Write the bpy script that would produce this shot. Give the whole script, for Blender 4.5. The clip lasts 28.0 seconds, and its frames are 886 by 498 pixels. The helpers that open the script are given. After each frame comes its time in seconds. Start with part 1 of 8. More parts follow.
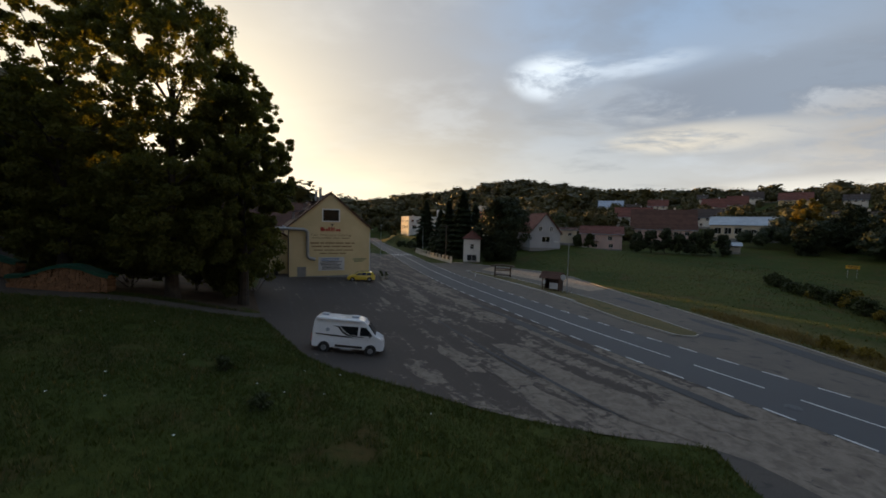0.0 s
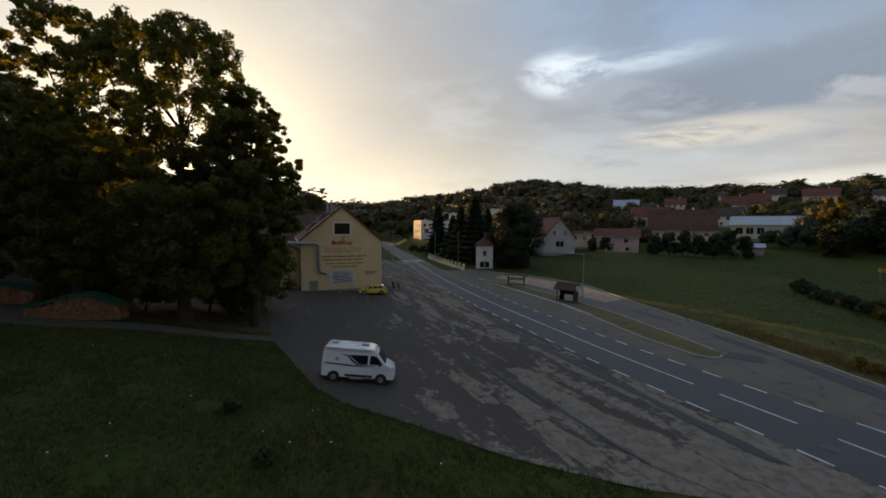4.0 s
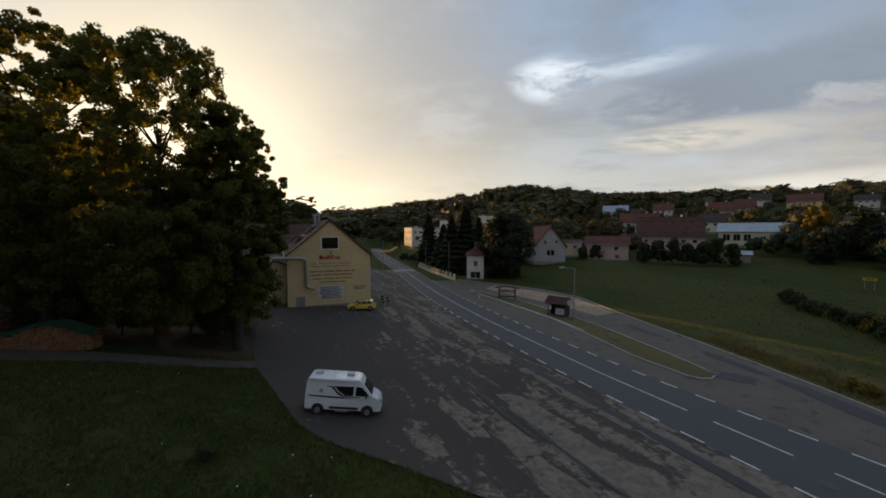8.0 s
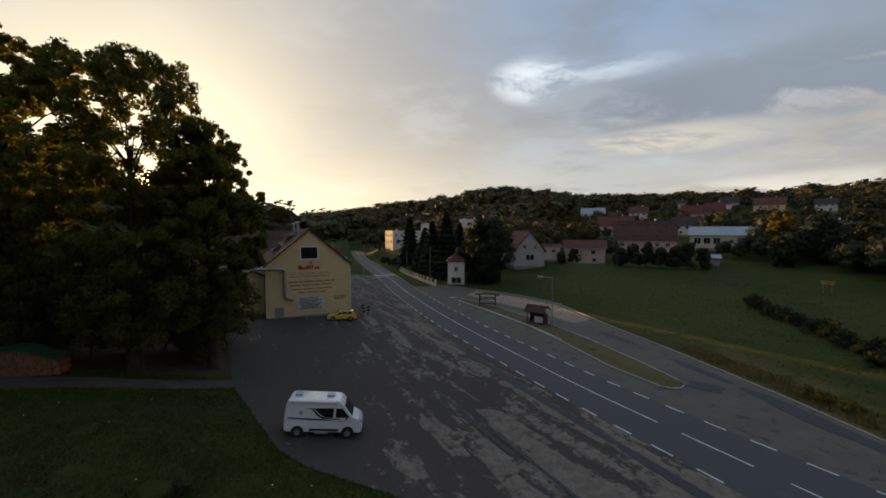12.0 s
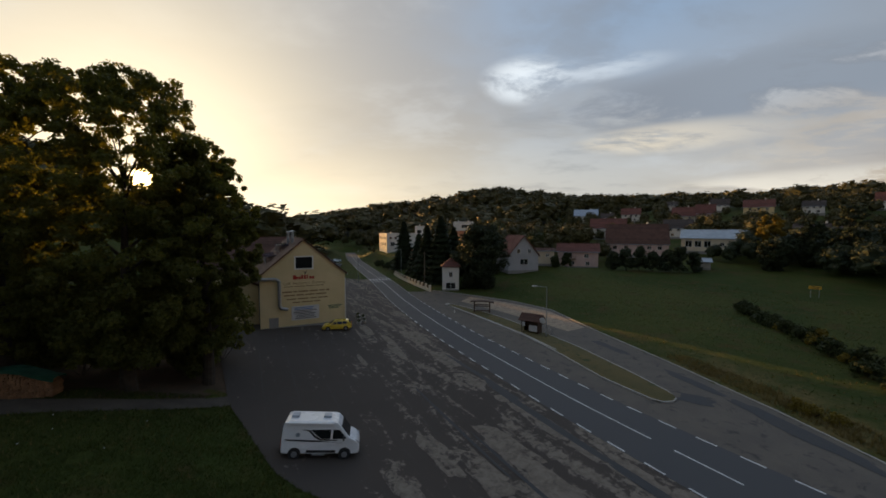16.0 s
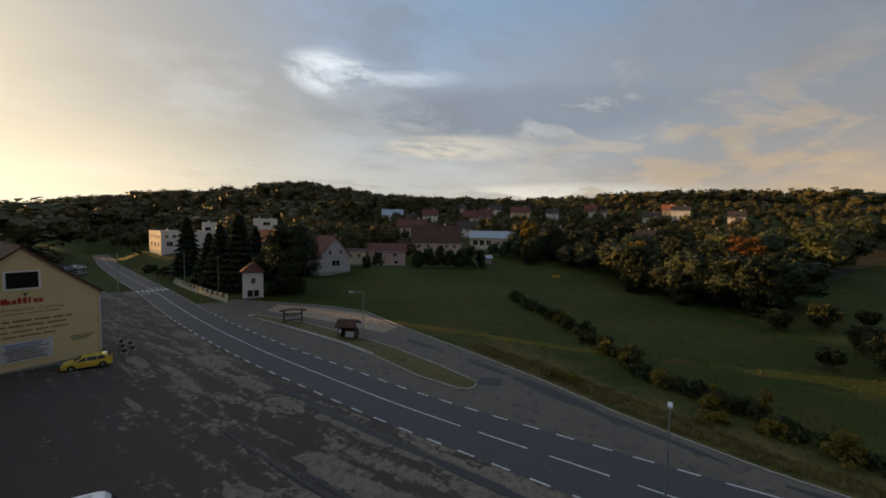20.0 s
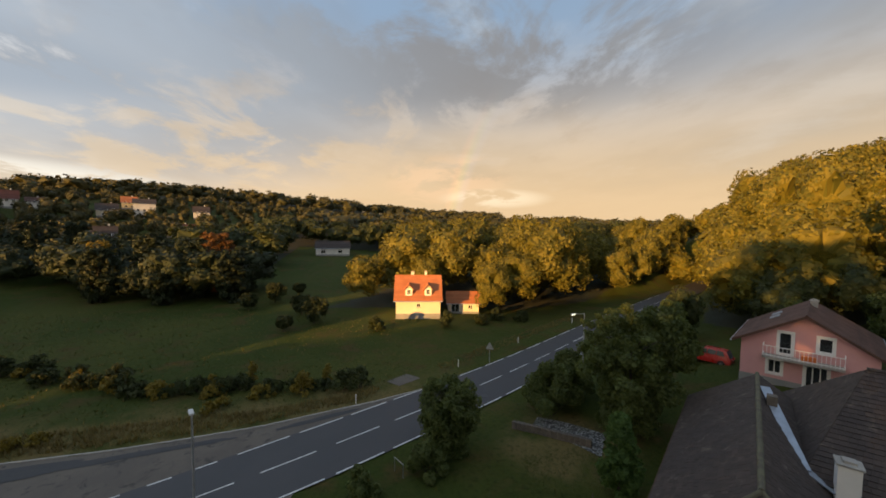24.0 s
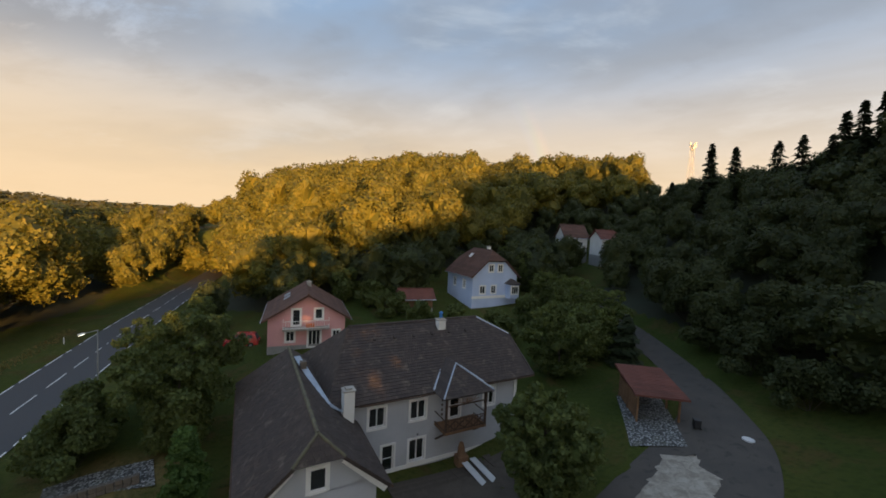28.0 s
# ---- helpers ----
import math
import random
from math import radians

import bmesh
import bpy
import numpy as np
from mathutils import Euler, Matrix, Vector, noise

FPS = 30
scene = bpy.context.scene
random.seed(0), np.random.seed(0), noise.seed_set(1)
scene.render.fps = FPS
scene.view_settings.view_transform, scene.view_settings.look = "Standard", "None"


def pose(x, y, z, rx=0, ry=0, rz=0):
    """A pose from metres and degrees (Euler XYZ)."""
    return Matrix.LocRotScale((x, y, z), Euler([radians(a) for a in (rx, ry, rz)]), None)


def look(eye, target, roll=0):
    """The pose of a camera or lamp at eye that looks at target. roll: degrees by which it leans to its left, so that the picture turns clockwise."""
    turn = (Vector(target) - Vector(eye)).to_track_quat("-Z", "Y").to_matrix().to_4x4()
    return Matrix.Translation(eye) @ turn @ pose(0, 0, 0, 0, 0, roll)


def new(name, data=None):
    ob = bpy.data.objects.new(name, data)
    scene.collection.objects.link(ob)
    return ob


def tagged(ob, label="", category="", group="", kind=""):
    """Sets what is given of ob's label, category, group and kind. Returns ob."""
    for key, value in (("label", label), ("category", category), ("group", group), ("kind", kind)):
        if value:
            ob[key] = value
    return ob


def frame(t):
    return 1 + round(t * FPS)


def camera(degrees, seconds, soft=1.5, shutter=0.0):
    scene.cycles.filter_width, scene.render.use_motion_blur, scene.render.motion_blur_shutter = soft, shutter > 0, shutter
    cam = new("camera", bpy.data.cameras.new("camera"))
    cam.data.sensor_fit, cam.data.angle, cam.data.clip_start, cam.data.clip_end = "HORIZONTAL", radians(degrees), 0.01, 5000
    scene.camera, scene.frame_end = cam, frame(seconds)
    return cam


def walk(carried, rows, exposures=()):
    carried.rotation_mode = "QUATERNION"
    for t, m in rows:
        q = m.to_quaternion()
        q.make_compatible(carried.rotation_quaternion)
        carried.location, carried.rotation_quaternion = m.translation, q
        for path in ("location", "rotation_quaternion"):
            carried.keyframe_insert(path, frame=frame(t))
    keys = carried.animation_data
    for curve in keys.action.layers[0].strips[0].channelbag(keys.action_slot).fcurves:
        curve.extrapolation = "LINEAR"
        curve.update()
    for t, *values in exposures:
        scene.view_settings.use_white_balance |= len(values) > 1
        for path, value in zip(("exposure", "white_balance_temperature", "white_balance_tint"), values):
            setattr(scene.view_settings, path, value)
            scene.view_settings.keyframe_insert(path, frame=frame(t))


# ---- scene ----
LENS = 99.14
# seconds, place, heading, tilt, lean
ROWS = [
    (0.0, -0.06, -1.17, 9.93, 2.54, -3.53, 1.50),
    (0.5, -0.04, -0.88, 10.07, 2.74, -3.64, 0.84),
    (1.0, -0.05, -0.66, 10.27, 3.25, -3.34, 0.94),
    (1.5, -0.12, -0.57, 10.51, 2.95, -3.09, 1.12),
    (2.0, -0.17, -0.57, 10.77, 2.51, -3.04, 1.16),
    (2.5, -0.17, -0.60, 11.02, 2.60, -3.14, 0.99),
    (3.0, -0.11, -0.59, 11.30, 3.61, -3.39, 1.02),
    (3.5, -0.00, -0.47, 11.57, 4.65, -3.61, 0.53),
    (5.5, 0.23, 0.24, 12.40, 3.94, -3.29, 0.38),
    (6.0, 0.24, 0.34, 12.59, 4.80, -3.23, 0.39),
    (6.5, 0.23, 0.43, 12.79, 4.59, -3.22, 0.31),
    (7.0, 0.22, 0.56, 12.96, 3.88, -3.16, 0.24),
    (7.5, 0.24, 0.64, 13.14, 3.50, -3.02, 0.24),
    (8.0, 0.28, 0.64, 13.34, 3.25, -2.94, 0.19),
    (8.5, 0.34, 0.61, 13.52, 2.64, -2.93, 0.19),
    (9.0, 0.38, 0.63, 13.69, 1.79, -2.90, 0.09),
    (9.5, 0.41, 0.60, 13.88, 1.27, -2.94, 0.16),
    (10.0, 0.41, 0.57, 14.08, 1.00, -3.00, 0.14),
    (10.5, 0.42, 0.51, 14.28, 1.28, -2.95, 0.19),
    (11.0, 0.40, 0.42, 14.48, 1.39, -2.95, 0.22),
    (11.5, 0.40, 0.40, 14.67, 0.96, -2.90, 0.20),
    (12.0, 0.42, 0.37, 14.87, 0.43, -2.94, 0.11),
    (12.5, 0.44, 0.36, 15.05, -0.00, -2.95, 0.11),
    (14.5, 0.50, 0.36, 15.81, -0.74, -3.05, 0.22),
    (15.0, 0.45, 0.35, 16.01, -1.02, -3.03, 0.14),
    (15.5, 0.35, 0.31, 16.23, -0.88, -3.07, 0.15),
    (16.0, 0.24, 0.25, 16.47, -0.51, -3.04, 0.04),
    (16.5, 0.11, 0.13, 16.73, -0.01, -2.97, 0.11),
    (17.0, -0.00, -0.00, 16.99, -0.31, -2.97, -0.14),
    (17.5, -0.03, -0.08, 17.23, -0.95, -3.13, -0.63),
    (18.0, -0.03, -0.01, 17.40, -1.52, -3.24, -0.49),
    (18.5, -0.17, 0.24, 17.47, -6.22, -3.33, -0.22),
    (19.0, -0.40, 0.62, 17.46, -14.36, -3.38, 0.19),
    (19.5, -0.57, 0.92, 17.59, -22.22, -3.40, 0.61),
    (20.0, -0.80, 1.10, 17.85, -29.13, -3.37, 1.00),
    (20.5, -1.14, 1.19, 18.15, -36.57, -3.35, 1.18),
    (22.5, -2.47, 1.69, 19.16, -70.46, -3.46, 0.92),
    (23.0, -2.70, 1.87, 19.23, -79.94, -3.43, 1.03),
    (23.5, -2.86, 2.09, 19.14, -89.77, -3.38, 0.90),
    (24.0, -3.04, 2.29, 19.01, -99.80, -3.32, 0.65),
    (24.5, -3.22, 2.59, 19.12, -110.04, -3.42, 0.51),
    (25.0, -3.35, 2.96, 19.38, -120.21, -3.52, 0.73),
    (25.5, -3.34, 3.43, 19.69, -130.87, -3.52, 0.88),
    (26.0, -3.28, 3.97, 19.95, -141.74, -3.36, 1.04),
    (26.5, -3.04, 4.52, 20.15, -152.63, -3.22, 1.43),
    (27.0, -2.71, 5.03, 20.31, -161.70, -3.20, 2.01),
    (27.5, -2.41, 5.45, 20.45, -165.64, -3.26, 2.53),
    (28.0, -2.15, 5.82, 20.59, -166.83, -3.30, 2.74),
]

cam = camera(LENS, 28.0, soft=1.7)
walk(cam, [(t, Matrix.Translation((x, y, z)) @ Matrix.Rotation(radians(head), 4, "Z")
            @ Matrix.Rotation(radians(90 + tilt), 4, "X") @ Matrix.Rotation(radians(lean), 4, "Z"))
           for t, x, y, z, head, tilt, lean in ROWS],
     exposures=((0, 0.18, 6350, 10), (6, 0.1, 6450, 10), (12, 0.05, 6500, 10), (20, -0.02, 6550, 10), (23, 0.52, 6850, 10), (26, 0.58, 6500, 10), (28, 0.76, 6350, 10)))

# ---- light: a low sun under broken evening cloud ----
SUN_AZ, SUN_EL = radians(37.8), radians(5.8)     # to the left of +y, above the horizon
SUN = Vector((-math.sin(SUN_AZ) * math.cos(SUN_EL), math.cos(SUN_AZ) * math.cos(SUN_EL), math.sin(SUN_EL)))


class Net:
    """Small helper to write node arithmetic."""

    def __init__(self, tree):
        self.tree = tree

    def node(self, kind, **values):
        n = self.tree.nodes.new(kind)
        for key, value in values.items():
            n.inputs[key.replace("_", " ")].default_value = value
        return n

    def link(self, a, b):
        self.tree.links.new(a, b)

    def math(self, op, a, b=None, clamp=False):
        n = self.tree.nodes.new("ShaderNodeMath")
        n.operation, n.use_clamp = op, clamp
        for i, v in enumerate((a, b)):
            if v is None:
                continue
            if isinstance(v, (int, float)):
                n.inputs[i].default_value = v
            else:
                self.link(v, n.inputs[i])
        return n.outputs[0]

    def smooth(self, v, low, high, to=1.0):
        n = self.tree.nodes.new("ShaderNodeMapRange")
        n.interpolation_type = "SMOOTHSTEP"
        self.link(v, n.inputs[0])
        n.inputs[1].default_value, n.inputs[2].default_value, n.inputs[4].default_value = low, high, to
        return n.outputs[0]

    def mix(self, fac, a, b, blend="MIX"):
        n = self.tree.nodes.new("ShaderNodeMix")
        n.data_type, n.blend_type = "RGBA", blend
        for socket, v in ((n.inputs[0], fac), (n.inputs[6], a), (n.inputs[7], b)):
            if isinstance(v, (int, float)):
                socket.default_value = v
            elif isinstance(v, tuple):
                socket.default_value = (*v, 1)
            else:
                self.link(v, socket)
        return n.outputs[2]

    def noise(self, vec, scale, detail=4.0, rough=0.55, distort=0.0):
        n = self.tree.nodes.new("ShaderNodeTexNoise")
        if vec is not None:
            self.link(vec, n.inputs["Vector"])
        n.inputs["Scale"].default_value, n.inputs["Detail"].default_value = scale, detail
        n.inputs["Roughness"].default_value, n.inputs["Distortion"].default_value = rough, distort
        return n.outputs[0]


def build_world():
    world = bpy.data.worlds.new("evening_sky")
    scene.world = world
    world.use_nodes = True
    tree = world.node_tree
    tree.nodes.clear()
    k = Net(tree)
    way = tree.nodes.new("ShaderNodeTexCoord").outputs["Generated"]
    split = tree.nodes.new("ShaderNodeSeparateXYZ")
    k.link(way, split.inputs[0])
    x, y, z = split.outputs

    def toward(v):
        n = tree.nodes.new("ShaderNodeVectorMath")
        n.operation = "DOT_PRODUCT"
        k.link(way, n.inputs[0])
        n.inputs[1].default_value = v
        return n.outputs["Value"]

    sky = tree.nodes.new("ShaderNodeTexSky")
    sky.sky_type, sky.sun_disc = "NISHITA", False
    sky.sun_elevation, sky.sun_rotation = SUN_EL, -SUN_AZ
    sky.air_density, sky.dust_density = 1.2, 2.0
    clear = k.mix(1.0, sky.outputs[0], (0.13, 0.13, 0.13), "MULTIPLY")

    # the cloud layer, seen in perspective overhead
    up = k.math("ADD", k.math("MAXIMUM", z, 0.0), 0.16)
    flat = tree.nodes.new("ShaderNodeCombineXYZ")
    k.link(k.math("DIVIDE", x, up), flat.inputs[0])
    k.link(k.math("DIVIDE", y, up), flat.inputs[1])
    turn = tree.nodes.new("ShaderNodeMapping")
    k.link(flat.outputs[0], turn.inputs[0])
    turn.inputs["Rotation"].default_value = (0, 0, radians(52))
    turn.inputs["Scale"].default_value = (0.72, 1.0, 1.0)
    big = k.noise(turn.outputs[0], 0.55, 5.0, 0.55, 0.3)
    fine = k.noise(turn.outputs[0], 1.25, 6.0, 0.60, 0.25)
    sunward = toward(SUN)
    level = toward(Vector((SUN.x, SUN.y, 0)).normalized())
    glow = k.math("POWER", k.math("MAXIMUM", k.math("ADD", k.math("MULTIPLY", sunward, 0.6), 0.4), 0.0), 8.0)
    core = k.math("POWER", k.math("MAXIMUM", sunward, 0.0), 24.0)
    band = k.math("MULTIPLY", k.math("POWER", k.math("MAXIMUM", level, 0.0), 6.0), k.smooth(z, 0.30, 0.02))
    low = k.smooth(k.math("ADD", z, k.math("MULTIPLY", k.math("SUBTRACT", big, 0.5), 0.25)), 0.46, 0.0)
    away = k.smooth(k.math("MULTIPLY", level, -1.0), -0.55, 0.75)

    pale = k.mix(k.smooth(z, 0.02, 0.5), (0.60, 0.60, 0.58), (0.29, 0.42, 0.61))
    grey = k.mix(k.smooth(z, 0.05, 0.5), (0.46, 0.44, 0.41), (0.29, 0.335, 0.41))
    cloud = k.mix(k.smooth(big, 0.42, 0.60), pale, grey)
    cloud = k.mix(k.math("MULTIPLY", k.smooth(fine, 0.52, 0.70), 0.45), cloud, (0.66, 0.72, 0.78))
    cloud = k.mix(k.math("MULTIPLY", k.smooth(fine, 0.48, 0.34), 0.45), cloud, (0.24, 0.27, 0.32))
    cloud = k.mix(0.12, cloud, clear)
    # warm light low on the side away from the sun
    cloud = k.mix(k.math("MULTIPLY", k.math("MULTIPLY", away, low), 0.92), cloud, (0.86, 0.61, 0.35))
    # brightening toward the sun
    cloud = k.mix(k.math("MULTIPLY", glow, 0.75), cloud, (0.80, 0.70, 0.55))
    cloud = k.mix(k.math("MULTIPLY", k.math("MAXIMUM", core, band), 0.9, True), cloud, (1.55, 1.32, 0.88))
    torn = k.noise(turn.outputs[0], 2.0, 7.0, 0.62, 0.4)
    # a bright break in the cloud, the grey bank beside it and a pale strip over the village
    for way_to, wide, tall, tint, much in ((Vector((0.20, 0.90, 0.345)), 0.075, 0.036, (0.86, 0.93, 0.98), 0.95), (Vector((0.33, 0.88, 0.36)), 0.13, 0.018, (0.78, 0.87, 0.96), 0.55), (Vector((0.58, 0.76, 0.275)), 0.26, 0.052, (0.24, 0.27, 0.32), 1.0),
                                           (Vector((0.74, 0.668, 0.085)), 0.22, 0.022, (0.95, 0.90, 0.78), 0.8), (Vector((0.978, -0.177, 0.12)), 0.12, 0.05, (1.0, 0.68, 0.42), 0.6),
                                           (Vector((0.70, 0.69, 0.285)), 0.24, 0.045, (0.24, 0.27, 0.315), 1.0), (Vector((0.52, 0.82, 0.20)), 0.15, 0.024, (0.90, 0.80, 0.62), 0.75), (Vector((0.93, -0.25, 0.42)), 0.42, 0.11, (0.27, 0.27, 0.28), 0.85),
                                           (Vector((0.95, -0.30, 0.075)), 0.10, 0.018, (1.1, 0.92, 0.66), 0.7), (Vector((0.86, 0.46, 0.30)), 0.42, 0.16, (0.33, 0.39, 0.47), 0.75)):
        d = way_to.normalized()
        side = d.cross(Vector((0, 0, 1))).normalized()
        a = k.math("DIVIDE", toward(side), wide)
        b = k.math("DIVIDE", k.math("SUBTRACT", z, d.z), tall)
        r = k.math("ADD", k.math("MULTIPLY", a, a), k.math("MULTIPLY", b, b))
        r = k.math("ADD", r, k.math("MULTIPLY", k.smooth(toward(d), 0.6, 0.2), 9.0))
        cloud = k.mix(k.math("MULTIPLY", k.math("MULTIPLY", k.smooth(r, 2.6, 0.0), k.smooth(torn, 0.40, 0.54)), much), cloud, tint)
    # a faint piece of rainbow opposite the sun
    bow = k.math("MULTIPLY", toward(-SUN), -1.0)
    for inner, tint in ((41.0, (0.02, 0.05, 0.10)), (41.8, (0.05, 0.10, 0.02)), (42.5, (0.16, 0.05, 0.01))):
        ring = k.math("SUBTRACT", bow, -math.cos(radians(inner)))
        ring = k.smooth(k.math("ABSOLUTE", ring), 0.011, 0.0)
        cloud = k.mix(k.math("MULTIPLY", k.math("MULTIPLY", ring, k.smooth(z, 0.36, 0.12)), 0.5), cloud, tint, "ADD")
    cloud = k.mix(k.math("MULTIPLY", away, 0.31), cloud, (0.0, 0.0, 0.0))
    # the low disc behind thin haze
    disc = k.smooth(sunward, math.cos(radians(1.6)), math.cos(radians(0.5)))
    cloud = k.mix(disc, cloud, (14.0, 9.5, 4.0))
    back = tree.nodes.new("ShaderNodeBackground")
    k.link(cloud, back.inputs[0])
    back.inputs[1].default_value = 1.0
    out = tree.nodes.new("ShaderNodeOutputWorld")
    k.link(back.outputs[0], out.inputs[0])


build_world()
sun_data = bpy.data.lights.new("sun", "SUN")
sun_data.energy, sun_data.angle, sun_data.color = 7.4, radians(0.6), (1.0, 0.53, 0.16)
sun_lamp = new("sun", sun_data)
sun_lamp.matrix_world = look(SUN * 400, (0, 0, 0))

# ---- materials ----
def surface(name, a, b, scale=1.0, rough=0.8, fine=30.0, bump=0.2, metal=0.0, third=None, coat=0.0, island=0.0, rnd=0.0, spots=0.5):
    """A material of two mixed colours at a large and a fine scale, with relief; third adds stains."""
    m = bpy.data.materials.new(name)
    m.use_nodes = True
    tree = m.node_tree
    k = Net(tree)
    b_s = tree.nodes["Principled BSDF"]
    pos = tree.nodes.new("ShaderNodeTexCoord").outputs["Object"]
    n1, n2 = k.noise(pos, scale, 4.0, 0.6, 0.2), k.noise(pos, fine, 3.0, 0.6)
    col = k.mix(k.smooth(n1, 0.34, 0.66), a, b)
    dark = tuple(c * 0.62 for c in a)
    col = k.mix(k.math("MULTIPLY", k.smooth(n2, 0.42, 0.75), spots), col, dark)
    if third:
        n3 = k.noise(pos, scale * 2.7, 5.0, 0.65, 0.6)
        col = k.mix(k.smooth(n3, 0.55, 0.68), col, third)
    if rnd:
        info = tree.nodes.new("ShaderNodeObjectInfo").outputs["Random"]
        col = k.mix(k.math("MULTIPLY", info, rnd), col, tuple(c * 0.45 for c in b))
    if island:
        info = tree.nodes.new("ShaderNodeNewGeometry").outputs["Random Per Island"]
        col = k.mix(k.math("MULTIPLY", info, island), col, tuple(c * 0.35 for c in a))
    k.link(col, b_s.inputs["Base Color"])
    r = k.smooth(n1, 0.2, 0.8)
    k.link(k.math("ADD", k.math("MULTIPLY", r, 0.16), rough - 0.08), b_s.inputs["Roughness"])
    b_s.inputs["Metallic"].default_value = metal
    b_s.inputs["Coat Weight"].default_value = coat
    if bump:
        bn = tree.nodes.new("ShaderNodeBump")
        bn.inputs["Strength"].default_value, bn.inputs["Distance"].default_value = bump, 0.6 / fine
        k.link(n2, bn.inputs["Height"])
        k.link(bn.outputs[0], b_s.inputs["Normal"])
    return m


def leafy(name, a, b, light=0.35):
    """Leaves: two greens that change from leaf to leaf, with light that shines through."""
    m = bpy.data.materials.new(name)
    m.use_nodes = True
    tree = m.node_tree
    k = Net(tree)
    bs = tree.nodes["Principled BSDF"]
    info = tree.nodes.new("ShaderNodeNewGeometry").outputs["Random Per Island"]
    pos = tree.nodes.new("ShaderNodeTexCoord").outputs["Object"]
    patch = k.smooth(k.noise(pos, 0.22, 3.0), 0.35, 0.65)
    col = k.mix(info, a, b)
    col = k.mix(k.math("MULTIPLY", patch, 0.5), col, tuple(v * 0.6 for v in a))
    k.link(col, bs.inputs["Base Color"])
    bs.inputs["Roughness"].default_value = 0.65
    bs.inputs["Specular IOR Level"].default_value = 0.3
    tr = tree.nodes.new("ShaderNodeBsdfTranslucent")
    k.link(k.mix(1.0, col, (1.25, 1.15, 0.5), "MULTIPLY"), tr.inputs[0])
    mx = tree.nodes.new("ShaderNodeMixShader")
    mx.inputs[0].default_value = light
    k.link(bs.outputs[0], mx.inputs[1])
    k.link(tr.outputs[0], mx.inputs[2])
    k.link(mx.outputs[0], tree.nodes["Material Output"].inputs[0])
    return m


def worn_asphalt(name, bare, tint=(1, 1, 1)):
    """Old dark asphalt whose top has flaked off in long drifts beside the road; bare tells how much is gone."""
    m = bpy.data.materials.new(name)
    m.use_nodes = True
    tree = m.node_tree
    k = Net(tree)
    bs = tree.nodes["Principled BSDF"]
    pos = tree.nodes.new("ShaderNodeTexCoord").outputs["Object"]
    turn = tree.nodes.new("ShaderNodeMapping")
    turn.vector_type = "TEXTURE"
    turn.inputs["Rotation"].default_value = (0, 0, radians(-63))
    k.link(pos, turn.inputs[0])
    long = tree.nodes.new("ShaderNodeMapping")
    long.inputs["Scale"].default_value = (0.16, 0.75, 1)
    k.link(turn.outputs[0], long.inputs[0])
    axes = tree.nodes.new("ShaderNodeSeparateXYZ")
    k.link(turn.outputs[0], axes.inputs[0])
    drift = k.noise(long.outputs[0], 0.9, 7.0, 0.62, 0.8)
    broken = k.noise(pos, 1.6, 6.0, 0.7, 0.6)
    grain = k.noise(pos, 24.0, 3.0, 0.7)
    stain = k.noise(pos, 0.13, 4.0, 0.55, 0.4)
    lane = k.math("ABSOLUTE", k.math("SUBTRACT", k.math("FRACT", k.math("DIVIDE", k.math("ADD", axes.outputs[1], k.math("MULTIPLY", broken, 0.25)), 3.1)), 0.5))
    close = k.smooth(axes.outputs[1], 4.0, 21.0)
    near = k.smooth(axes.outputs[0], -26.0, -2.0)
    much = k.math("ADD", k.math("MULTIPLY", close, 0.085), k.math("MULTIPLY", near, 0.15))
    gone = k.math("ADD", k.math("ADD", k.math("MULTIPLY", drift, 0.6), k.math("MULTIPLY", broken, 0.4)), k.math("ADD", much, bare * 0.24))
    gone = k.smooth(gone, 0.580, 0.660)
    col = k.mix(stain, (0.047, 0.036, 0.029), (0.080, 0.062, 0.050))
    col = k.mix(k.math("MULTIPLY", k.math("MULTIPLY", k.smooth(lane, 0.045, 0.004), k.smooth(drift, 0.42, 0.58)), 0.6), col, (0.075, 0.068, 0.060))
    pale = k.mix(k.smooth(broken, 0.35, 0.65), tuple(a * b for a, b in zip((0.160, 0.128, 0.098), tint)), tuple(a * b for a, b in zip((0.275, 0.228, 0.180), tint)))
    col = k.mix(k.math("MULTIPLY", gone, 0.85), col, pale)
    col = k.mix(k.math("MULTIPLY", grain, 0.5), col, k.mix(1.0, col, (0.45, 0.45, 0.45), "MULTIPLY"))
    k.link(col, bs.inputs["Base Color"])
    bs.inputs["Roughness"].default_value = 0.88
    bump = tree.nodes.new("ShaderNodeBump")
    bump.inputs["Strength"].default_value, bump.inputs["Distance"].default_value = 0.5, 0.02
    k.link(k.math("SUBTRACT", k.math("MULTIPLY", grain, 0.4), gone), bump.inputs["Height"])
    k.link(bump.outputs[0], bs.inputs["Normal"])
    return m


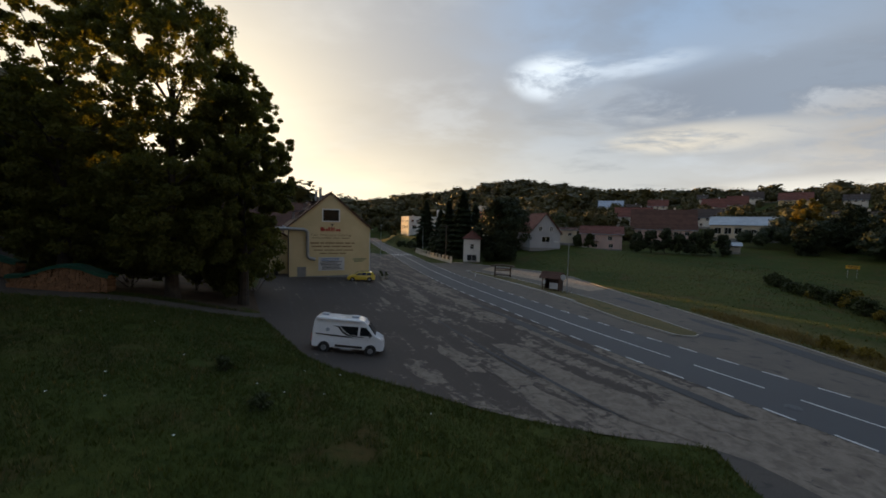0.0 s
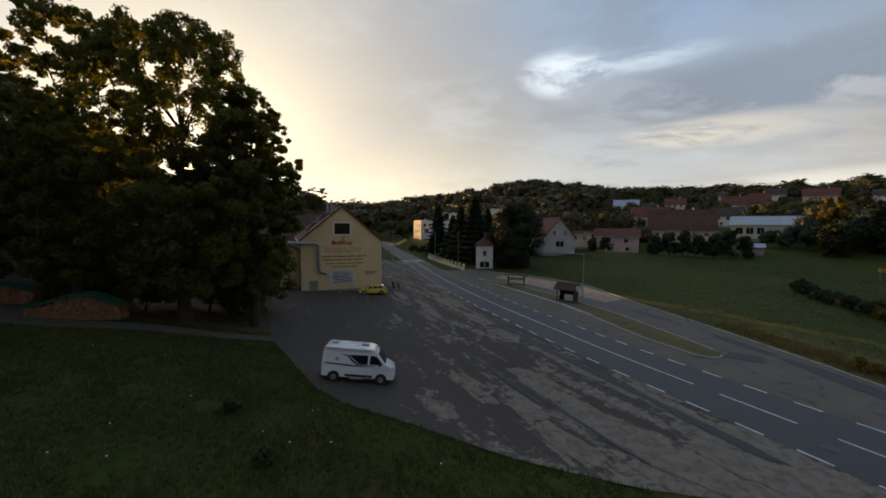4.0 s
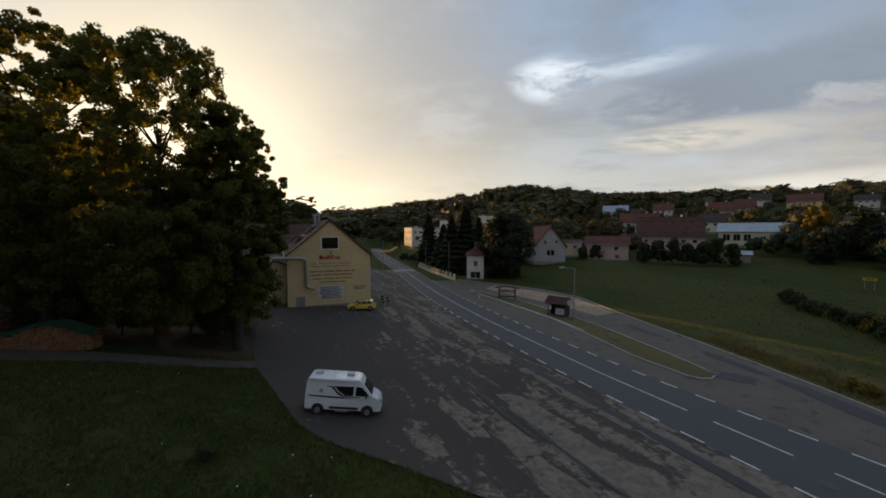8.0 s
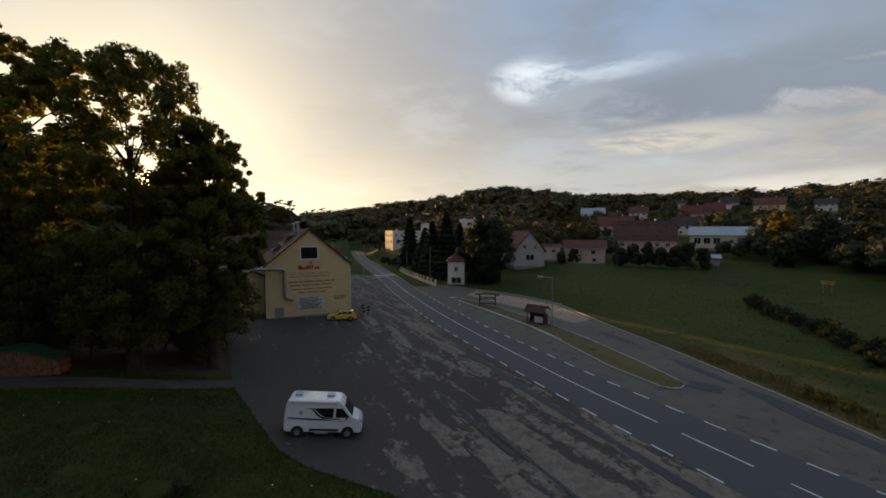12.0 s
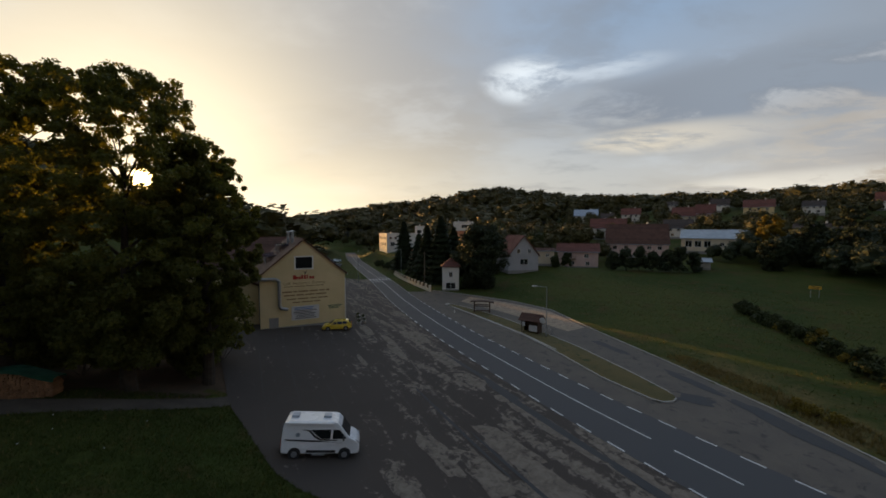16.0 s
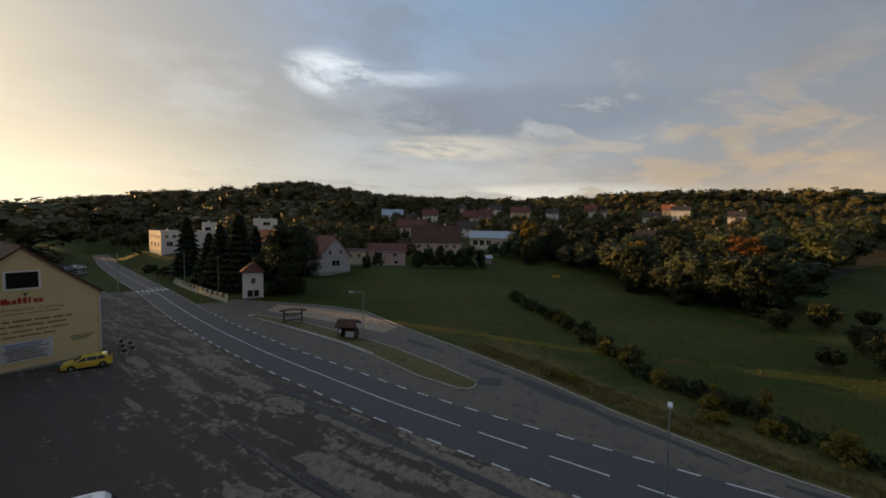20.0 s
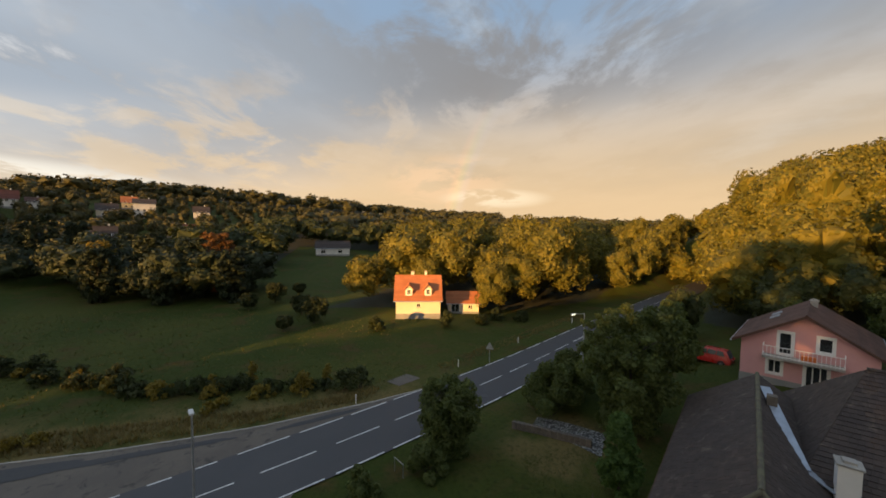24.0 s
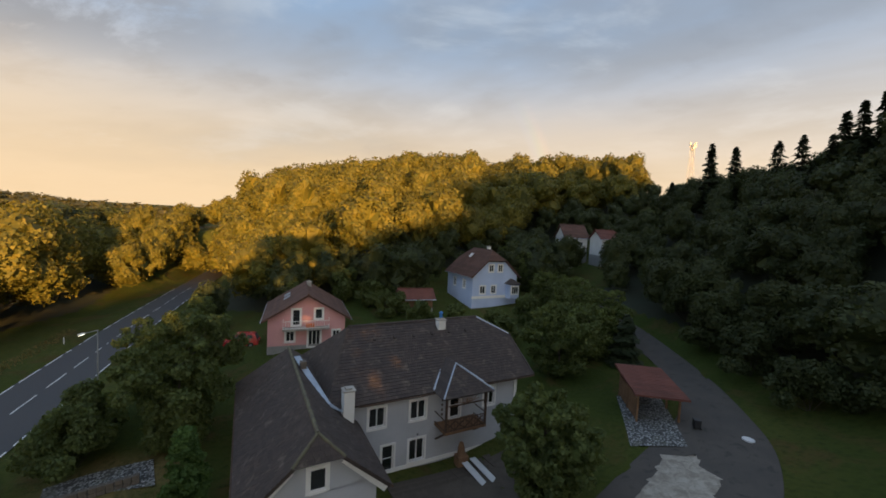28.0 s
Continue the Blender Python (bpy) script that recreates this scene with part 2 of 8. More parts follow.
def rubble(name):
    """Pale broken stone of mixed tones, laid close."""
    m = bpy.data.materials.new(name)
    m.use_nodes = True
    tree = m.node_tree
    k = Net(tree)
    bs = tree.nodes["Principled BSDF"]
    pos = tree.nodes.new("ShaderNodeTexCoord").outputs["Object"]
    cell = tree.nodes.new("ShaderNodeTexVoronoi")
    cell.inputs["Scale"].default_value = 5.5
    k.link(pos, cell.inputs["Vector"])
    tone = tree.nodes.new("ShaderNodeSeparateXYZ")
    k.link(cell.outputs["Color"], tone.inputs[0])
    col = k.mix(tone.outputs[0], (0.15, 0.155, 0.155), (0.34, 0.34, 0.33))
    col = k.mix(k.smooth(cell.outputs["Distance"], 0.35, 0.60), col, (0.05, 0.05, 0.048))
    col = k.mix(k.math("MULTIPLY", k.smooth(k.noise(pos, 0.8, 4.0), 0.5, 0.65), 0.5), col, (0.10, 0.10, 0.07))
    k.link(col, bs.inputs["Base Color"])
    bs.inputs["Roughness"].default_value = 0.9
    bump = tree.nodes.new("ShaderNodeBump")
    bump.inputs["Strength"].default_value, bump.inputs["Distance"].default_value = 0.8, 0.05
    bump.invert = True
    k.link(cell.outputs["Distance"], bump.inputs["Height"])
    k.link(bump.outputs[0], bs.inputs["Normal"])
    return m


def glass_pane():
    m = bpy.data.materials.new("window_glass")
    m.use_nodes = True
    b = m.node_tree.nodes["Principled BSDF"]
    b.inputs["Base Color"].default_value = (0.035, 0.040, 0.042, 1)
    b.inputs["Roughness"].default_value = 0.03
    b.inputs["Transmission Weight"].default_value = 0.35
    b.inputs["IOR"].default_value = 1.5
    return m


def glowing(name, colour, strength):
    m = bpy.data.materials.new(name)
    m.use_nodes = True
    b = m.node_tree.nodes["Principled BSDF"]
    b.inputs["Base Color"].default_value = (*colour, 1)
    b.inputs["Emission Color"].default_value = (*colour, 1)
    b.inputs["Emission Strength"].default_value = strength
    return m


def meadow():
    """Grass in three tones at field, patch and tuft scale, with dry brown drifts."""
    m = bpy.data.materials.new("meadow_grass")
    m.use_nodes = True
    tree = m.node_tree
    k = Net(tree)
    bs = tree.nodes["Principled BSDF"]
    pos = tree.nodes.new("ShaderNodeTexCoord").outputs["Object"]
    field, patch, tuft, blade = k.noise(pos, 0.035, 4.0, 0.55, 0.6), k.noise(pos, 0.22, 5.0, 0.6, 0.5), k.noise(pos, 2.2, 4.0, 0.65), k.noise(pos, 14.0, 3.0, 0.7)
    col = k.mix(k.smooth(field, 0.38, 0.62), (0.038, 0.055, 0.009), (0.066, 0.073, 0.015))
    # drier along the lay-by's bank and on the garden bank
    at = tree.nodes.new("ShaderNodeSeparateXYZ")
    k.link(pos, at.inputs[0])
    line = k.math("ABSOLUTE", k.math("SUBTRACT", at.outputs[0], k.math("SUBTRACT", 38.8, k.math("MULTIPLY", at.outputs[1], 0.14))))
    dry = k.math("MULTIPLY", k.smooth(line, 8.0, 1.5), k.math("MULTIPLY", k.smooth(at.outputs[1], 62.0, 40.0), k.smooth(at.outputs[1], -14.0, 0.0)))
    gx, gy = k.math("SUBTRACT", at.outputs[0], 26.0), k.math("ADD", at.outputs[1], 13.5)
    bank = k.smooth(k.math("ADD", k.math("MULTIPLY", gx, gx), k.math("MULTIPLY", gy, gy)), 45.0, 10.0)
    dry = k.math("MAXIMUM", dry, bank)
    dry = k.math("MULTIPLY", dry, k.smooth(k.math("ADD", k.math("MULTIPLY", patch, 0.7), k.math("MULTIPLY", tuft, 0.3)), 0.36, 0.56))
    col = k.mix(k.smooth(patch, 0.50, 0.70), col, (0.078, 0.056, 0.018))
    col = k.mix(k.math("MULTIPLY", dry, 0.85), col, (0.165, 0.122, 0.048))
    col = k.mix(k.math("MULTIPLY", k.smooth(tuft, 0.45, 0.70), 0.65), col, (0.016, 0.034, 0.005))
    col = k.mix(k.math("MULTIPLY", k.smooth(blade, 0.50, 0.72), 0.45), col, (0.080, 0.092, 0.026))
    k.link(col, bs.inputs["Base Color"])
    bs.inputs["Roughness"].default_value = 0.95
    bs.inputs["Specular IOR Level"].default_value = 0.15
    bn = tree.nodes.new("ShaderNodeBump")
    bn.inputs["Strength"].default_value, bn.inputs["Distance"].default_value = 0.9, 0.18
    k.link(k.math("ADD", tuft, k.math("MULTIPLY", blade, 0.4)), bn.inputs["Height"])
    k.link(bn.outputs[0], bs.inputs["Normal"])
    return m


M = {
    "grass": meadow(),
    "dry_grass": surface("dry_grass", (0.088, 0.074, 0.022), (0.125, 0.094, 0.032), 0.3, 0.95, 8.0, 0.6, third=(0.035, 0.050, 0.012)),
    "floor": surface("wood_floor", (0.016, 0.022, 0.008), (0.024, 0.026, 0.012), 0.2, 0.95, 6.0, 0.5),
    "litter": surface("leaf_litter", (0.075, 0.042, 0.020), (0.045, 0.030, 0.015), 0.5, 0.95, 14.0, 0.5),
    "slab": worn_asphalt("broken_concrete_slab", 0.95, (1.7, 1.6, 1.45)),
    "apron": worn_asphalt("worn_concrete_apron", 0.62, (1.7, 1.85, 1.95)),
    "yard": surface("trodden_yard", (0.060, 0.047, 0.036), (0.095, 0.078, 0.060), 0.7, 0.95, 12.0, 0.4),
    "lane": surface("grey_lane_asphalt", (0.108, 0.090, 0.074), (0.142, 0.120, 0.098), 0.3, 0.88, 20.0, 0.35, third=(0.055, 0.050, 0.045)),
    "drive": surface("dark_drive_asphalt", (0.060, 0.052, 0.045), (0.082, 0.071, 0.060), 0.4, 0.88, 20.0, 0.35, third=(0.042, 0.037, 0.033)),
    "asphalt": worn_asphalt("old_asphalt", 0.0),
    "road": surface("road_asphalt", (0.054, 0.053, 0.055), (0.068, 0.066, 0.068), 0.25, 0.7, 26.0, 0.25),
    "patch": worn_asphalt("asphalt_patch", 0.50),
    "tar": surface("dark_asphalt_patch", (0.038, 0.038, 0.040), (0.055, 0.053, 0.052), 0.6, 0.75, 20.0, 0.3),
    "concrete": surface("pale_concrete", (0.30, 0.28, 0.25), (0.40, 0.38, 0.34), 0.6, 0.9, 18.0, 0.3),
    "kerb": surface("kerb_stone", (0.36, 0.34, 0.31), (0.46, 0.44, 0.40), 1.2, 0.9, 22.0, 0.3),
    "line": surface("road_paint", (0.70, 0.70, 0.68), (0.50, 0.50, 0.49), 2.0, 0.8, 12.0, 0.1, spots=0.3),
    "yellow_wall": surface("yellow_render", (0.70, 0.57, 0.33), (0.64, 0.52, 0.29), 0.35, 0.9, 24.0, 0.15, spots=0.1),
    "white_wall": surface("white_render", (0.74, 0.72, 0.68), (0.66, 0.64, 0.60), 0.4, 0.9, 24.0, 0.12, spots=0.1),
    "grey_wall": surface("grey_render", (0.43, 0.44, 0.47), (0.38, 0.39, 0.42), 0.35, 0.9, 24.0, 0.12, spots=0.1),
    "pink_wall": surface("pink_render", (0.64, 0.34, 0.33), (0.58, 0.30, 0.30), 0.35, 0.9, 24.0, 0.12, spots=0.1),
    "rose_wall": surface("pale_rose_render", (0.62, 0.46, 0.42), (0.56, 0.41, 0.38), 0.35, 0.9, 24.0, 0.12, spots=0.1),
    "blue_wall": surface("blue_render", (0.48, 0.57, 0.77), (0.43, 0.52, 0.71), 0.35, 0.9, 24.0, 0.12, spots=0.1),
    "cream_wall": surface("cream_render", (0.70, 0.62, 0.48), (0.62, 0.55, 0.42), 0.35, 0.9, 24.0, 0.12, spots=0.1),
    "plinth": surface("grey_plinth", (0.24, 0.24, 0.23), (0.30, 0.29, 0.28), 0.8, 0.9, 24.0, 0.2),
    "roof_brown": surface("brown_roof_tiles", (0.122, 0.054, 0.034), (0.088, 0.042, 0.028), 0.7, 0.8, 16.0, 0.3, island=0.45),
    "roof_slate": surface("dark_slate_roof", (0.050, 0.035, 0.029), (0.070, 0.050, 0.041), 0.5, 0.75, 18.0, 0.3, third=(0.12, 0.095, 0.072), island=0.5),
    "roof_red": surface("red_roof_tiles", (0.17, 0.056, 0.038), (0.125, 0.044, 0.032), 0.6, 0.8, 16.0, 0.3, island=0.4),
    "roof_orange": surface("orange_roof_tiles", (0.48, 0.17, 0.062), (0.40, 0.135, 0.050), 0.6, 0.75, 16.0, 0.3, island=0.3),
    "roof_metal": surface("grey_sheet_roof", (0.40, 0.42, 0.44), (0.33, 0.35, 0.37), 0.6, 0.45, 12.0, 0.1, 0.4),
    "moss": surface("mossy_ridge", (0.13, 0.12, 0.07), (0.09, 0.08, 0.06), 2.0, 0.95, 18.0, 0.4),
    "white": surface("white_paint", (0.78, 0.77, 0.75), (0.72, 0.71, 0.69), 0.8, 0.6, 20.0, 0.05, spots=0.06),
    "body_white": surface("white_car_paint", (0.82, 0.83, 0.85), (0.78, 0.79, 0.81), 0.6, 0.28, 3.0, 0.0, coat=0.6, spots=0.03),
    "body_yellow": surface("yellow_car_paint", (0.72, 0.52, 0.05), (0.68, 0.48, 0.045), 0.6, 0.28, 3.0, 0.0, coat=0.6, spots=0.03),
    "body_red": surface("red_car_paint", (0.50, 0.025, 0.02), (0.44, 0.02, 0.018), 0.6, 0.28, 3.0, 0.0, coat=0.6, spots=0.03),
    "body_grey": surface("grey_car_paint", (0.22, 0.23, 0.25), (0.18, 0.19, 0.21), 0.6, 0.28, 3.0, 0.0, coat=0.6, spots=0.03),
    "black": surface("black_plastic", (0.018, 0.018, 0.020), (0.028, 0.028, 0.030), 3.0, 0.5, 30.0, 0.1),
    "car_glass": surface("tinted_car_glass", (0.012, 0.014, 0.017), (0.016, 0.018, 0.021), 1.0, 0.12, 3.0, 0.0, spots=0.0),
    "rubber": surface("tyre_rubber", (0.020, 0.020, 0.020), (0.032, 0.031, 0.030), 4.0, 0.9, 40.0, 0.2),
    "alloy": surface("wheel_alloy", (0.42, 0.43, 0.45), (0.34, 0.35, 0.37), 4.0, 0.35, 20.0, 0.05, 0.7),
    "metal": surface("galvanised_steel", (0.42, 0.43, 0.44), (0.34, 0.35, 0.36), 2.0, 0.5, 20.0, 0.1, 0.6),
    "dark_metal": surface("dark_painted_steel", (0.055, 0.055, 0.06), (0.08, 0.08, 0.085), 2.0, 0.5, 20.0, 0.1, 0.3),
    "zinc": surface("zinc_flashing", (0.42, 0.47, 0.54), (0.34, 0.38, 0.44), 1.5, 0.45, 14.0, 0.1, 0.5),
    "wood_dark": surface("dark_stained_wood", (0.055, 0.030, 0.018), (0.085, 0.046, 0.027), 1.5, 0.75, 26.0, 0.3),
    "wood": surface("brown_wood", (0.20, 0.105, 0.05), (0.15, 0.078, 0.038), 1.5, 0.8, 26.0, 0.3),
    "wood_old": surface("grey_weathered_wood", (0.15, 0.125, 0.10), (0.10, 0.083, 0.068), 1.5, 0.9, 26.0, 0.3),
    "log_end": surface("cut_log_end", (0.34, 0.18, 0.085), (0.24, 0.12, 0.058), 2.0, 0.9, 20.0, 0.3, rnd=0.6),
    "bark": surface("tree_bark", (0.055, 0.042, 0.030), (0.035, 0.028, 0.021), 2.0, 0.95, 18.0, 0.6),
    "cloth_green": surface("green_tarpaulin", (0.02, 0.10, 0.06), (0.03, 0.13, 0.08), 1.2, 0.6, 14.0, 0.2),
    "red_sign": surface("red_sign_paint", (0.42, 0.035, 0.02), (0.36, 0.03, 0.018), 2.0, 0.7, 20.0, 0.05),
    "brown_sign": surface("brown_sign_paint", (0.28, 0.17, 0.075), (0.24, 0.145, 0.062), 2.0, 0.7, 20.0, 0.05),
    "board": surface("white_sign_board", (0.60, 0.60, 0.60), (0.54, 0.54, 0.54), 1.0, 0.6, 20.0, 0.03, spots=0.05),
    "yellow_sign": surface("yellow_sign_paint", (0.75, 0.42, 0.03), (0.68, 0.38, 0.03), 1.0, 0.6, 20.0, 0.03),
    "orange": surface("orange_plastic", (0.70, 0.16, 0.02), (0.62, 0.14, 0.02), 1.0, 0.5, 20.0, 0.03),
    "blue": surface("blue_plastic", (0.03, 0.17, 0.45), (0.03, 0.14, 0.38), 1.0, 0.5, 20.0, 0.03),
    "solar": surface("solar_panel", (0.02, 0.03, 0.06), (0.03, 0.04, 0.08), 1.0, 0.08, 6.0, 0.0, spots=0.0),
    "dark_room": surface("dark_interior", (0.03, 0.028, 0.026), (0.045, 0.04, 0.037), 1.0, 0.9, 10.0, 0.1),
    "curtain": surface("net_curtain", (0.45, 0.42, 0.38), (0.36, 0.33, 0.30), 3.0, 0.9, 30.0, 0.2),
    "gravel": rubble("cobble_gravel"),
    "glass": glass_pane(),
    "lamp_on": glowing("lit_lamp", (1.0, 0.86, 0.55), 5.0),
    "leaf": leafy("linden_leaves", (0.098, 0.110, 0.028), (0.165, 0.165, 0.042), 0.55),
    "leaf_garden": leafy("garden_leaves", (0.070, 0.096, 0.027), (0.125, 0.150, 0.042), 0.35),
    "leaf_fresh": leafy("fresh_green_leaves", (0.050, 0.100, 0.022), (0.095, 0.160, 0.036), 0.35),
    # evening light and shade of the woods are put into these two leaf tones
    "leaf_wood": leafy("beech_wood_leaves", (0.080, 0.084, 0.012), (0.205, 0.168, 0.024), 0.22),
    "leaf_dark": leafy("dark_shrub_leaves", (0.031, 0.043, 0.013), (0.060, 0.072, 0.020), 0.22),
    # needles of the firs; on the copse this dark tone stands in for shade
    "leaf_fir": leafy("fir_needles", (0.022, 0.034, 0.014), (0.044, 0.056, 0.022), 0.10),
    # gold of low sunlight, held in the leaf colour itself
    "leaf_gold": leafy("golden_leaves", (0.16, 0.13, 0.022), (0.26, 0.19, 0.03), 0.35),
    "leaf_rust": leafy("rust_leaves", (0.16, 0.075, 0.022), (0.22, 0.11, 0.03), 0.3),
    "blade": leafy("grass_blades", (0.044, 0.070, 0.011), (0.088, 0.100, 0.024), 0.3),
    "blade_dry": leafy("dry_grass_blades", (0.17, 0.13, 0.05), (0.22, 0.17, 0.07), 0.3),
    "far": leafy("far_wood_leaves", (0.040, 0.042, 0.012), (0.080, 0.070, 0.018), 0.06),
}

# ---- outlines of the woods ----
SOUTH = [(44, -52), (54, -54), (66, -68), (92, -106), (120, -160), (80, -200), (0, -200), (-50, -180), (-34, -130), (-6, -118), (10, -92), (30, -74)]
EASTW = [(84, 14), (96, 4), (120, -12), (128, -50), (118, -84), (96, -66), (86, -50), (80, -30), (82, -10)]
WESTW = [(-28, -40), (-25, -54), (-15, -72), (-22, -84), (-24, -100), (-60, -130), (-110, -60), (-60, -6), (-38, -16)]
NORTH = [(-300, 330), (-190, 270), (-110, 300), (-75, 330), (-20, 260), (40, 240), (90, 290), (130, 330), (320, 420), (200, 620), (-100, 640)]
RIDGE = [(170, 330), (300, 260), (420, 180), (440, 40), (500, -160), (760, -260), (800, 300), (420, 600)]
VILLAGE = [(98, 168), (140, 112), (200, 88), (300, 60), (420, 60), (330, 280), (180, 320), (60, 280), (40, 210), (66, 180)]
VALLEY = [(126, 70), (190, 60), (300, 40), (440, -40), (460, -240), (220, -220), (150, -70), (180, -20), (190, 40), (135, 40)]
WALLW = [(-60, 130), (-90, 110), (-200, 180), (-150, 260), (-80, 240), (-48, 170)]
GARDENS = [(-50, 205), (-30, 178), (6, 132), (24, 128), (44, 132), (70, 140), (66, 180), (40, 210), (60, 275), (-20, 258), (-58, 300), (-80, 300)]
WESTHILL = [(-86, 34), (-104, 44), (-150, 10), (-160, -60), (-120, -64), (-84, 8)]
FARWEST = [(-160, 118), (-182, 152), (-245, 152), (-250, 95), (-200, 84)]
BEHIND = [(-78, 18), (-54, 26), (-50, 44), (-62, 66), (-80, 60), (-95, 40)]
BEND = [(92, -96), (104, -88), (124, -104), (140, -140), (120, -168), (100, -120)]
FOOT = [(48, -44), (54, -56), (36, -74), (16, -92), (4, -122), (-22, -124), (-24, -104), (-12, -88), (-4, -72), (20, -60), (34, -54)]
COPSE = [(106, 106), (114, 104), (126, 94), (132, 72), (120, 50), (106, 34), (93, 34), (91, 50), (97, 66), (104, 84), (104, 98)]
HEAD = [(92, 128), (104, 112), (118, 104), (130, 96), (140, 112), (126, 134), (112, 138), (98, 138)]
VILLAGE_PLOTS = [(7, -68, 9), (28, -41, 10), (-12.5, -105.7, 8), (-20.3, -96.6, 8), (-22.5, 195, 13), (-8, 205, 10), (12.5, 195, 10), (10.4, 146, 9), (-8.2, 146, 8), (24.6, 119, 10), (33.5, 122, 7), (50, 136, 11), (79, 151, 16), (107, 147, 15), (84, 121, 5),
                 (102, 264, 11), (90, 201, 11), (144, 222, 10), (154, 218, 9), (190, 224, 10), (264, 147, 9), (208, 101, 9), (137, 136, 9), (212, 213, 7), (245, 205, 7), (252, 197, 6), (253, 161, 7), (159, 104, 6), (128, 252, 8), (110, 247, 7), (173, 282, 7), (185, 249, 7), (284, 167, 7), (275, 119, 7), (118, 186, 8)]


def clear_of(spots):
    """Drops the trees that would stand on the road, in a house or in its front garden on the meadow side."""
    s = np.asarray(spots, float)
    keep = np.sqrt(((s[:, None, :2] - MID[None]) ** 2).sum(-1)).min(1) > 8.5
    for hx, hy, reach in VILLAGE_PLOTS:
        dx, dy = s[:, 0] - hx, s[:, 1] - hy
        far = math.hypot(hx, hy)
        front = -(dx * hx + dy * hy) / far
        aside = np.abs(dx * hy - dy * hx) / far
        keep &= np.hypot(dx, dy) > reach
        keep &= (front < 0) | (front > (9 if hx > 30 or hy < 0 else 55)) | (aside > reach * 0.75)
    return s[keep]


def sun_lanes(spots):
    """Scales trees by lane toward the sun: lowered ones let it in over the valley to the road and the first houses,
    raised ones block it.
    """
    s = np.asarray(spots, float)
    lane = s[:, 0] * 0.79 + s[:, 1] * 0.613
    lit = ((lane > 51) & (lane < 67)) | ((lane > 94) & (lane < 108))
    s[lit & (s[:, 0] < -18 - 0.06 * s[:, 1]), 2] *= 0.35
    s[(lane > -20) & (lane < 2), 2] *= 0.45
    s[(lane > 70) & (lane < 92) & (s[:, 1] < 230), 2] *= 1.35
    s[(lane > 14) & (lane < 50) & (s[:, 1] < 250) & (s[:, 0] < -0.45 * s[:, 1]), 2] *= 1.1
    return s


# ---- mesh helpers ----
def link_mesh(name, verts, faces, material, parent=None, label="", smooth=False, sharp=False):
    me = bpy.data.meshes.new(name)
    me.from_pydata([tuple(v) for v in verts], [], [tuple(f) for f in faces])
    me.materials.append(material)
    if smooth:
        me.shade_smooth()
    me.update()
    ob = new(name, me)
    if parent:
        ob.parent = parent
    if label:
        ob["label"] = label
    return ob


def part(name, bm, material, parent, label=""):
    me = bpy.data.meshes.new(name)
    bmesh.ops.recalc_face_normals(bm, faces=bm.faces)
    bm.to_mesh(me)
    bm.free()
    me.materials.append(material)
    ob = new(name, me)
    if parent:
        ob.parent = parent
    if label:
        ob["label"] = label
    return ob


def soup(name, verts, quads, material, parent=None, label="", tris=False):
    """A large mesh from arrays."""
    me = bpy.data.meshes.new(name)
    n = 3 if tris else 4
    v, f = np.asarray(verts, np.float32), np.asarray(quads, np.int32)
    me.vertices.add(len(v))
    me.vertices.foreach_set("co", v.ravel())
    me.loops.add(f.size)
    me.loops.foreach_set("vertex_index", f.ravel())
    me.polygons.add(len(f))
    me.polygons.foreach_set("loop_start", np.arange(len(f), dtype=np.int32) * n)
    me.materials.append(material)
    me.update(calc_edges=True)
    ob = new(name, me)
    if parent:
        ob.parent = parent
    if label:
        ob["label"] = label
    return ob


def box(bm, cx, cy, cz, sx, sy, sz, bevel=0.0, turn=None):
    """A box by its centre and sizes, with softened edges if asked."""
    m = Matrix.Translation((cx, cy, cz))
    if turn is not None:
        m = m @ turn
    r = bmesh.ops.create_cube(bm, size=1.0, matrix=m @ Matrix.Diagonal((sx, sy, sz, 1)))
    if bevel:
        edges = list({e for v in r["verts"] for e in v.link_edges})
        bmesh.ops.bevel(bm, geom=edges, offset=bevel, segments=2, affect="EDGES", profile=0.6)
    return bm


def cyl(bm, a, b, r1, r2=None, n=10):
    """A tapered round bar from a to b."""
    a, b = Vector(a), Vector(b)
    d = b - a
    m = Matrix.Translation((a + b) / 2) @ d.to_track_quat("Z", "Y").to_matrix().to_4x4()
    bmesh.ops.create_cone(bm, cap_ends=True, segments=n, radius1=r1, radius2=r1 if r2 is None else r2, depth=d.length, matrix=m)
    return bm


def empty(name, x, y, z, turn=0.0):
    ob = new(name)
    ob.empty_display_size = 0.3
    ob.matrix_world = pose(x, y, z, 0, 0, turn)
    return ob


# ---- the lie of the land ----
ROAD = [(-62, 262, 3.3), (-45, 200, 3.3), (-32, 160, 3.4), (-18, 119, 3.4), (-8, 87, 3.4), (-3, 73, 3.4), (0.3, 64.5, 3.4), (4.6, 54, 3.4),
        (8.2, 46.7, 3.4), (10.7, 41, 3.4), (13.6, 34.7, 3.4), (16.2, 30, 3.45), (18.8, 25.6, 3.5), (21.3, 20.8, 3.6), (23.9, 16.2, 3.7),
        (28.4, 8.4, 3.9), (34.0, -0.6, 3.9), (39.5, -9.2, 3.8), (46, -18.4, 3.7), (56, -32, 3.6), (67, -47, 3.5), (82, -69, 3.4), (110, -112, 3.4)]
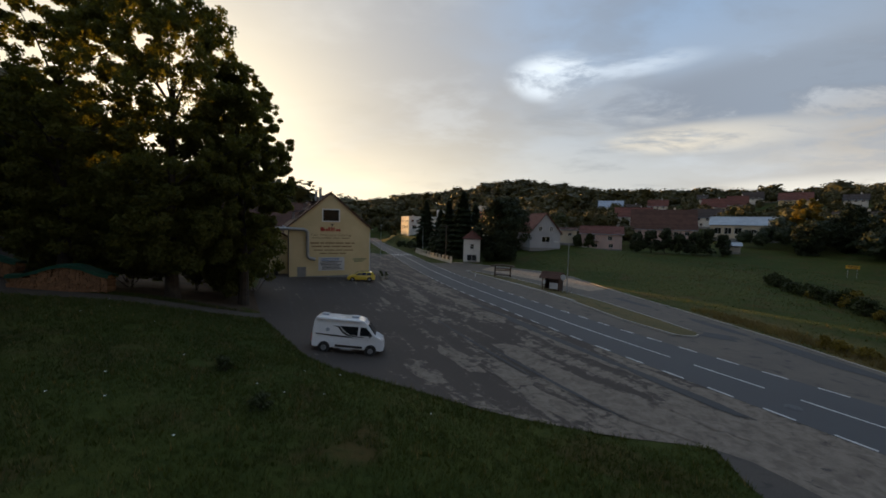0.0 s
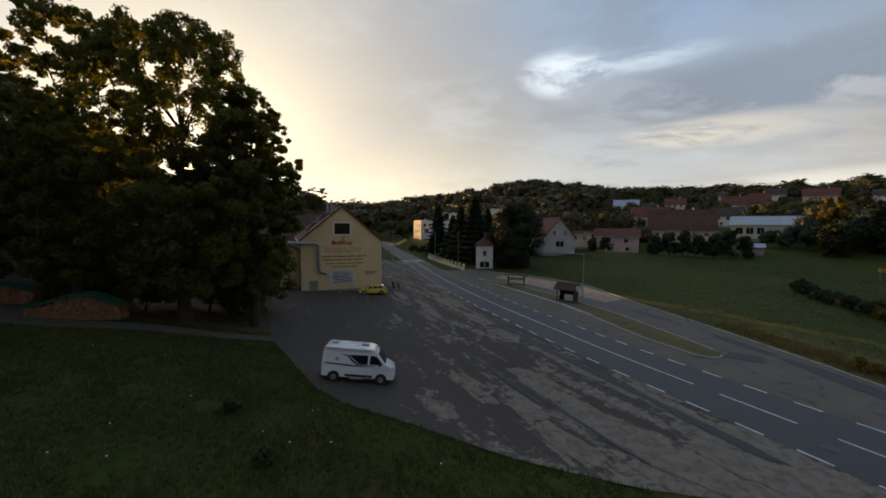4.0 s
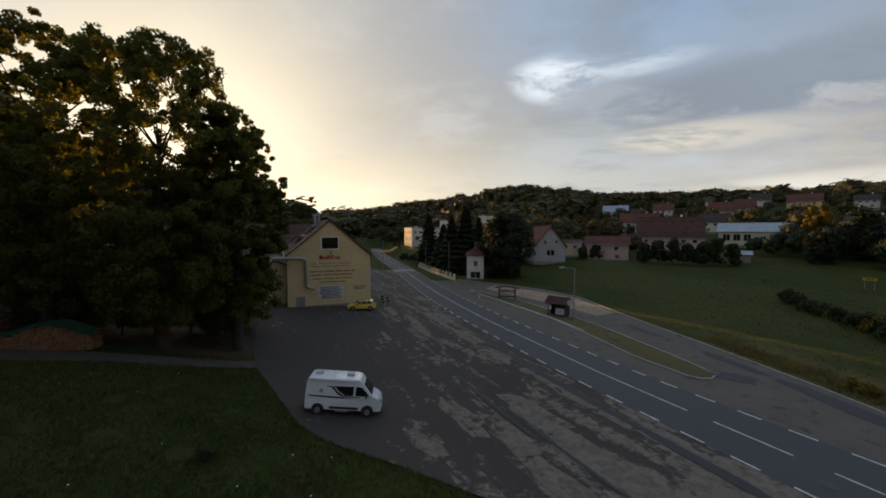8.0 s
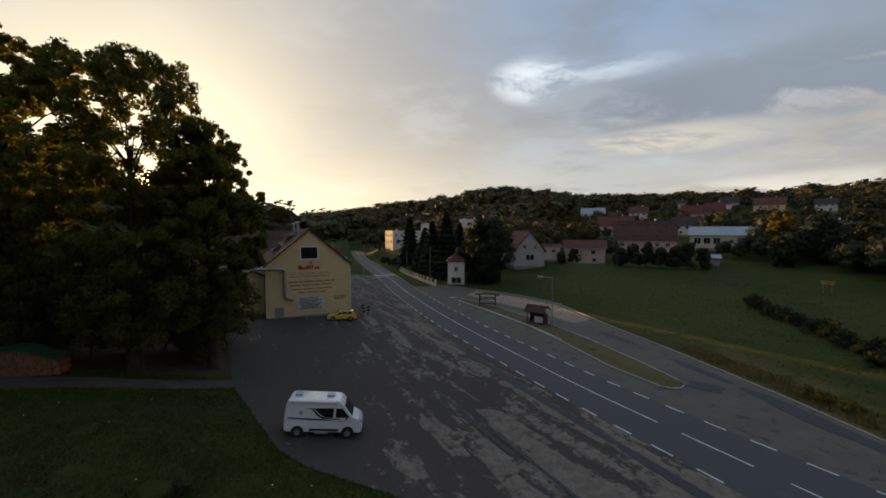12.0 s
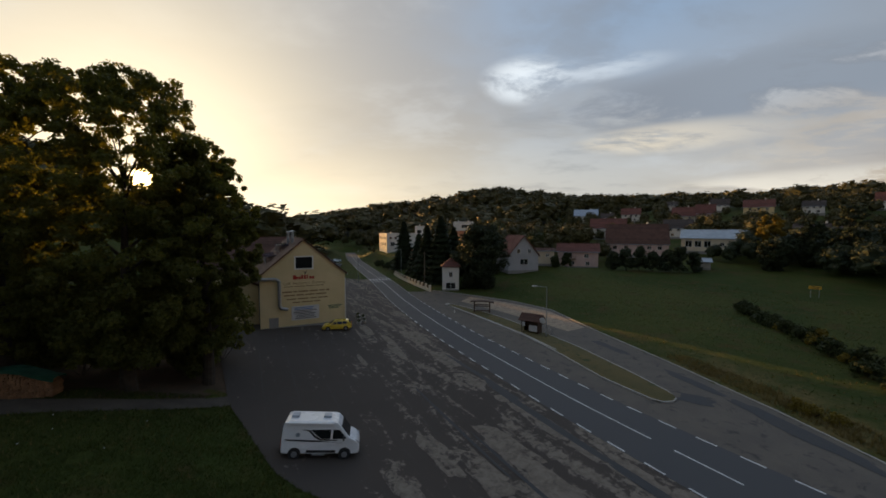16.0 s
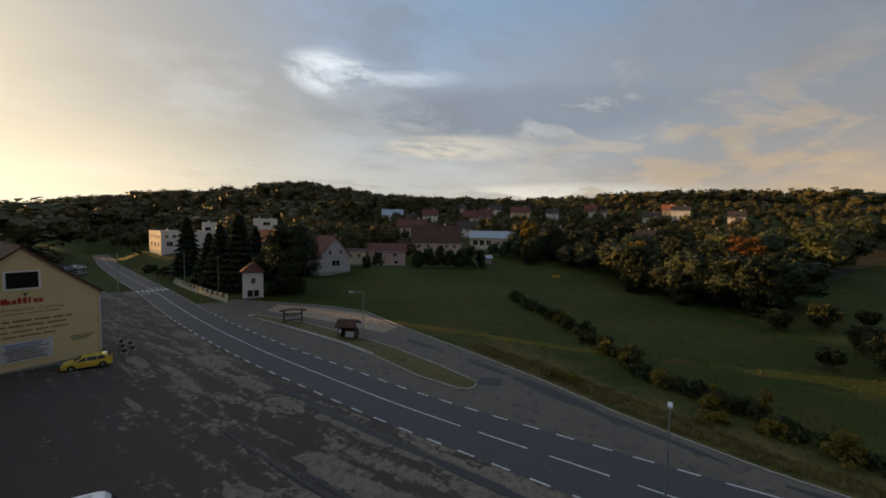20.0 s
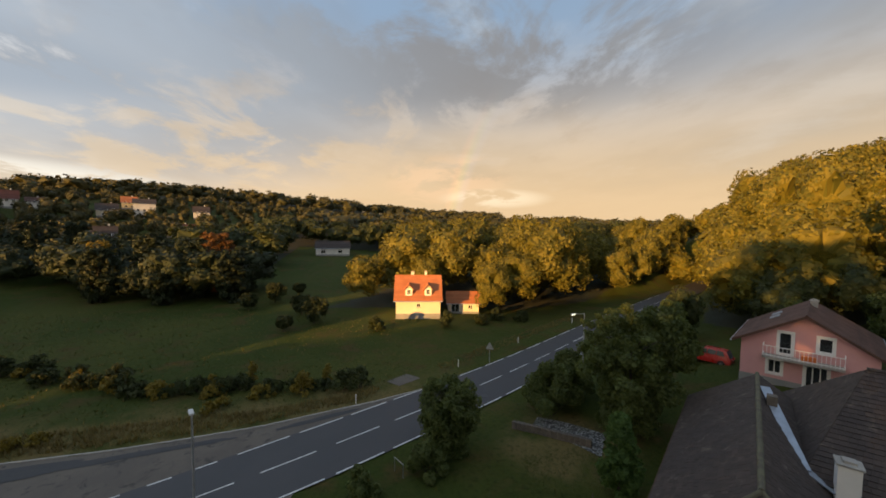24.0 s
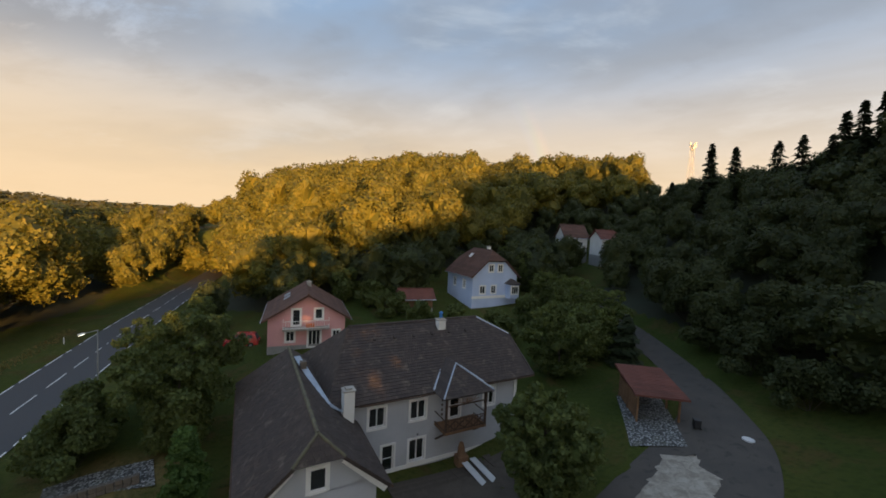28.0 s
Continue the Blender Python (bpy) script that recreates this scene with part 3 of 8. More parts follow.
KNOWN = [  # x, y, height of the ground
    (-35, 165, 0), (-62, 262, 2), (-12, 92, 0), (-20, 60, 0.9), (-30, 64, 1.3), (-24, 46, 0.9), (-9, 27, 0.15), (-19, 35, 0.7), (2, 19, 0.05),
    (-27, 27, 3.4), (-35, 26, 4.1), (-48, 36, 4.6), (-30, 8, 4.2), (0, 8, 1.9), (0, -4, 2.4), (-14, 14, 2.7), (12, 6, 0.7), (20, -6, 0.6),
    (8, -18, 0.8), (3, -25, 0.5), (-2, -34, 2.0), (20, -24, 1.2), (-14, -31, 4.3), (-18, -16, 5.0), (-19, -56, 6.0), (26, -37, 4.3), (8, -64, 6.5), (-10, -104, 11),
    (44, 8, -0.8), (54, 49, 0), (88, 86, 1.0), (74, -5, 0.4), (43, 135, 3), (110, 10, 2), (100, -60, 3), (60, -75, 8), (67, -84, 14), (46, -100, 21), (25, -95, 15), (44, -122, 28),
    (-46, -62, 26), (-54, -58, 35), (-46, -80, 23), (-28, -50, 9), (-28, -33, 6.4), (-40, -100, 25), (-40, -10, 10), (24.6, 119, 3.8), (33.5, 122, 5.0), (10.4, 146, 6.0), (-8.2, 146, 2.8), (12.5, 195, 9), (-20, 197, 6.5), (-8, 207, 8), (150, 60, 6), (165, 245, 24), (208, 101, 12.6), (212, 213, 25), (245, 203, 27), (253, 161, 23), (159, 104, 10.5), (276, 119, 23), (185, 249, 28), (173, 282, 30), (284, 167, 29), (110, 247, 19),
]
HILLS = [  # far ground: x, y, height; unseen western heights are set to block or pass the sun
    (-75, 30, 12), (-95, 22, 26), (-125, -5, 34), (-140, -40, 36), (-130, 260, 9), (-130, 330, 7), (-180, 200, 29), (-160, 214, 18), (-190, 110, 56), (-235, 150, 58), (-180, 500, 14), (-110, 520, 33), (-30, 500, 39), (-20, 410, 31), (60, 430, 50), (120, 420, 42), (155, 396, 32), (250, 420, 40), (330, 360, 40), (450, 260, 51), (520, 60, 42), (430, -50, 20), (200, -180, 10),
    (600, -120, 30), (420, -420, 28), (150, -235, 20), (60, -200, 42), (5, -170, 38), (-40, -166, 36), (-110, -120, 36), (-160, -60, 34), (-200, 60, 20), (0, 220, 4), (220, 150, 12),
]


def road_frames(step=2.0):
    """Points along the road's middle with the way across and half the width, evenly spaced."""
    p = np.array(ROAD, float)
    s = np.r_[0, np.cumsum(np.hypot(*np.diff(p[:, :2], axis=0).T))]
    t = np.arange(0, s[-1], step)
    out = np.stack([np.interp(t, s, p[:, i]) for i in range(3)], 1)
    for _ in range(12):
        out[1:-1, :2] = (out[:-2, :2] + 2 * out[1:-1, :2] + out[2:, :2]) / 4
    d = np.gradient(out[:, :2], axis=0)
    d /= np.linalg.norm(d, axis=1)[:, None]
    across = np.stack([-d[:, 1], d[:, 0]], 1)      # to the east side going south is +
    return out[:, :2], across, out[:, 2]


MID, ACROSS, HALF = road_frames()
_k = np.array(KNOWN + HILLS + [(x, y, 0.0 + 0.012 * max(0, -20 - y)) for x, y, _ in ROAD[2:-1]], float)
_r = np.sqrt(((_k[:, None, :2] - _k[None, :, :2]) ** 2).sum(-1) + 16)
_w = np.linalg.solve(_r - 4 * np.eye(len(_k)) * 0 + np.eye(len(_k)) * 0.5, _k[:, 2] - 8)


def ground(x, y):
    """The height of the ground; flat across the road, level far off."""
    x, y = np.atleast_1d(np.asarray(x, float)), np.atleast_1d(np.asarray(y, float))
    z = np.empty(len(x))
    for i in range(0, len(x), 20000):
        xs, ys = x[i:i + 20000], y[i:i + 20000]
        raw = np.sqrt((xs[:, None] - _k[None, :, 0]) ** 2 + (ys[:, None] - _k[None, :, 1]) ** 2 + 16) @ _w + 8
        far = np.clip((np.hypot(xs, ys - 60) - 560) / 700, 0, 1)
        raw = raw * (1 - far) + 26 * far
        d2 = (xs[:, None] - MID[None, ::2, 0]) ** 2 + (ys[:, None] - MID[None, ::2, 1]) ** 2
        j = d2.argmin(1)
        near = np.clip((np.sqrt(d2[np.arange(len(xs)), j]) - 5.0) / 7.0, 0, 1)
        near = near * near * (3 - 2 * near)
        level = 0.012 * np.maximum(0, -20 - MID[::2, 1][j])
        z[i:i + 20000] = level * (1 - near) + raw * near
    return z


def height(x, y):
    return float(ground(x, y)[0])


# edges of the paved ground beside the road
VERGE = [(14.6, 10.5), (12.9, 15.0), (11.6, 16.1), (7.7, 16.6), (2.6, 18.3), (-3.1, 20.7), (-8.0, 22.3), (-10.4, 24.0), (-13.9, 28.0), (-18.6, 33.4), (-25.4, 44), (-29.5, 53), (-34, 63), (-34, 76), (-29, 96), (-31, 122)]
LAYBY = [(40.5, -4.2), (37.6, 2.5), (34.2, 13.0), (32.2, 25.0), (31.2, 33.5), (28.7, 46.5), (25.2, 62), (22.6, 75), (16.5, 83), (7.5, 91), (-1.5, 99)]
ISLAND = [(23.2, 35.9), (22.4, 35.0), (21.0, 35.2), (18.3, 40.9), (16.0, 49.5), (13.3, 57.5), (7.2, 70.5), (1.6, 81.6), (3.2, 81.6), (10.4, 71.8), (16.2, 60.5), (19.6, 52.0), (22.4, 42.0), (23.4, 37.5)]


def resample(pts, n):
    p = np.array(pts, float)
    s = np.r_[0, np.cumsum(np.hypot(*np.diff(p, axis=0).T))]
    t = np.linspace(0, s[-1], n)
    return np.stack([np.interp(t, s, p[:, 0]), np.interp(t, s, p[:, 1])], 1)


def ruled(name, a, b, across, material, lift, kind="structure", label="", category=""):
    """A sheet draped on the ground between two lines of equally many points."""
    a, b = np.asarray(a), np.asarray(b)
    f = np.linspace(0, 1, across + 1)
    p = a[:, None] * (1 - f[None, :, None]) + b[:, None] * f[None, :, None]
    n, m = p.shape[:2]
    flat = p.reshape(-1, 2)
    v = np.c_[flat, ground(flat[:, 0], flat[:, 1]) + lift]
    i = np.arange((n - 1) * m).reshape(n - 1, m)[:, :-1].ravel()
    ob = soup(name, v, np.stack([i, i + 1, i + m + 1, i + m], 1), material)
    return tagged(ob, label, category, kind=kind)


def inside(x, y, poly):
    """Which points lie in a polygon."""
    hit = np.zeros(len(x), bool)
    p = np.array(poly)
    for (x0, y0), (x1, y1) in zip(p, np.roll(p, -1, 0)):
        cross = (y0 > y) != (y1 > y)
        with np.errstate(divide="ignore", invalid="ignore"):
            hit ^= cross & (x < (x1 - x0) * (y - y0) / (y1 - y0) + x0)
    return hit


side = np.sign((ACROSS[len(MID) // 2] * (-1, 0)).sum())        # which way is west
WEST, EAST = MID + ACROSS * (HALF * side)[:, None], MID - ACROSS * (HALF * side)[:, None]
near_w = WEST[(WEST[:, 1] < 124) & (WEST[:, 1] > 8)]
near_e = EAST[(EAST[:, 1] < 99) & (EAST[:, 1] > -4)]
PARKING = list(map(tuple, near_w[::-1])) + list(reversed(VERGE))
LAYBY_AREA = list(map(tuple, near_e[::-1])) + list(reversed(LAYBY))
DRIVE = [(16.6, 18.6, 4.2), (14.6, 14.2, 3.2), (12.6, 6.5, 2.3), (8.5, -2, 2.0), (2, -9, 2.2), (-6, -14, 3.2), (-13, -20.5, 4.6), (-18, -28.0, 3.4), (-20.4, -36.5, 2.0), (-19.8, -46, 1.7), (-18.5, -56, 1.7), (-11, -72, 1.7), (-5, -86, 1.7)]


def strip_lines(pts, step=1.5):
    p = np.array(pts, float)
    s = np.r_[0, np.cumsum(np.hypot(*np.diff(p[:, :2], axis=0).T))]
    t = np.arange(0, s[-1], step)
    o = np.stack([np.interp(t, s, p[:, i]) for i in range(3)], 1)
    for _ in range(6):
        o[1:-1] = (o[:-2] + 2 * o[1:-1] + o[2:]) / 4
    d = np.gradient(o[:, :2], axis=0)
    d /= np.linalg.norm(d, axis=1)[:, None]
    n = np.stack([-d[:, 1], d[:, 0]], 1) * o[:, 2:]
    return o[:, :2] + n, o[:, :2] - n


DRIVE_L, DRIVE_R = strip_lines(DRIVE)
PATH = [(-18.6, 34.6, 1.1), (-22, 31.4, 1.2), (-26, 28.2, 1.3), (-31, 26.4, 1.6), (-38, 27, 2.0), (-46, 32, 2.4), (-60, 44, 2.4), (-80, 60, 2.4)]
PATH_L, PATH_R = strip_lines(PATH)
PAVED = [PARKING, LAYBY_AREA, list(map(tuple, WEST)) + list(map(tuple, EAST[::-1])), list(map(tuple, DRIVE_L)) + list(map(tuple, DRIVE_R[::-1])),
         list(map(tuple, PATH_L)) + list(map(tuple, PATH_R[::-1]))]


def build_ground():
    # lines of a grid that is fine near the middle and reaches the horizon
    core = np.arange(-70, 120.1, 1.0)
    out = [120 + 4.0 * i for i in range(1, 40)]
    step, v = 8.0, out[-1]
    while v < 4200:
        step *= 1.22
        v += step
        out.append(v)
    outw = np.array(out)
    xs = np.r_[-(outw[::-1] - 50), core, outw]
    ys = np.r_[-(outw[::-1] - 40), np.arange(-80, 120.1, 1.0), outw]
    gx, gy = np.meshgrid(xs, ys)
    x, y = gx.ravel(), gy.ravel()
    z = ground(x, y)
    rough = np.array([noise.noise((a * 0.35, b * 0.35, 0)) for a, b in zip(x, y)]) * 0.10
    z += rough * (np.abs(x) < 400)
    sunk = np.zeros(len(x), bool)
    for poly in PAVED:
        sunk |= inside(x, y, poly)
    g = sunk.reshape(gx.shape)
    z = np.where(sunk, z - rough - 0.14, z)
    m, n = len(xs), len(ys)
    i = np.arange((n - 1) * m).reshape(n - 1, m)[:, :-1].ravel()
    ob = soup("ground", np.c_[x, y, z], np.stack([i, i + 1, i + m + 1, i + m], 1), M["grass"])
    ob.data.shade_smooth()
    tagged(ob, "uneven green meadow ground with dry patches", "ground", kind="structure")
    ob.data.materials.append(M["litter"])
    cx, cy = gx[:-1, :-1].ravel() + 0.5, gy[:-1, :-1].ravel() + 0.5
    wob = np.array([noise.noise((a * 0.3, b * 0.3, 3)) for a, b in zip(cx, cy)]) * 2.5
    under = ((cx + 33) ** 2 / 15 ** 2 + (cy - 39) ** 2 / 9 ** 2 < 1 + wob * 0.3)
    kind = under.astype(np.int32)
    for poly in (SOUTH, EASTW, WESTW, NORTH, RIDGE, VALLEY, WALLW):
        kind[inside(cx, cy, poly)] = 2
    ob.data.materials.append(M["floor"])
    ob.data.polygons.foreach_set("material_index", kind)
    return ob


build_ground()
ruled("road", WEST, EAST, 6, M["road"], 0.0, label="dark two-lane asphalt road with white markings", category="road")
ruled("car_park", resample(near_w[::-1], 110), resample(VERGE, 110), 40, M["asphalt"], -0.012, label="wide worn asphalt car park with pale patches", category="car park")
ruled("layby", resample(near_e[::-1], 100), resample(LAYBY, 100), 16, M["lane"], -0.012, label="worn asphalt bus lay-by along the road", category="lay-by")
ruled("driveway", DRIVE_L, DRIVE_R, 6, M["drive"], -0.02, label="narrow asphalt driveway past the houses", category="driveway")
ruled("footpath", PATH_L, PATH_R, 3, M["yard"], -0.02, label="narrow grey asphalt footpath under the trees", category="footpath")


def markings():
    """Edge dashes on both sides, and a middle line of long strokes."""
    s = np.r_[0, np.cumsum(np.hypot(*np.diff(MID, axis=0).T))]

    def at(t, off):
        p = np.array([np.interp(t, s, MID[:, 0]), np.interp(t, s, MID[:, 1])])
        a = np.array([np.interp(t, s, ACROSS[:, 0]), np.interp(t, s, ACROSS[:, 1])]) * side
        h = np.interp(t, s, HALF)
        return p + a * (h * off[0] + off[1])

    def stroke(t0, t1, off, wide):
        n = max(2, int((t1 - t0) / 1.5) + 1)
        ts = np.linspace(t0, t1, n)
        v = []
        for t in ts:
            for w in (-wide / 2, wide / 2):
                p = at(t, (off[0], off[1] + w))
                v.append((p[0], p[1], 0))
        v = np.array(v)
        v[:, 2] = ground(v[:, 0], v[:, 1]) + 0.012
        f = [(2 * i, 2 * i + 1, 2 * i + 3, 2 * i + 2) for i in range(n - 1)]
        ob = link_mesh("road_marking", v, f, M["line"])
        tagged(ob, "white painted stroke on the asphalt road", "road marking", group="road markings", kind="structure")
    end = s[-1] - 40
    split = s[np.abs(MID[:, 1] - 14).argmin()]
    whole = [s[np.abs(MID[:, 1] - yy).argmin()] for yy in (118, 36)]
    t = 20.0
    while t < end:
        for sgn in (1, -1):
            stroke(t, t + (1.5 if t < split else 4.3), (sgn, -sgn * 0.12), 0.16)
        t += 3.0 if t < split else 5.2
    t = 20.0
    while t < end:
        solid = whole[0] < t < whole[1]
        stroke(t, t + (5.35 if solid else 4.4), (0, 0.0), 0.14)
        t += 5.4 if solid else 6.2
    # zebra crossing and the stop lines on either side of it
    i = np.abs(MID[:, 1] - 122).argmin()
    for j in range(7):
        stroke(s[i] - 1.5, s[i] + 1.5, (0, -3.0 + j * 1.0), 0.5)
    for d in (-4.5, 4.2):
        for sgn in (1,):
            stroke(s[i] + d, s[i] + d + 0.4, (0, 1.6 * np.sign(d) * 1.0), 3.0)


markings()

# ---- plants ----
def leaf_cloud(rng, centres, radii, count, size, squash=0.8, shell=0.3):
    """Small leaf sprays spread through balls round the centres: arrays of corners and faces."""
    count, size = int(count * 1.4), size * 0.94
    centres, radii = np.asarray(centres, float), np.asarray(radii, float)
    pick = rng.choice(len(centres), count, p=radii ** 2 / (radii ** 2).sum())
    d = rng.normal(size=(count, 3))
    d /= np.linalg.norm(d, axis=1)[:, None]
    r = radii[pick] * (shell + (1 - shell) * rng.random(count) ** 0.6)
    p = centres[pick] + d * r[:, None] * (1, 1, squash)
    nrm = d * 0.75 + rng.normal(size=(count, 3)) * 0.6 + (0, 0, 0.3)
    nrm /= np.linalg.norm(nrm, axis=1)[:, None]
    a = np.cross(nrm, rng.normal(size=(count, 3)))
    a /= np.linalg.norm(a, axis=1)[:, None] + 1e-9
    b = np.cross(nrm, a)
    s = size * (0.6 + 0.8 * rng.random(count))[:, None]
    corner = [p - a * s - b * s * 0.7, p + a * s * 1.1 - b * s * 0.35, p - a * s * 0.1 + b * s]
    v = np.stack(corner, 1).reshape(-1, 3)
    return v, np.arange(count * 3).reshape(-1, 3)


def lumps(rng, n, height, width, base, top=0.5):
    """Centres and radii of the clumps of a broad crown."""
    c, r = [], []
    for _ in range(n):
        f = rng.random() ** 0.8
        z = base + (height - base) * f
        spread = width * (0.35 + 0.65 * math.sin(math.pi * min(1, 0.22 + 0.78 * (1 - f) ** 0.7))) * (1 - top * f * f)
        a, d = rng.random() * 2 * math.pi, rng.random() ** 0.5
        c.append((math.cos(a) * spread * d, math.sin(a) * spread * d, z))
        r.append(width * (0.12 + 0.15 * rng.random()) * (1.15 - 0.4 * f))
    return np.array(c), np.array(r)


def limbs(rng, height, base, r0, centres, count):
    """A tapered trunk with bent limbs toward some of the clumps."""
    bm = bmesh.new()
    top = Vector((rng.normal() * 0.3, rng.normal() * 0.3, height * 0.72))
    mid = Vector((rng.normal() * 0.15, rng.normal() * 0.15, base + 0.4))
    cyl(bm, (0, 0, -0.4), mid, r0 * 1.15, r0 * 0.8, 10)
    cyl(bm, mid, top, r0 * 0.8, r0 * 0.18, 8)
    for i in rng.permutation(len(centres))[:count]:
        c = Vector(centres[i])
        f = min(0.9, max(0.05, (c.z - base) / max(0.1, top.z - base) - 0.25))
        start = mid.lerp(top, f)
        knee = start.lerp(c, 0.5) + Vector((0, 0, 0.08 * (c - start).length))
        r = r0 * (0.38 - 0.25 * f)
        cyl(bm, start, knee, r, r * 0.6, 6)
        cyl(bm, knee, c, r * 0.6, r * 0.15, 5)
    return bm


def tree(name, label, x, y, height, width, base, seed, leaves, size, leaf, n=26, z=None, category="tree", r0=None, top=0.5, group="", clump=1.0, gap=None):
    rng = np.random.default_rng(seed)
    c, r = lumps(rng, n, height, width, base, top)
    r = r * clump
    ob = empty(name, x, y, height_or(x, y, z), float(rng.random() * 0))
    part("trunk", limbs(rng, height, base, r0 or height * 0.022, c, 14), M["bark"], ob)
    v, q = leaf_cloud(rng, c, r, leaves, size)
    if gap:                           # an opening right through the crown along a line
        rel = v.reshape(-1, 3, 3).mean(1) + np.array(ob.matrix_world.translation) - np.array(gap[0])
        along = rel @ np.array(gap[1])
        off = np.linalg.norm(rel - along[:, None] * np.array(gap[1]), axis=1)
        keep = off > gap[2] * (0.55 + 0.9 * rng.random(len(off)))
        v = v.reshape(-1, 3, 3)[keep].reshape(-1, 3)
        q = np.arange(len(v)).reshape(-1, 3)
    soup("crown", v, q, leaf, ob, tris=True)
    return tagged(ob, label, category, group=group)


def height_or(x, y, z):
    return height(x, y) if z is None else z


def conifer(name, label, x, y, tall, wide, seed, leaf=None, count=2600, z=None, group="", fine=1.0):
    """A fir of whorled drooping branches."""
    rng = np.random.default_rng(seed)
    ob = empty(name, x, y, height_or(x, y, z))
    bm = bmesh.new()
    cyl(bm, (0, 0, -0.4), (0, 0, tall * 0.97), tall * 0.02, 0.02, 8)
    part("trunk", bm, M["bark"], ob)
    f = rng.random(count) ** 1.35
    h = tall * (0.06 + 0.94 * f)
    tier = 0.75 + 0.25 * np.cos(f * tall * 4.2 + rng.random() * 6)
    reach = wide * (1 - f) ** 0.75 * tier * (0.3 + 0.7 * rng.random(count) ** 0.5) + 0.08
    a = rng.random(count) * 2 * np.pi
    p = np.stack([np.cos(a) * reach, np.sin(a) * reach, h - reach * 0.28], 1)
    out = np.stack([np.cos(a), np.sin(a), np.full(count, -0.35)], 1)
    out /= np.linalg.norm(out, axis=1)[:, None]
    sidew = np.cross(out, (0, 0, 1.0) + rng.normal(size=(count, 3)) * 0.3)
    sidew /= np.linalg.norm(sidew, axis=1)[:, None]
    s = (tall * 0.045 + 0.12) * fine * (0.6 + 0.7 * rng.random(count))[:, None]
    v = np.stack([p - out * s - sidew * s * 0.45, p - out * s + sidew * s * 0.45, p + out * s + sidew * s * 0.35, p + out * s - sidew * s * 0.35], 1).reshape(-1, 3)
    soup("crown", v, np.arange(count * 4).reshape(-1, 4), leaf or M["leaf_fir"], ob)
    return tagged(ob, label, "conifer", group=group)


def shrub(name, label, x, y, tall, wide, seed, leaf, count=700, size=0.16, z=None, group="", category="bush", long=1.0, turn=0.0):
    rng = np.random.default_rng(seed)
    n = 30
    a, d, f = rng.random(n) * 6.283, rng.random(n) ** 0.5, rng.random(n)
    d = d * wide * 0.46 * np.sqrt(np.maximum(0.1, 1 - (f * 0.95) ** 2))
    c = np.stack([np.cos(a) * d * long, np.sin(a) * d, tall * (0.14 + 0.70 * f)], 1)
    r = (0.4 * tall + 0.3 * wide) * (0.13 + 0.13 * rng.random(n))
    ob = empty(name, x, y, height_or(x, y, z), turn)
    bm = bmesh.new()
    for i in range(5):
        cyl(bm, (rng.normal() * 0.1, rng.normal() * 0.1, -0.2), c[i], 0.04, 0.012, 5)
    part("stem", bm, M["bark"], ob)
    v, q = leaf_cloud(rng, c, r, count, size, 0.95, 0.4)
    soup("foliage", v, q, leaf, ob, tris=True)
    return tagged(ob, label, category, group=group)


def ball(level):
    bm = bmesh.new()
    bmesh.ops.create_icosphere(bm, subdivisions=level, radius=1.0)
    v = np.array([tuple(w.co) for w in bm.verts])
    t = np.array([[w.index for w in f.verts] for f in bm.faces])
    bm.free()
    return v, t


BALL = (ball(2), ball(3))


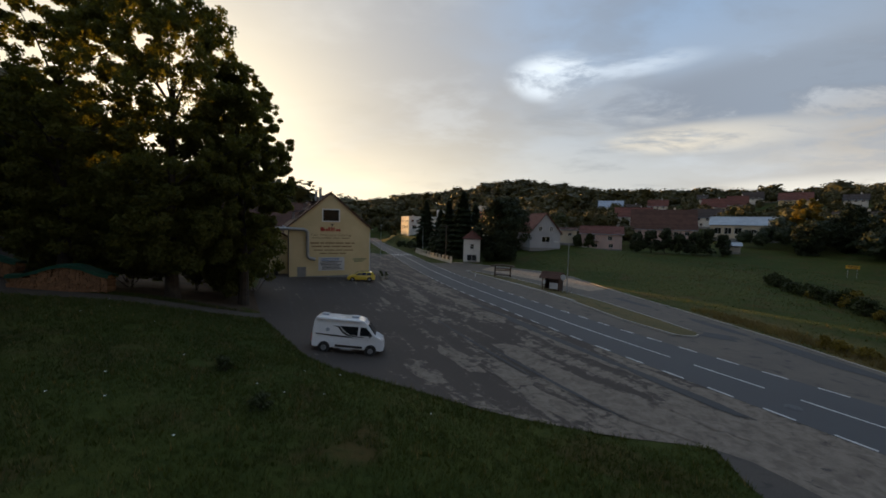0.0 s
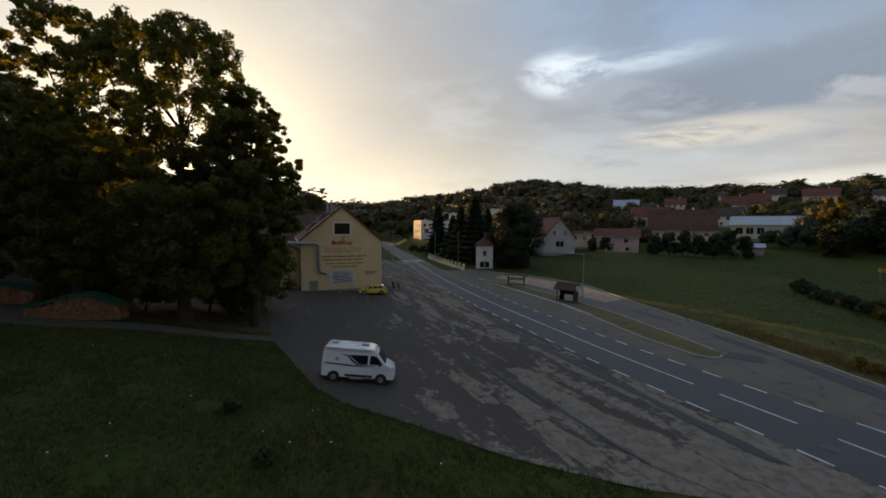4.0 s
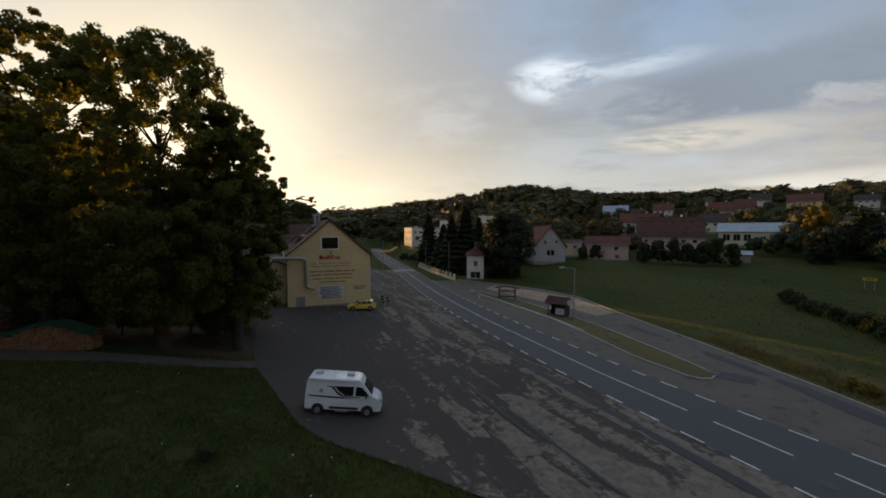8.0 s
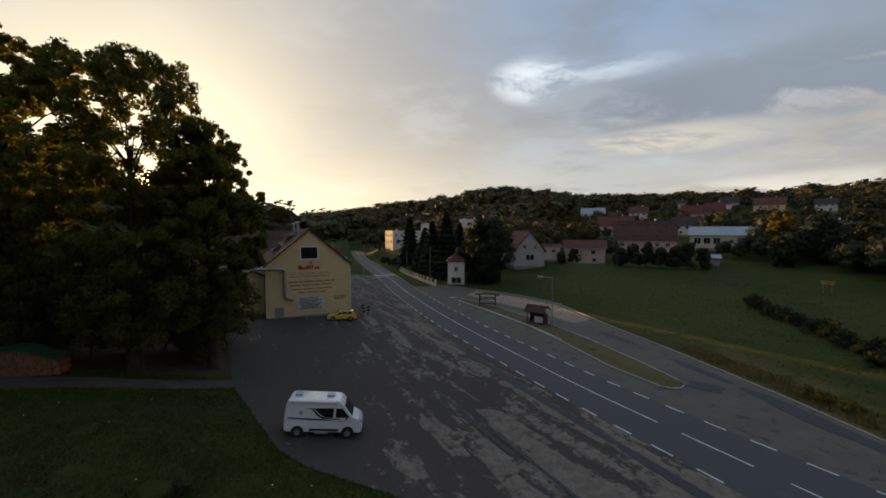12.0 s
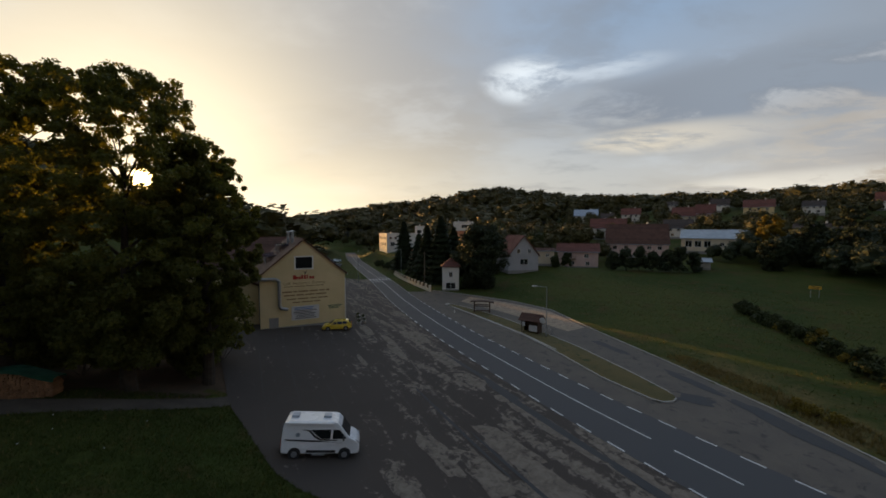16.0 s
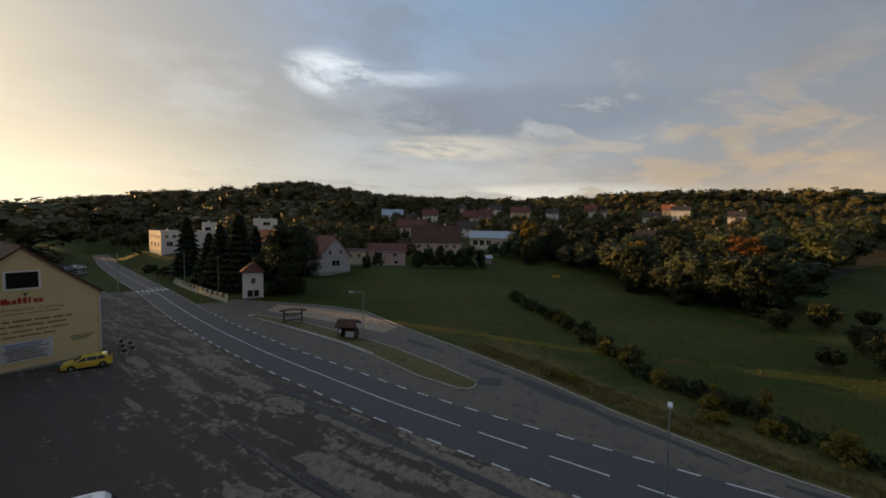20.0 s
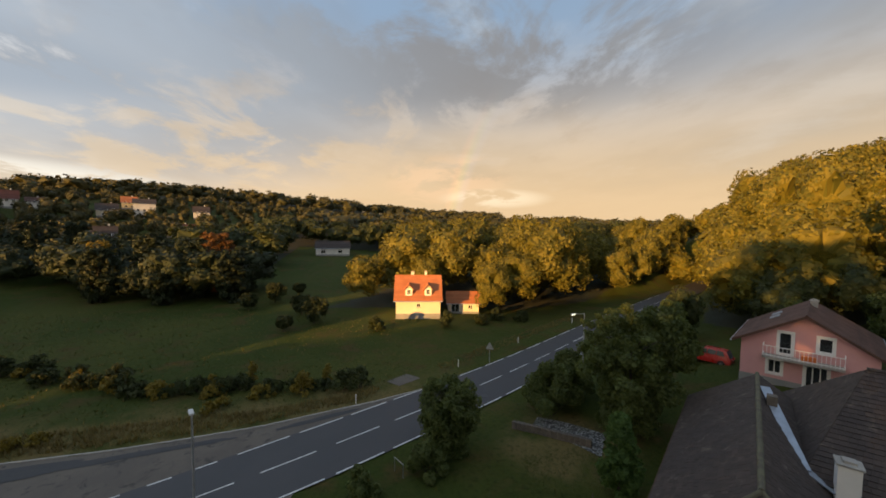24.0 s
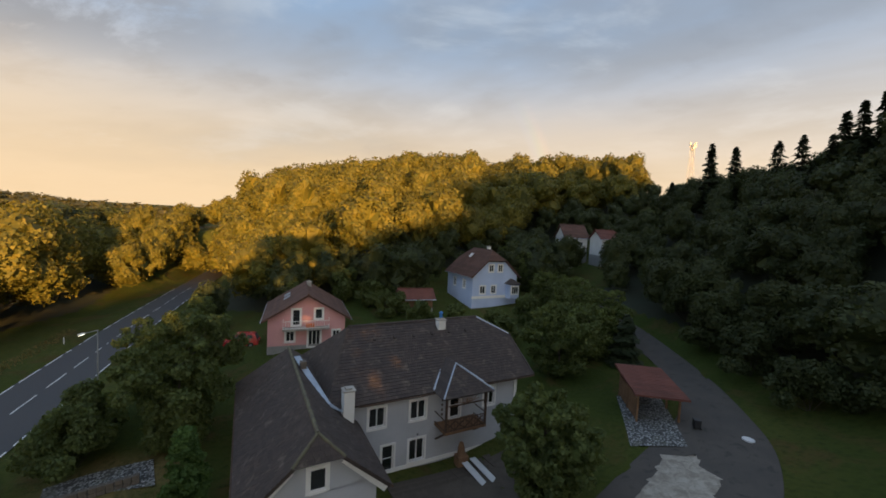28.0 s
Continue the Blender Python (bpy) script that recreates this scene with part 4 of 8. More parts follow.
def wood_tree(rng, kind, leaves, size):
    """Corners of one wood tree of height 1 at the origin, gathered into the woods."""
    if kind == "fir":
        f = rng.random(leaves) ** 1.3
        reach = 0.17 * (1 - f) ** 0.9 * (0.35 + 0.65 * rng.random(leaves) ** 0.5) * (0.8 + 0.2 * np.cos(f * 60))
        a = rng.random(leaves) * 2 * np.pi
        p = np.stack([np.cos(a) * reach, np.sin(a) * reach, 0.05 + 0.95 * f - reach * 0.3], 1)
        out = np.stack([np.cos(a), np.sin(a), np.full(leaves, -0.4)], 1)
        w = np.cross(out, (0, 0, 1.0) + rng.normal(size=(leaves, 3)) * 0.3)
        w /= np.linalg.norm(w, axis=1)[:, None]
        s = size * (0.6 + 0.8 * rng.random(leaves))[:, None]
        return np.stack([p - out * s - w * s * 0.4, p - out * s + w * s * 0.4, p + out * s + w * s * 0.3, p + out * s - w * s * 0.3], 1)
    # a lobed crown: rounded boughs round a middle, a closed inner mass and loose sprays on its skin
    n = 32 if leaves > 1500 else 20
    f = rng.permutation((np.arange(n) + rng.random(n)) / n)
    a = np.arange(n) * 2.4 + rng.random(n) * 1.2
    d = 0.20 * np.sqrt(np.maximum(0.06, 1 - (1.5 * f - 0.62) ** 2)) * (0.75 + 0.4 * rng.random(n))
    c = np.stack([np.cos(a) * d, np.sin(a) * d, -0.26 + 0.56 * f], 1)
    r = (0.080 if leaves > 1500 else 0.095) + 0.055 * rng.random(n)

    def skin(u):
        along = u @ c.T
        left = r[None] ** 2 - ((c ** 2).sum(1)[None] - along ** 2)
        hit = np.where(left > 0, along + np.sqrt(np.maximum(left, 0)), 0.12)
        return hit.max(1), hit.argmax(1)
    mid = np.array((0, 0, 0.55))
    v, t = BALL[leaves > 700]
    q = v + rng.normal(size=v.shape) * 0.06
    q /= np.linalg.norm(q, axis=1)[:, None]
    core = (q * (skin(q)[0] * 0.86)[:, None] + mid)[t]
    u = rng.normal(size=(leaves, 3)) + (0, 0, 0.25)
    u /= np.linalg.norm(u, axis=1)[:, None]
    far, k = skin(u)
    p = u * far[:, None]
    nrm = (p - c[k]) / r[k][:, None]
    p = p * (0.93 + 0.12 * rng.random(leaves) ** 1.5)[:, None] + mid
    nrm = nrm * 0.9 + rng.normal(size=(leaves, 3)) * 0.42
    nrm /= np.linalg.norm(nrm, axis=1)[:, None]
    w = np.cross(nrm, rng.normal(size=(leaves, 3)))
    w /= np.linalg.norm(w, axis=1)[:, None] + 1e-9
    x = np.cross(nrm, w)
    z = size * (0.55 + 0.9 * rng.random(leaves))[:, None]
    return np.concatenate([core, np.stack([p - w * z - x * z * 0.7, p + w * z * 1.1 - x * z * 0.35, p - w * z * 0.1 + x * z], 1)])


def wood(name, label, spots, leaf, seed, leaves, size, kind="leaf", broad=1.0):
    """A wood as one mesh: spots are rows of x, y, tree height."""
    rng = np.random.default_rng(seed)
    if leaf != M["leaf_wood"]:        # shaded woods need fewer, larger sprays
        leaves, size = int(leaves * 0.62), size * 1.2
    pool = [wood_tree(rng, kind, leaves, size) for _ in range(7)]
    spots = np.asarray(spots, float)
    base = ground(spots[:, 0], spots[:, 1])
    allv = []
    for (x, y, h), z in zip(spots, base):
        t = rng.random() * 6.28
        c, s = math.cos(t), math.sin(t)
        wide = h * (0.85 + 0.4 * rng.random()) * broad
        q = pool[rng.integers(7)]
        allv.append(np.stack([q[..., 0] * c - q[..., 1] * s, q[..., 0] * s + q[..., 1] * c, q[..., 2]], -1) * (wide, wide, h) + (x, y, z - 0.3))
    v = np.concatenate(allv).reshape(-1, 3)
    n = pool[0].shape[1]
    ob = soup(name, v, np.arange(len(v)).reshape(-1, n), leaf, tris=n == 3)
    return tagged(ob, label, "woodland", kind="stuff")


def scatter(rng, n, poly, gap, low, high, tries=30):
    """Places in a polygon, kept apart, each with a height."""
    p = np.array(poly, float)
    lo, hi = p.min(0), p.max(0)
    out = np.empty((0, 2))
    for _ in range(tries):
        q = lo + (hi - lo) * rng.random((n, 2))
        q = q[inside(q[:, 0], q[:, 1], poly)]
        for c in q:
            if len(out) >= n:
                break
            if len(out) == 0 or ((out - c) ** 2).sum(1).min() > gap * gap:
                out = np.vstack([out, c])
    return np.c_[out, low + (high - low) * rng.random(len(out))]

# ---- buildings ----
def clip_band(poly, lo, hi):
    """The part of a flat polygon (a, s) with s between lo and hi."""
    for sign, lim in ((1, lo), (-1, -hi)):
        out = []
        for (a0, s0), (a1, s1) in zip(poly, poly[1:] + poly[:1]):
            d0, d1 = sign * s0 - lim, sign * s1 - lim
            if d0 >= 0:
                out.append((a0, s0))
            if d0 * d1 < 0:
                f = d0 / (d0 - d1)
                out.append((a0 + f * (a1 - a0), s0 + f * (s1 - s0)))
        poly = out
        if len(poly) < 3:
            return []
    return poly


def roof_plane(parent, corners, material, thick=0.16, course=0.33, tile=0.0, seed=1):
    """One roof plane: a slab, and overlapping courses of tiles on it. The first two corners are the eave."""
    c = [Vector(p) for p in corners]
    along = (c[1] - c[0]).normalized()
    normal = along.cross(c[-1] - c[0]).normalized()
    if normal.z < 0:
        normal.negate()
    up = normal.cross(along)
    if up.z < 0:
        up.negate()
    bm = bmesh.new()
    top = [bm.verts.new(p) for p in c]
    low = [bm.verts.new(p - normal * thick) for p in c]
    bm.faces.new(top)
    bm.faces.new(low[::-1])
    n = len(c)
    for i in range(n):
        bm.faces.new((top[i], low[i], low[(i + 1) % n], top[(i + 1) % n]))
    ob = part("roof", bm, material, parent)
    if not course:
        return ob
    flat = [((p - c[0]).dot(along), (p - c[0]).dot(up)) for p in c]
    rng = random.Random(seed)
    v, f = [], []
    s, smax = 0.0, max(q[1] for q in flat)
    while s < smax - 0.03:
        band = clip_band(flat, s, min(s + course, smax))
        if band:
            pieces = [band]
            if tile:
                lo_a, hi_a = min(q[0] for q in band), max(q[0] for q in band)
                pieces, a = [], lo_a - rng.random() * tile
                while a < hi_a:
                    sw = [(q[1], q[0]) for q in band]
                    cut = clip_band(sw, a + 0.006, a + tile - 0.006)
                    if cut:
                        pieces.append([(q[1], q[0]) for q in cut])
                    a += tile
            for piece in pieces:
                jit = rng.uniform(0, 0.012)
                base = len(v)
                for a, h in piece:
                    rise = 0.055 + jit - 0.035 * (h - s) / course
                    v.append(c[0] + along * a + up * h + normal * rise)
                for a, h in piece:
                    v.append(c[0] + along * a + up * h + normal * 0.004)
                m = len(piece)
                f.append(tuple(range(base, base + m)))
                for i in range(m):
                    j = (i + 1) % m
                    f.append((base + i, base + m + i, base + m + j, base + j))
        s += course
    sheet = link_mesh("roof_tiles", v, f, material, ob)
    tagged(sheet, kind="stuff")
    return ob


def wall_panel(a, b, z0, z1, holes, thick=0.3):
    """A wall from a to b (x, y), outside on the right hand, with openings (along, bottom, width, height) cut through."""
    a, b = Vector((*a, 0)), Vector((*b, 0))
    d = (b - a).normalized()
    length = (b - a).length
    inn = Vector((-d.y, d.x, 0)) * thick
    us = sorted({0.0, length, *[h[0] - h[2] / 2 for h in holes], *[h[0] + h[2] / 2 for h in holes]})
    zs = sorted({z0, z1, *[h[1] for h in holes], *[h[1] + h[3] for h in holes]})
    us, zs = [u for u in us if 0 <= u <= length], [z for z in zs if z0 <= z <= z1]

    def solid(u, z):
        return not any(abs(u - h[0]) < h[2] / 2 and h[1] < z < h[1] + h[3] for h in holes)
    v, f = [], []

    def quad(*p):
        f.append(tuple(range(len(v), len(v) + 4)))
        v.extend(p)

    def at(u, z, depth=0):
        return a + d * u + Vector((0, 0, z)) + inn * depth
    for u0, u1 in zip(us, us[1:]):
        for w0, w1 in zip(zs, zs[1:]):
            if solid((u0 + u1) / 2, (w0 + w1) / 2):
                quad(at(u0, w0), at(u1, w0), at(u1, w1), at(u0, w1))
                quad(at(u0, w0, 1), at(u0, w1, 1), at(u1, w1, 1), at(u1, w0, 1))
    for u, z, w, h in holes:
        l, r, lo, hi = u - w / 2, u + w / 2, z, z + h
        quad(at(l, lo), at(l, hi), at(l, hi, 1), at(l, lo, 1))
        quad(at(r, lo, 1), at(r, hi, 1), at(r, hi), at(r, lo))
        quad(at(l, lo, 1), at(r, lo, 1), at(r, lo), at(l, lo))
        quad(at(l, hi), at(r, hi), at(r, hi, 1), at(l, hi, 1))
    quad(at(0, z1), at(length, z1), at(length, z1, 1), at(0, z1, 1))
    return v, f


def frame_of(a, b):
    a, b = Vector((*a, 0)), Vector((*b, 0))
    d = (b - a).normalized()
    return a, d, Vector((d.y, -d.x, 0))


def window(parent, a, b, u, z, w, h, surround=None, depth=0.1, mullions=1, lit=None, curtain=False, bars=0):
    """A window in the wall a-b: frame, pane, sill, with a painted surround if asked."""
    o, d, out = frame_of(a, b)
    turn = Matrix((d, out, (0, 0, 1))).transposed().to_4x4()
    base = Matrix.Translation(o + d * u + Vector((0, 0, z)) - out * depth) @ turn

    def bx(bm, cx, cy, cz, sx, sy, sz):
        bmesh.ops.create_cube(bm, size=1.0, matrix=base @ Matrix.Translation((cx, cy, cz)) @ Matrix.Diagonal((sx, sy, sz, 1)))
    bm = bmesh.new()
    t = 0.09
    bx(bm, -w / 2 + t / 2, 0, h / 2, t, 0.09, h)
    bx(bm, w / 2 - t / 2, 0, h / 2, t, 0.09, h)
    bx(bm, 0, 0, t / 2, w - 2 * t, 0.09, t)
    bx(bm, 0, 0, h - t / 2, w - 2 * t, 0.09, t)
    for i in range(mullions):
        bx(bm, -w / 2 + w * (i + 1) / (mullions + 1), 0.004, h / 2, t * 0.9, 0.085, h - 2 * t)
    for i in range(bars):
        bx(bm, 0, 0.002, h * (i + 1) / (bars + 1), w - 2 * t, 0.07, 0.05)
    win = part("window", bm, M["white"], parent)
    bm = bmesh.new()
    bx(bm, 0, -0.015, h / 2, w - 2 * t, 0.02, h - 2 * t)
    part("pane", bm, lit or M["glass"], win)
    if curtain:
        bm = bmesh.new()
        for sgn in (-1, 1):
            for i in range(4):
                bx(bm, sgn * (w / 2 - 0.12 - i * 0.085), -0.12 - 0.03 * (i % 2), h / 2, 0.085, 0.03, h - 0.1)
        part("curtain", bm, M["curtain"], win)
    if surround:
        bm = bmesh.new()
        s = 0.17
        y = depth + 0.02
        bx(bm, -w / 2 - s / 2, y, h / 2, s, 0.05, h + 2 * s)
        bx(bm, w / 2 + s / 2, y, h / 2, s, 0.05, h + 2 * s)
        bx(bm, 0, y, h + s / 2, w, 0.05, s)
        bx(bm, 0, y + 0.03, -s / 2, w, 0.11, s)
        part("surround", bm, surround, win)
    else:
        bm = bmesh.new()
        bx(bm, 0, depth + 0.05, -0.03, w + 0.16, 0.22, 0.05)
        part("sill", bm, M["plinth"], win)
    return win


def chimney(parent, x, y, z, w, d, h, material, cap=True):
    bm = bmesh.new()
    box(bm, x, y, z + h / 2, w, d, h, 0.02)
    ob = part("chimney", bm, material, parent)
    if cap:
        bm = bmesh.new()
        box(bm, x, y, z + h + 0.05, w + 0.14, d + 0.14, 0.1, 0.02)
        box(bm, x, y, z + h + 0.16, w * 0.6, d * 0.6, 0.14, 0.02)
        part("chimney_cap", bm, M["concrete"], ob)
    return ob


def gable_house(name, label, x, y, turn, w, d, eave, ridge, wall, roof, wins=(), z=None, over=0.5, hip=0.0, course=0.4, along=False,
                chims=(), plinth=0.4, surround=None, category="house", group="", sunk=0.6, tile=0.0):
    """A house with a saddle roof. Its front (-y) is a gable, or with along an eave. wins: side, along, bottom, width, height."""
    z = height(x, y) if z is None else z
    ob = empty(name, x, y, z, turn)
    W, D = w / 2, d / 2
    sides = {"f": ((-W, -D), (W, -D)), "r": ((W, -D), (W, D)), "b": ((W, D), (-W, D)), "l": ((-W, D), (-W, -D))}
    rise = ridge - eave
    half = D if along else W
    slope = rise / half
    for key, (a, b) in sides.items():
        holes = [(u, s, ww, hh) for k, u, s, ww, hh, *_ in wins if k == key and s + hh < eave - 0.1]
        v, f = wall_panel(a, b, -sunk, eave, holes, 0.3)
        wp = link_mesh("wall", v, f, wall, ob)
        gable = key in ("l", "r") if along else key in ("f", "b")
        if gable:
            o, dd, out = frame_of(a, b)
            length = (Vector(b) - Vector(a)).length
            apex = [(0, eave), (length, eave)]
            if hip:
                zc = ridge - hip
                k0 = (zc - eave) / slope
                apex += [(length - k0, zc), (k0, zc)]
            else:
                apex.append((length / 2, ridge))
            bm = bmesh.new()
            fr = [bm.verts.new(o + dd * u + Vector((0, 0, h - 0.02))) for u, h in apex]
            bk = [bm.verts.new(o + dd * u + Vector((0, 0, h - 0.02)) - out * 0.3) for u, h in apex]
            bm.faces.new(fr)
            bm.faces.new(bk[::-1])
            for i in range(len(fr)):
                j = (i + 1) % len(fr)
                bm.faces.new((fr[i], bk[i], bk[j], fr[j]))
            part("gable", bm, wall, ob)
    for k, u, s, ww, hh, *rest in wins:
        a, b = sides[k]
        above = s + hh >= eave - 0.1
        window(ob, a, b, u, s, ww, hh, surround, -0.03 if above else 0.1, *(rest or [1]))
    if plinth:
        bm = bmesh.new()
        box(bm, 0, 0, plinth / 2 - sunk / 2, w + 0.06, d + 0.06, plinth + sunk)
        part("plinth", bm, M["plinth"], ob)
    o, e = over, eave - over * slope
    if along:
        pts = lambda s: [(-W - o, s * (D + o), e), (W + o, s * (D + o), e), (W + o, 0, ridge), (-W - o, 0, ridge)]
    else:
        pts = lambda s: [(s * (W + o), -D - o, e), (s * (W + o), D + o, e), (s * 0, D + o, ridge), (s * 0, -D - o, ridge)]
    if hip:
        zc = ridge - hip
        k0, run = hip / slope, hip / slope * 0.9
        for s in (-1, 1):
            if along:
                roof_plane(ob, [(-W - o, s * (D + o), e), (W + o, s * (D + o), e), (W + o, s * k0, zc), (W + o - run, 0, ridge), (-W - o + run, 0, ridge), (-W - o, s * k0, zc)], roof, 0.16, course, tile)
                roof_plane(ob, [(s * (W + o), -k0, zc), (s * (W + o), k0, zc), (s * (W + o - run), 0, ridge)], roof, 0.16, course, tile)
            else:
                roof_plane(ob, [(s * (W + o), -D - o, e), (s * (W + o), D + o, e), (s * k0, D + o, zc), (0, D + o - run, ridge), (0, -D - o + run, ridge), (s * k0, -D - o, zc)], roof, 0.16, course, tile)
                roof_plane(ob, [(-k0, s * (D + o), zc), (k0, s * (D + o), zc), (0, s * (D + o - run), ridge)], roof, 0.16, course, tile)
    else:
        for s in (-1, 1):
            roof_plane(ob, pts(s), roof, 0.16, course, tile)
    bm = bmesh.new()
    run = hip / slope * 0.9 if hip else 0
    if along:
        cyl(bm, (-W - o + run, 0, ridge + 0.02), (W + o - run, 0, ridge + 0.02), 0.11, n=8)
    else:
        cyl(bm, (0, -D - o + run, ridge + 0.02), (0, D + o - run, ridge + 0.02), 0.11, n=8)
    part("ridge", bm, roof, ob)
    for s in (-1, 1):
        bm = bmesh.new()
        if along:
            cyl(bm, (-W - o, s * (D + o + 0.06), e - 0.08), (W + o, s * (D + o + 0.06), e - 0.08), 0.08, n=8)
        else:
            cyl(bm, (s * (W + o + 0.06), -D - o, e - 0.08), (s * (W + o + 0.06), D + o, e - 0.08), 0.08, n=8)
        part("gutter", bm, M["zinc"], ob)
    for cx, cy, cz, cw, ch in chims:
        chimney(ob, cx, cy, cz, cw, cw, ch, M["white_wall"])
    return tagged(ob, label, category, group=group)

# ---- woods on the hills and round the valley ----
rngw = np.random.default_rng(5)
south = scatter(rngw, 190, SOUTH, 7.4, 13, 21)
front = south[:, 1] > -112
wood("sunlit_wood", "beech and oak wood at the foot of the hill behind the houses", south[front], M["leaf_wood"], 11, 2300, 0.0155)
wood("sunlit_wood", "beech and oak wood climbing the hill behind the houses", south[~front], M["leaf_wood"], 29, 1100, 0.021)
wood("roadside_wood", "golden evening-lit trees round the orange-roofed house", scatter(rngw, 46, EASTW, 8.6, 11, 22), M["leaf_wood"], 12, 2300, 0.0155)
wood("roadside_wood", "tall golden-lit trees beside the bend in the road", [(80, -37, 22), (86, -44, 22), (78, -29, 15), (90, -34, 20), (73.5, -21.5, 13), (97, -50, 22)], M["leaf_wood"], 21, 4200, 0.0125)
west = scatter(rngw, 210, WESTW, 4.8, 7, 11)
edge = west[:, 0] - 0.25 * (west[:, 1] + 50) > -40
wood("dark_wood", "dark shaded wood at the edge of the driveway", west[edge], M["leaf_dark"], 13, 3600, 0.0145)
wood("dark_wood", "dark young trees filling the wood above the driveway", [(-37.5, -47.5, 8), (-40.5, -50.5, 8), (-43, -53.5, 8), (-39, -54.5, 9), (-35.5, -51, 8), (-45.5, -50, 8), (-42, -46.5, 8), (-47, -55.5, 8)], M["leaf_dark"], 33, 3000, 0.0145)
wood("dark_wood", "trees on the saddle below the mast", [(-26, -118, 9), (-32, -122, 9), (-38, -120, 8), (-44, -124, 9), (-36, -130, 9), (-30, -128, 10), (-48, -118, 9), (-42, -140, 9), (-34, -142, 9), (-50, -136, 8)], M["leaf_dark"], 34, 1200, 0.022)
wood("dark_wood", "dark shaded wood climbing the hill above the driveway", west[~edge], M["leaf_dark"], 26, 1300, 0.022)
wood("hill_wood", "dark wooded hills on the skyline", sun_lanes(scatter(rngw, 800, NORTH, 9.0, 10, 19)), M["far"], 14, 260, 0.036, broad=1.6)
wood("ridge_wood", "wooded ridge beyond the village", scatter(rngw, 650, RIDGE, 11, 9, 18), M["far"], 15, 190, 0.045, broad=1.7)
wood("village_trees", "garden trees between the village houses", clear_of(scatter(rngw, 560, VILLAGE, 5.6, 5, 11)), M["far"], 16, 420, 0.032, broad=1.15)
valley = scatter(rngw, 540, VALLEY, 8, 10, 16)
close = np.hypot(valley[:, 0], valley[:, 1]) < 225
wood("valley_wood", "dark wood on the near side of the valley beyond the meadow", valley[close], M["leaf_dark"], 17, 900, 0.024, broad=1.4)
wood("valley_wood", "dark wood on the far side of the valley", valley[~close], M["far"], 28, 220, 0.040, broad=1.7)
wood("west_wood", "dark wood behind the restaurant", sun_lanes(scatter(rngw, 120, WALLW, 8, 15, 20)), M["far"], 18, 460, 0.030, broad=1.6)
wood("village_trees", "dark garden trees round the first houses of the village", sun_lanes(clear_of(scatter(rngw, 150, GARDENS, 6.5, 7, 14))), M["far"], 19, 800, 0.026)
# out of sight, added to keep the evening sun off the villa
wood("west_wood", "tall wood on the slope behind the lindens", scatter(rngw, 55, BEHIND, 7, 17, 21), M["leaf_dark"], 20, 800, 0.028)
# two unseen woods, added to throw shade on the south wood
wood("west_wood", "dark wood on the hill west of the meadow", sun_lanes(scatter(rngw, 90, WESTHILL, 7, 10, 15)), M["far"], 31, 260, 0.034, broad=1.4)
wood("west_wood", "wood on the far western hill", scatter(rngw, 60, FARWEST, 6.5, 18, 23), M["far"], 32, 260, 0.034, broad=1.4)
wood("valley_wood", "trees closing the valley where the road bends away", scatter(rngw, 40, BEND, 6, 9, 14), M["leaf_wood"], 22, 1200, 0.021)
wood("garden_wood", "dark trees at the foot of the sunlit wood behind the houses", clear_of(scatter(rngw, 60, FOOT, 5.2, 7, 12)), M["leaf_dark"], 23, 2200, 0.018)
wood("roadside_trees", "tall dark trees among the roadside gardens", clear_of([(2, 140, 14), (16, 134, 13), (20, 145, 14), (36, 140, 13), (3, 160, 13), (24, 160, 14)]), M["leaf_dark"], 24, 1800, 0.020)
# broadleaf copse in the dark fir tone, shade put into the colour
wood("copse", "dark thick copse of mixed trees beyond the meadow", clear_of(scatter(rngw, 70, COPSE, 5.5, 8, 14)), M["leaf_fir"], 25, 1700, 0.019, broad=1.25)
wood("hedge_trees", "dark trees crowding the gardens at the head of the meadow", clear_of(scatter(rngw, 34, HEAD, 5.0, 6, 11)), M["leaf_fir"], 30, 1500, 0.019, broad=1.2)
wood("roadside_wood", "golden-lit trees closing the gap beside the road", [(93, -71, 14), (98, -77, 15), (103, -84, 15), (108, -92, 16), (114, -100, 16), (101, -68, 15), (90, -62, 14), (112, -84, 16)], M["leaf_wood"], 27, 2000, 0.0165)

# ---- vehicles ----
def slab(bm, pts, y0, y1):
    """A side outline (x, z) made solid between y0 and y1."""
    a = [bm.verts.new((x, y0, z)) for x, z in pts]
    b = [bm.verts.new((x, y1, z)) for x, z in pts]
    bm.faces.new(a)
    bm.faces.new(b[::-1])
    n = len(pts)
    for i in range(n):
        bm.faces.new((a[i], b[i], b[(i + 1) % n], a[(i + 1) % n]))
    return bm


def wheel(parent, x, y, r, wide=0.22):
    bm = bmesh.new()
    cyl(bm, (x, y - wide / 2, r), (x, y + wide / 2, r), r, n=22)
    bmesh.ops.bevel(bm, geom=[e for e in bm.edges if abs((e.verts[0].co - e.verts[1].co).y) < 0.01], offset=0.03, segments=2, affect="EDGES")
    w = part("wheel", bm, M["rubber"], parent)
    s = math.copysign(1, y)
    bm = bmesh.new()
    cyl(bm, (x, y + s * (wide / 2 - 0.04), r), (x, y + s * (wide / 2 + 0.012), r), r * 0.64, r * 0.6, 18)
    for i in range(5):
        a = i * math.tau / 5
        box(bm, x + math.cos(a) * r * 0.32, y + s * (wide / 2 + 0.018), r + math.sin(a) * r * 0.32, r * 0.55, 0.02, r * 0.14, turn=Matrix.Rotation(-a, 4, "Y"))
    part("rim", bm, M["alloy"], w)
    return w


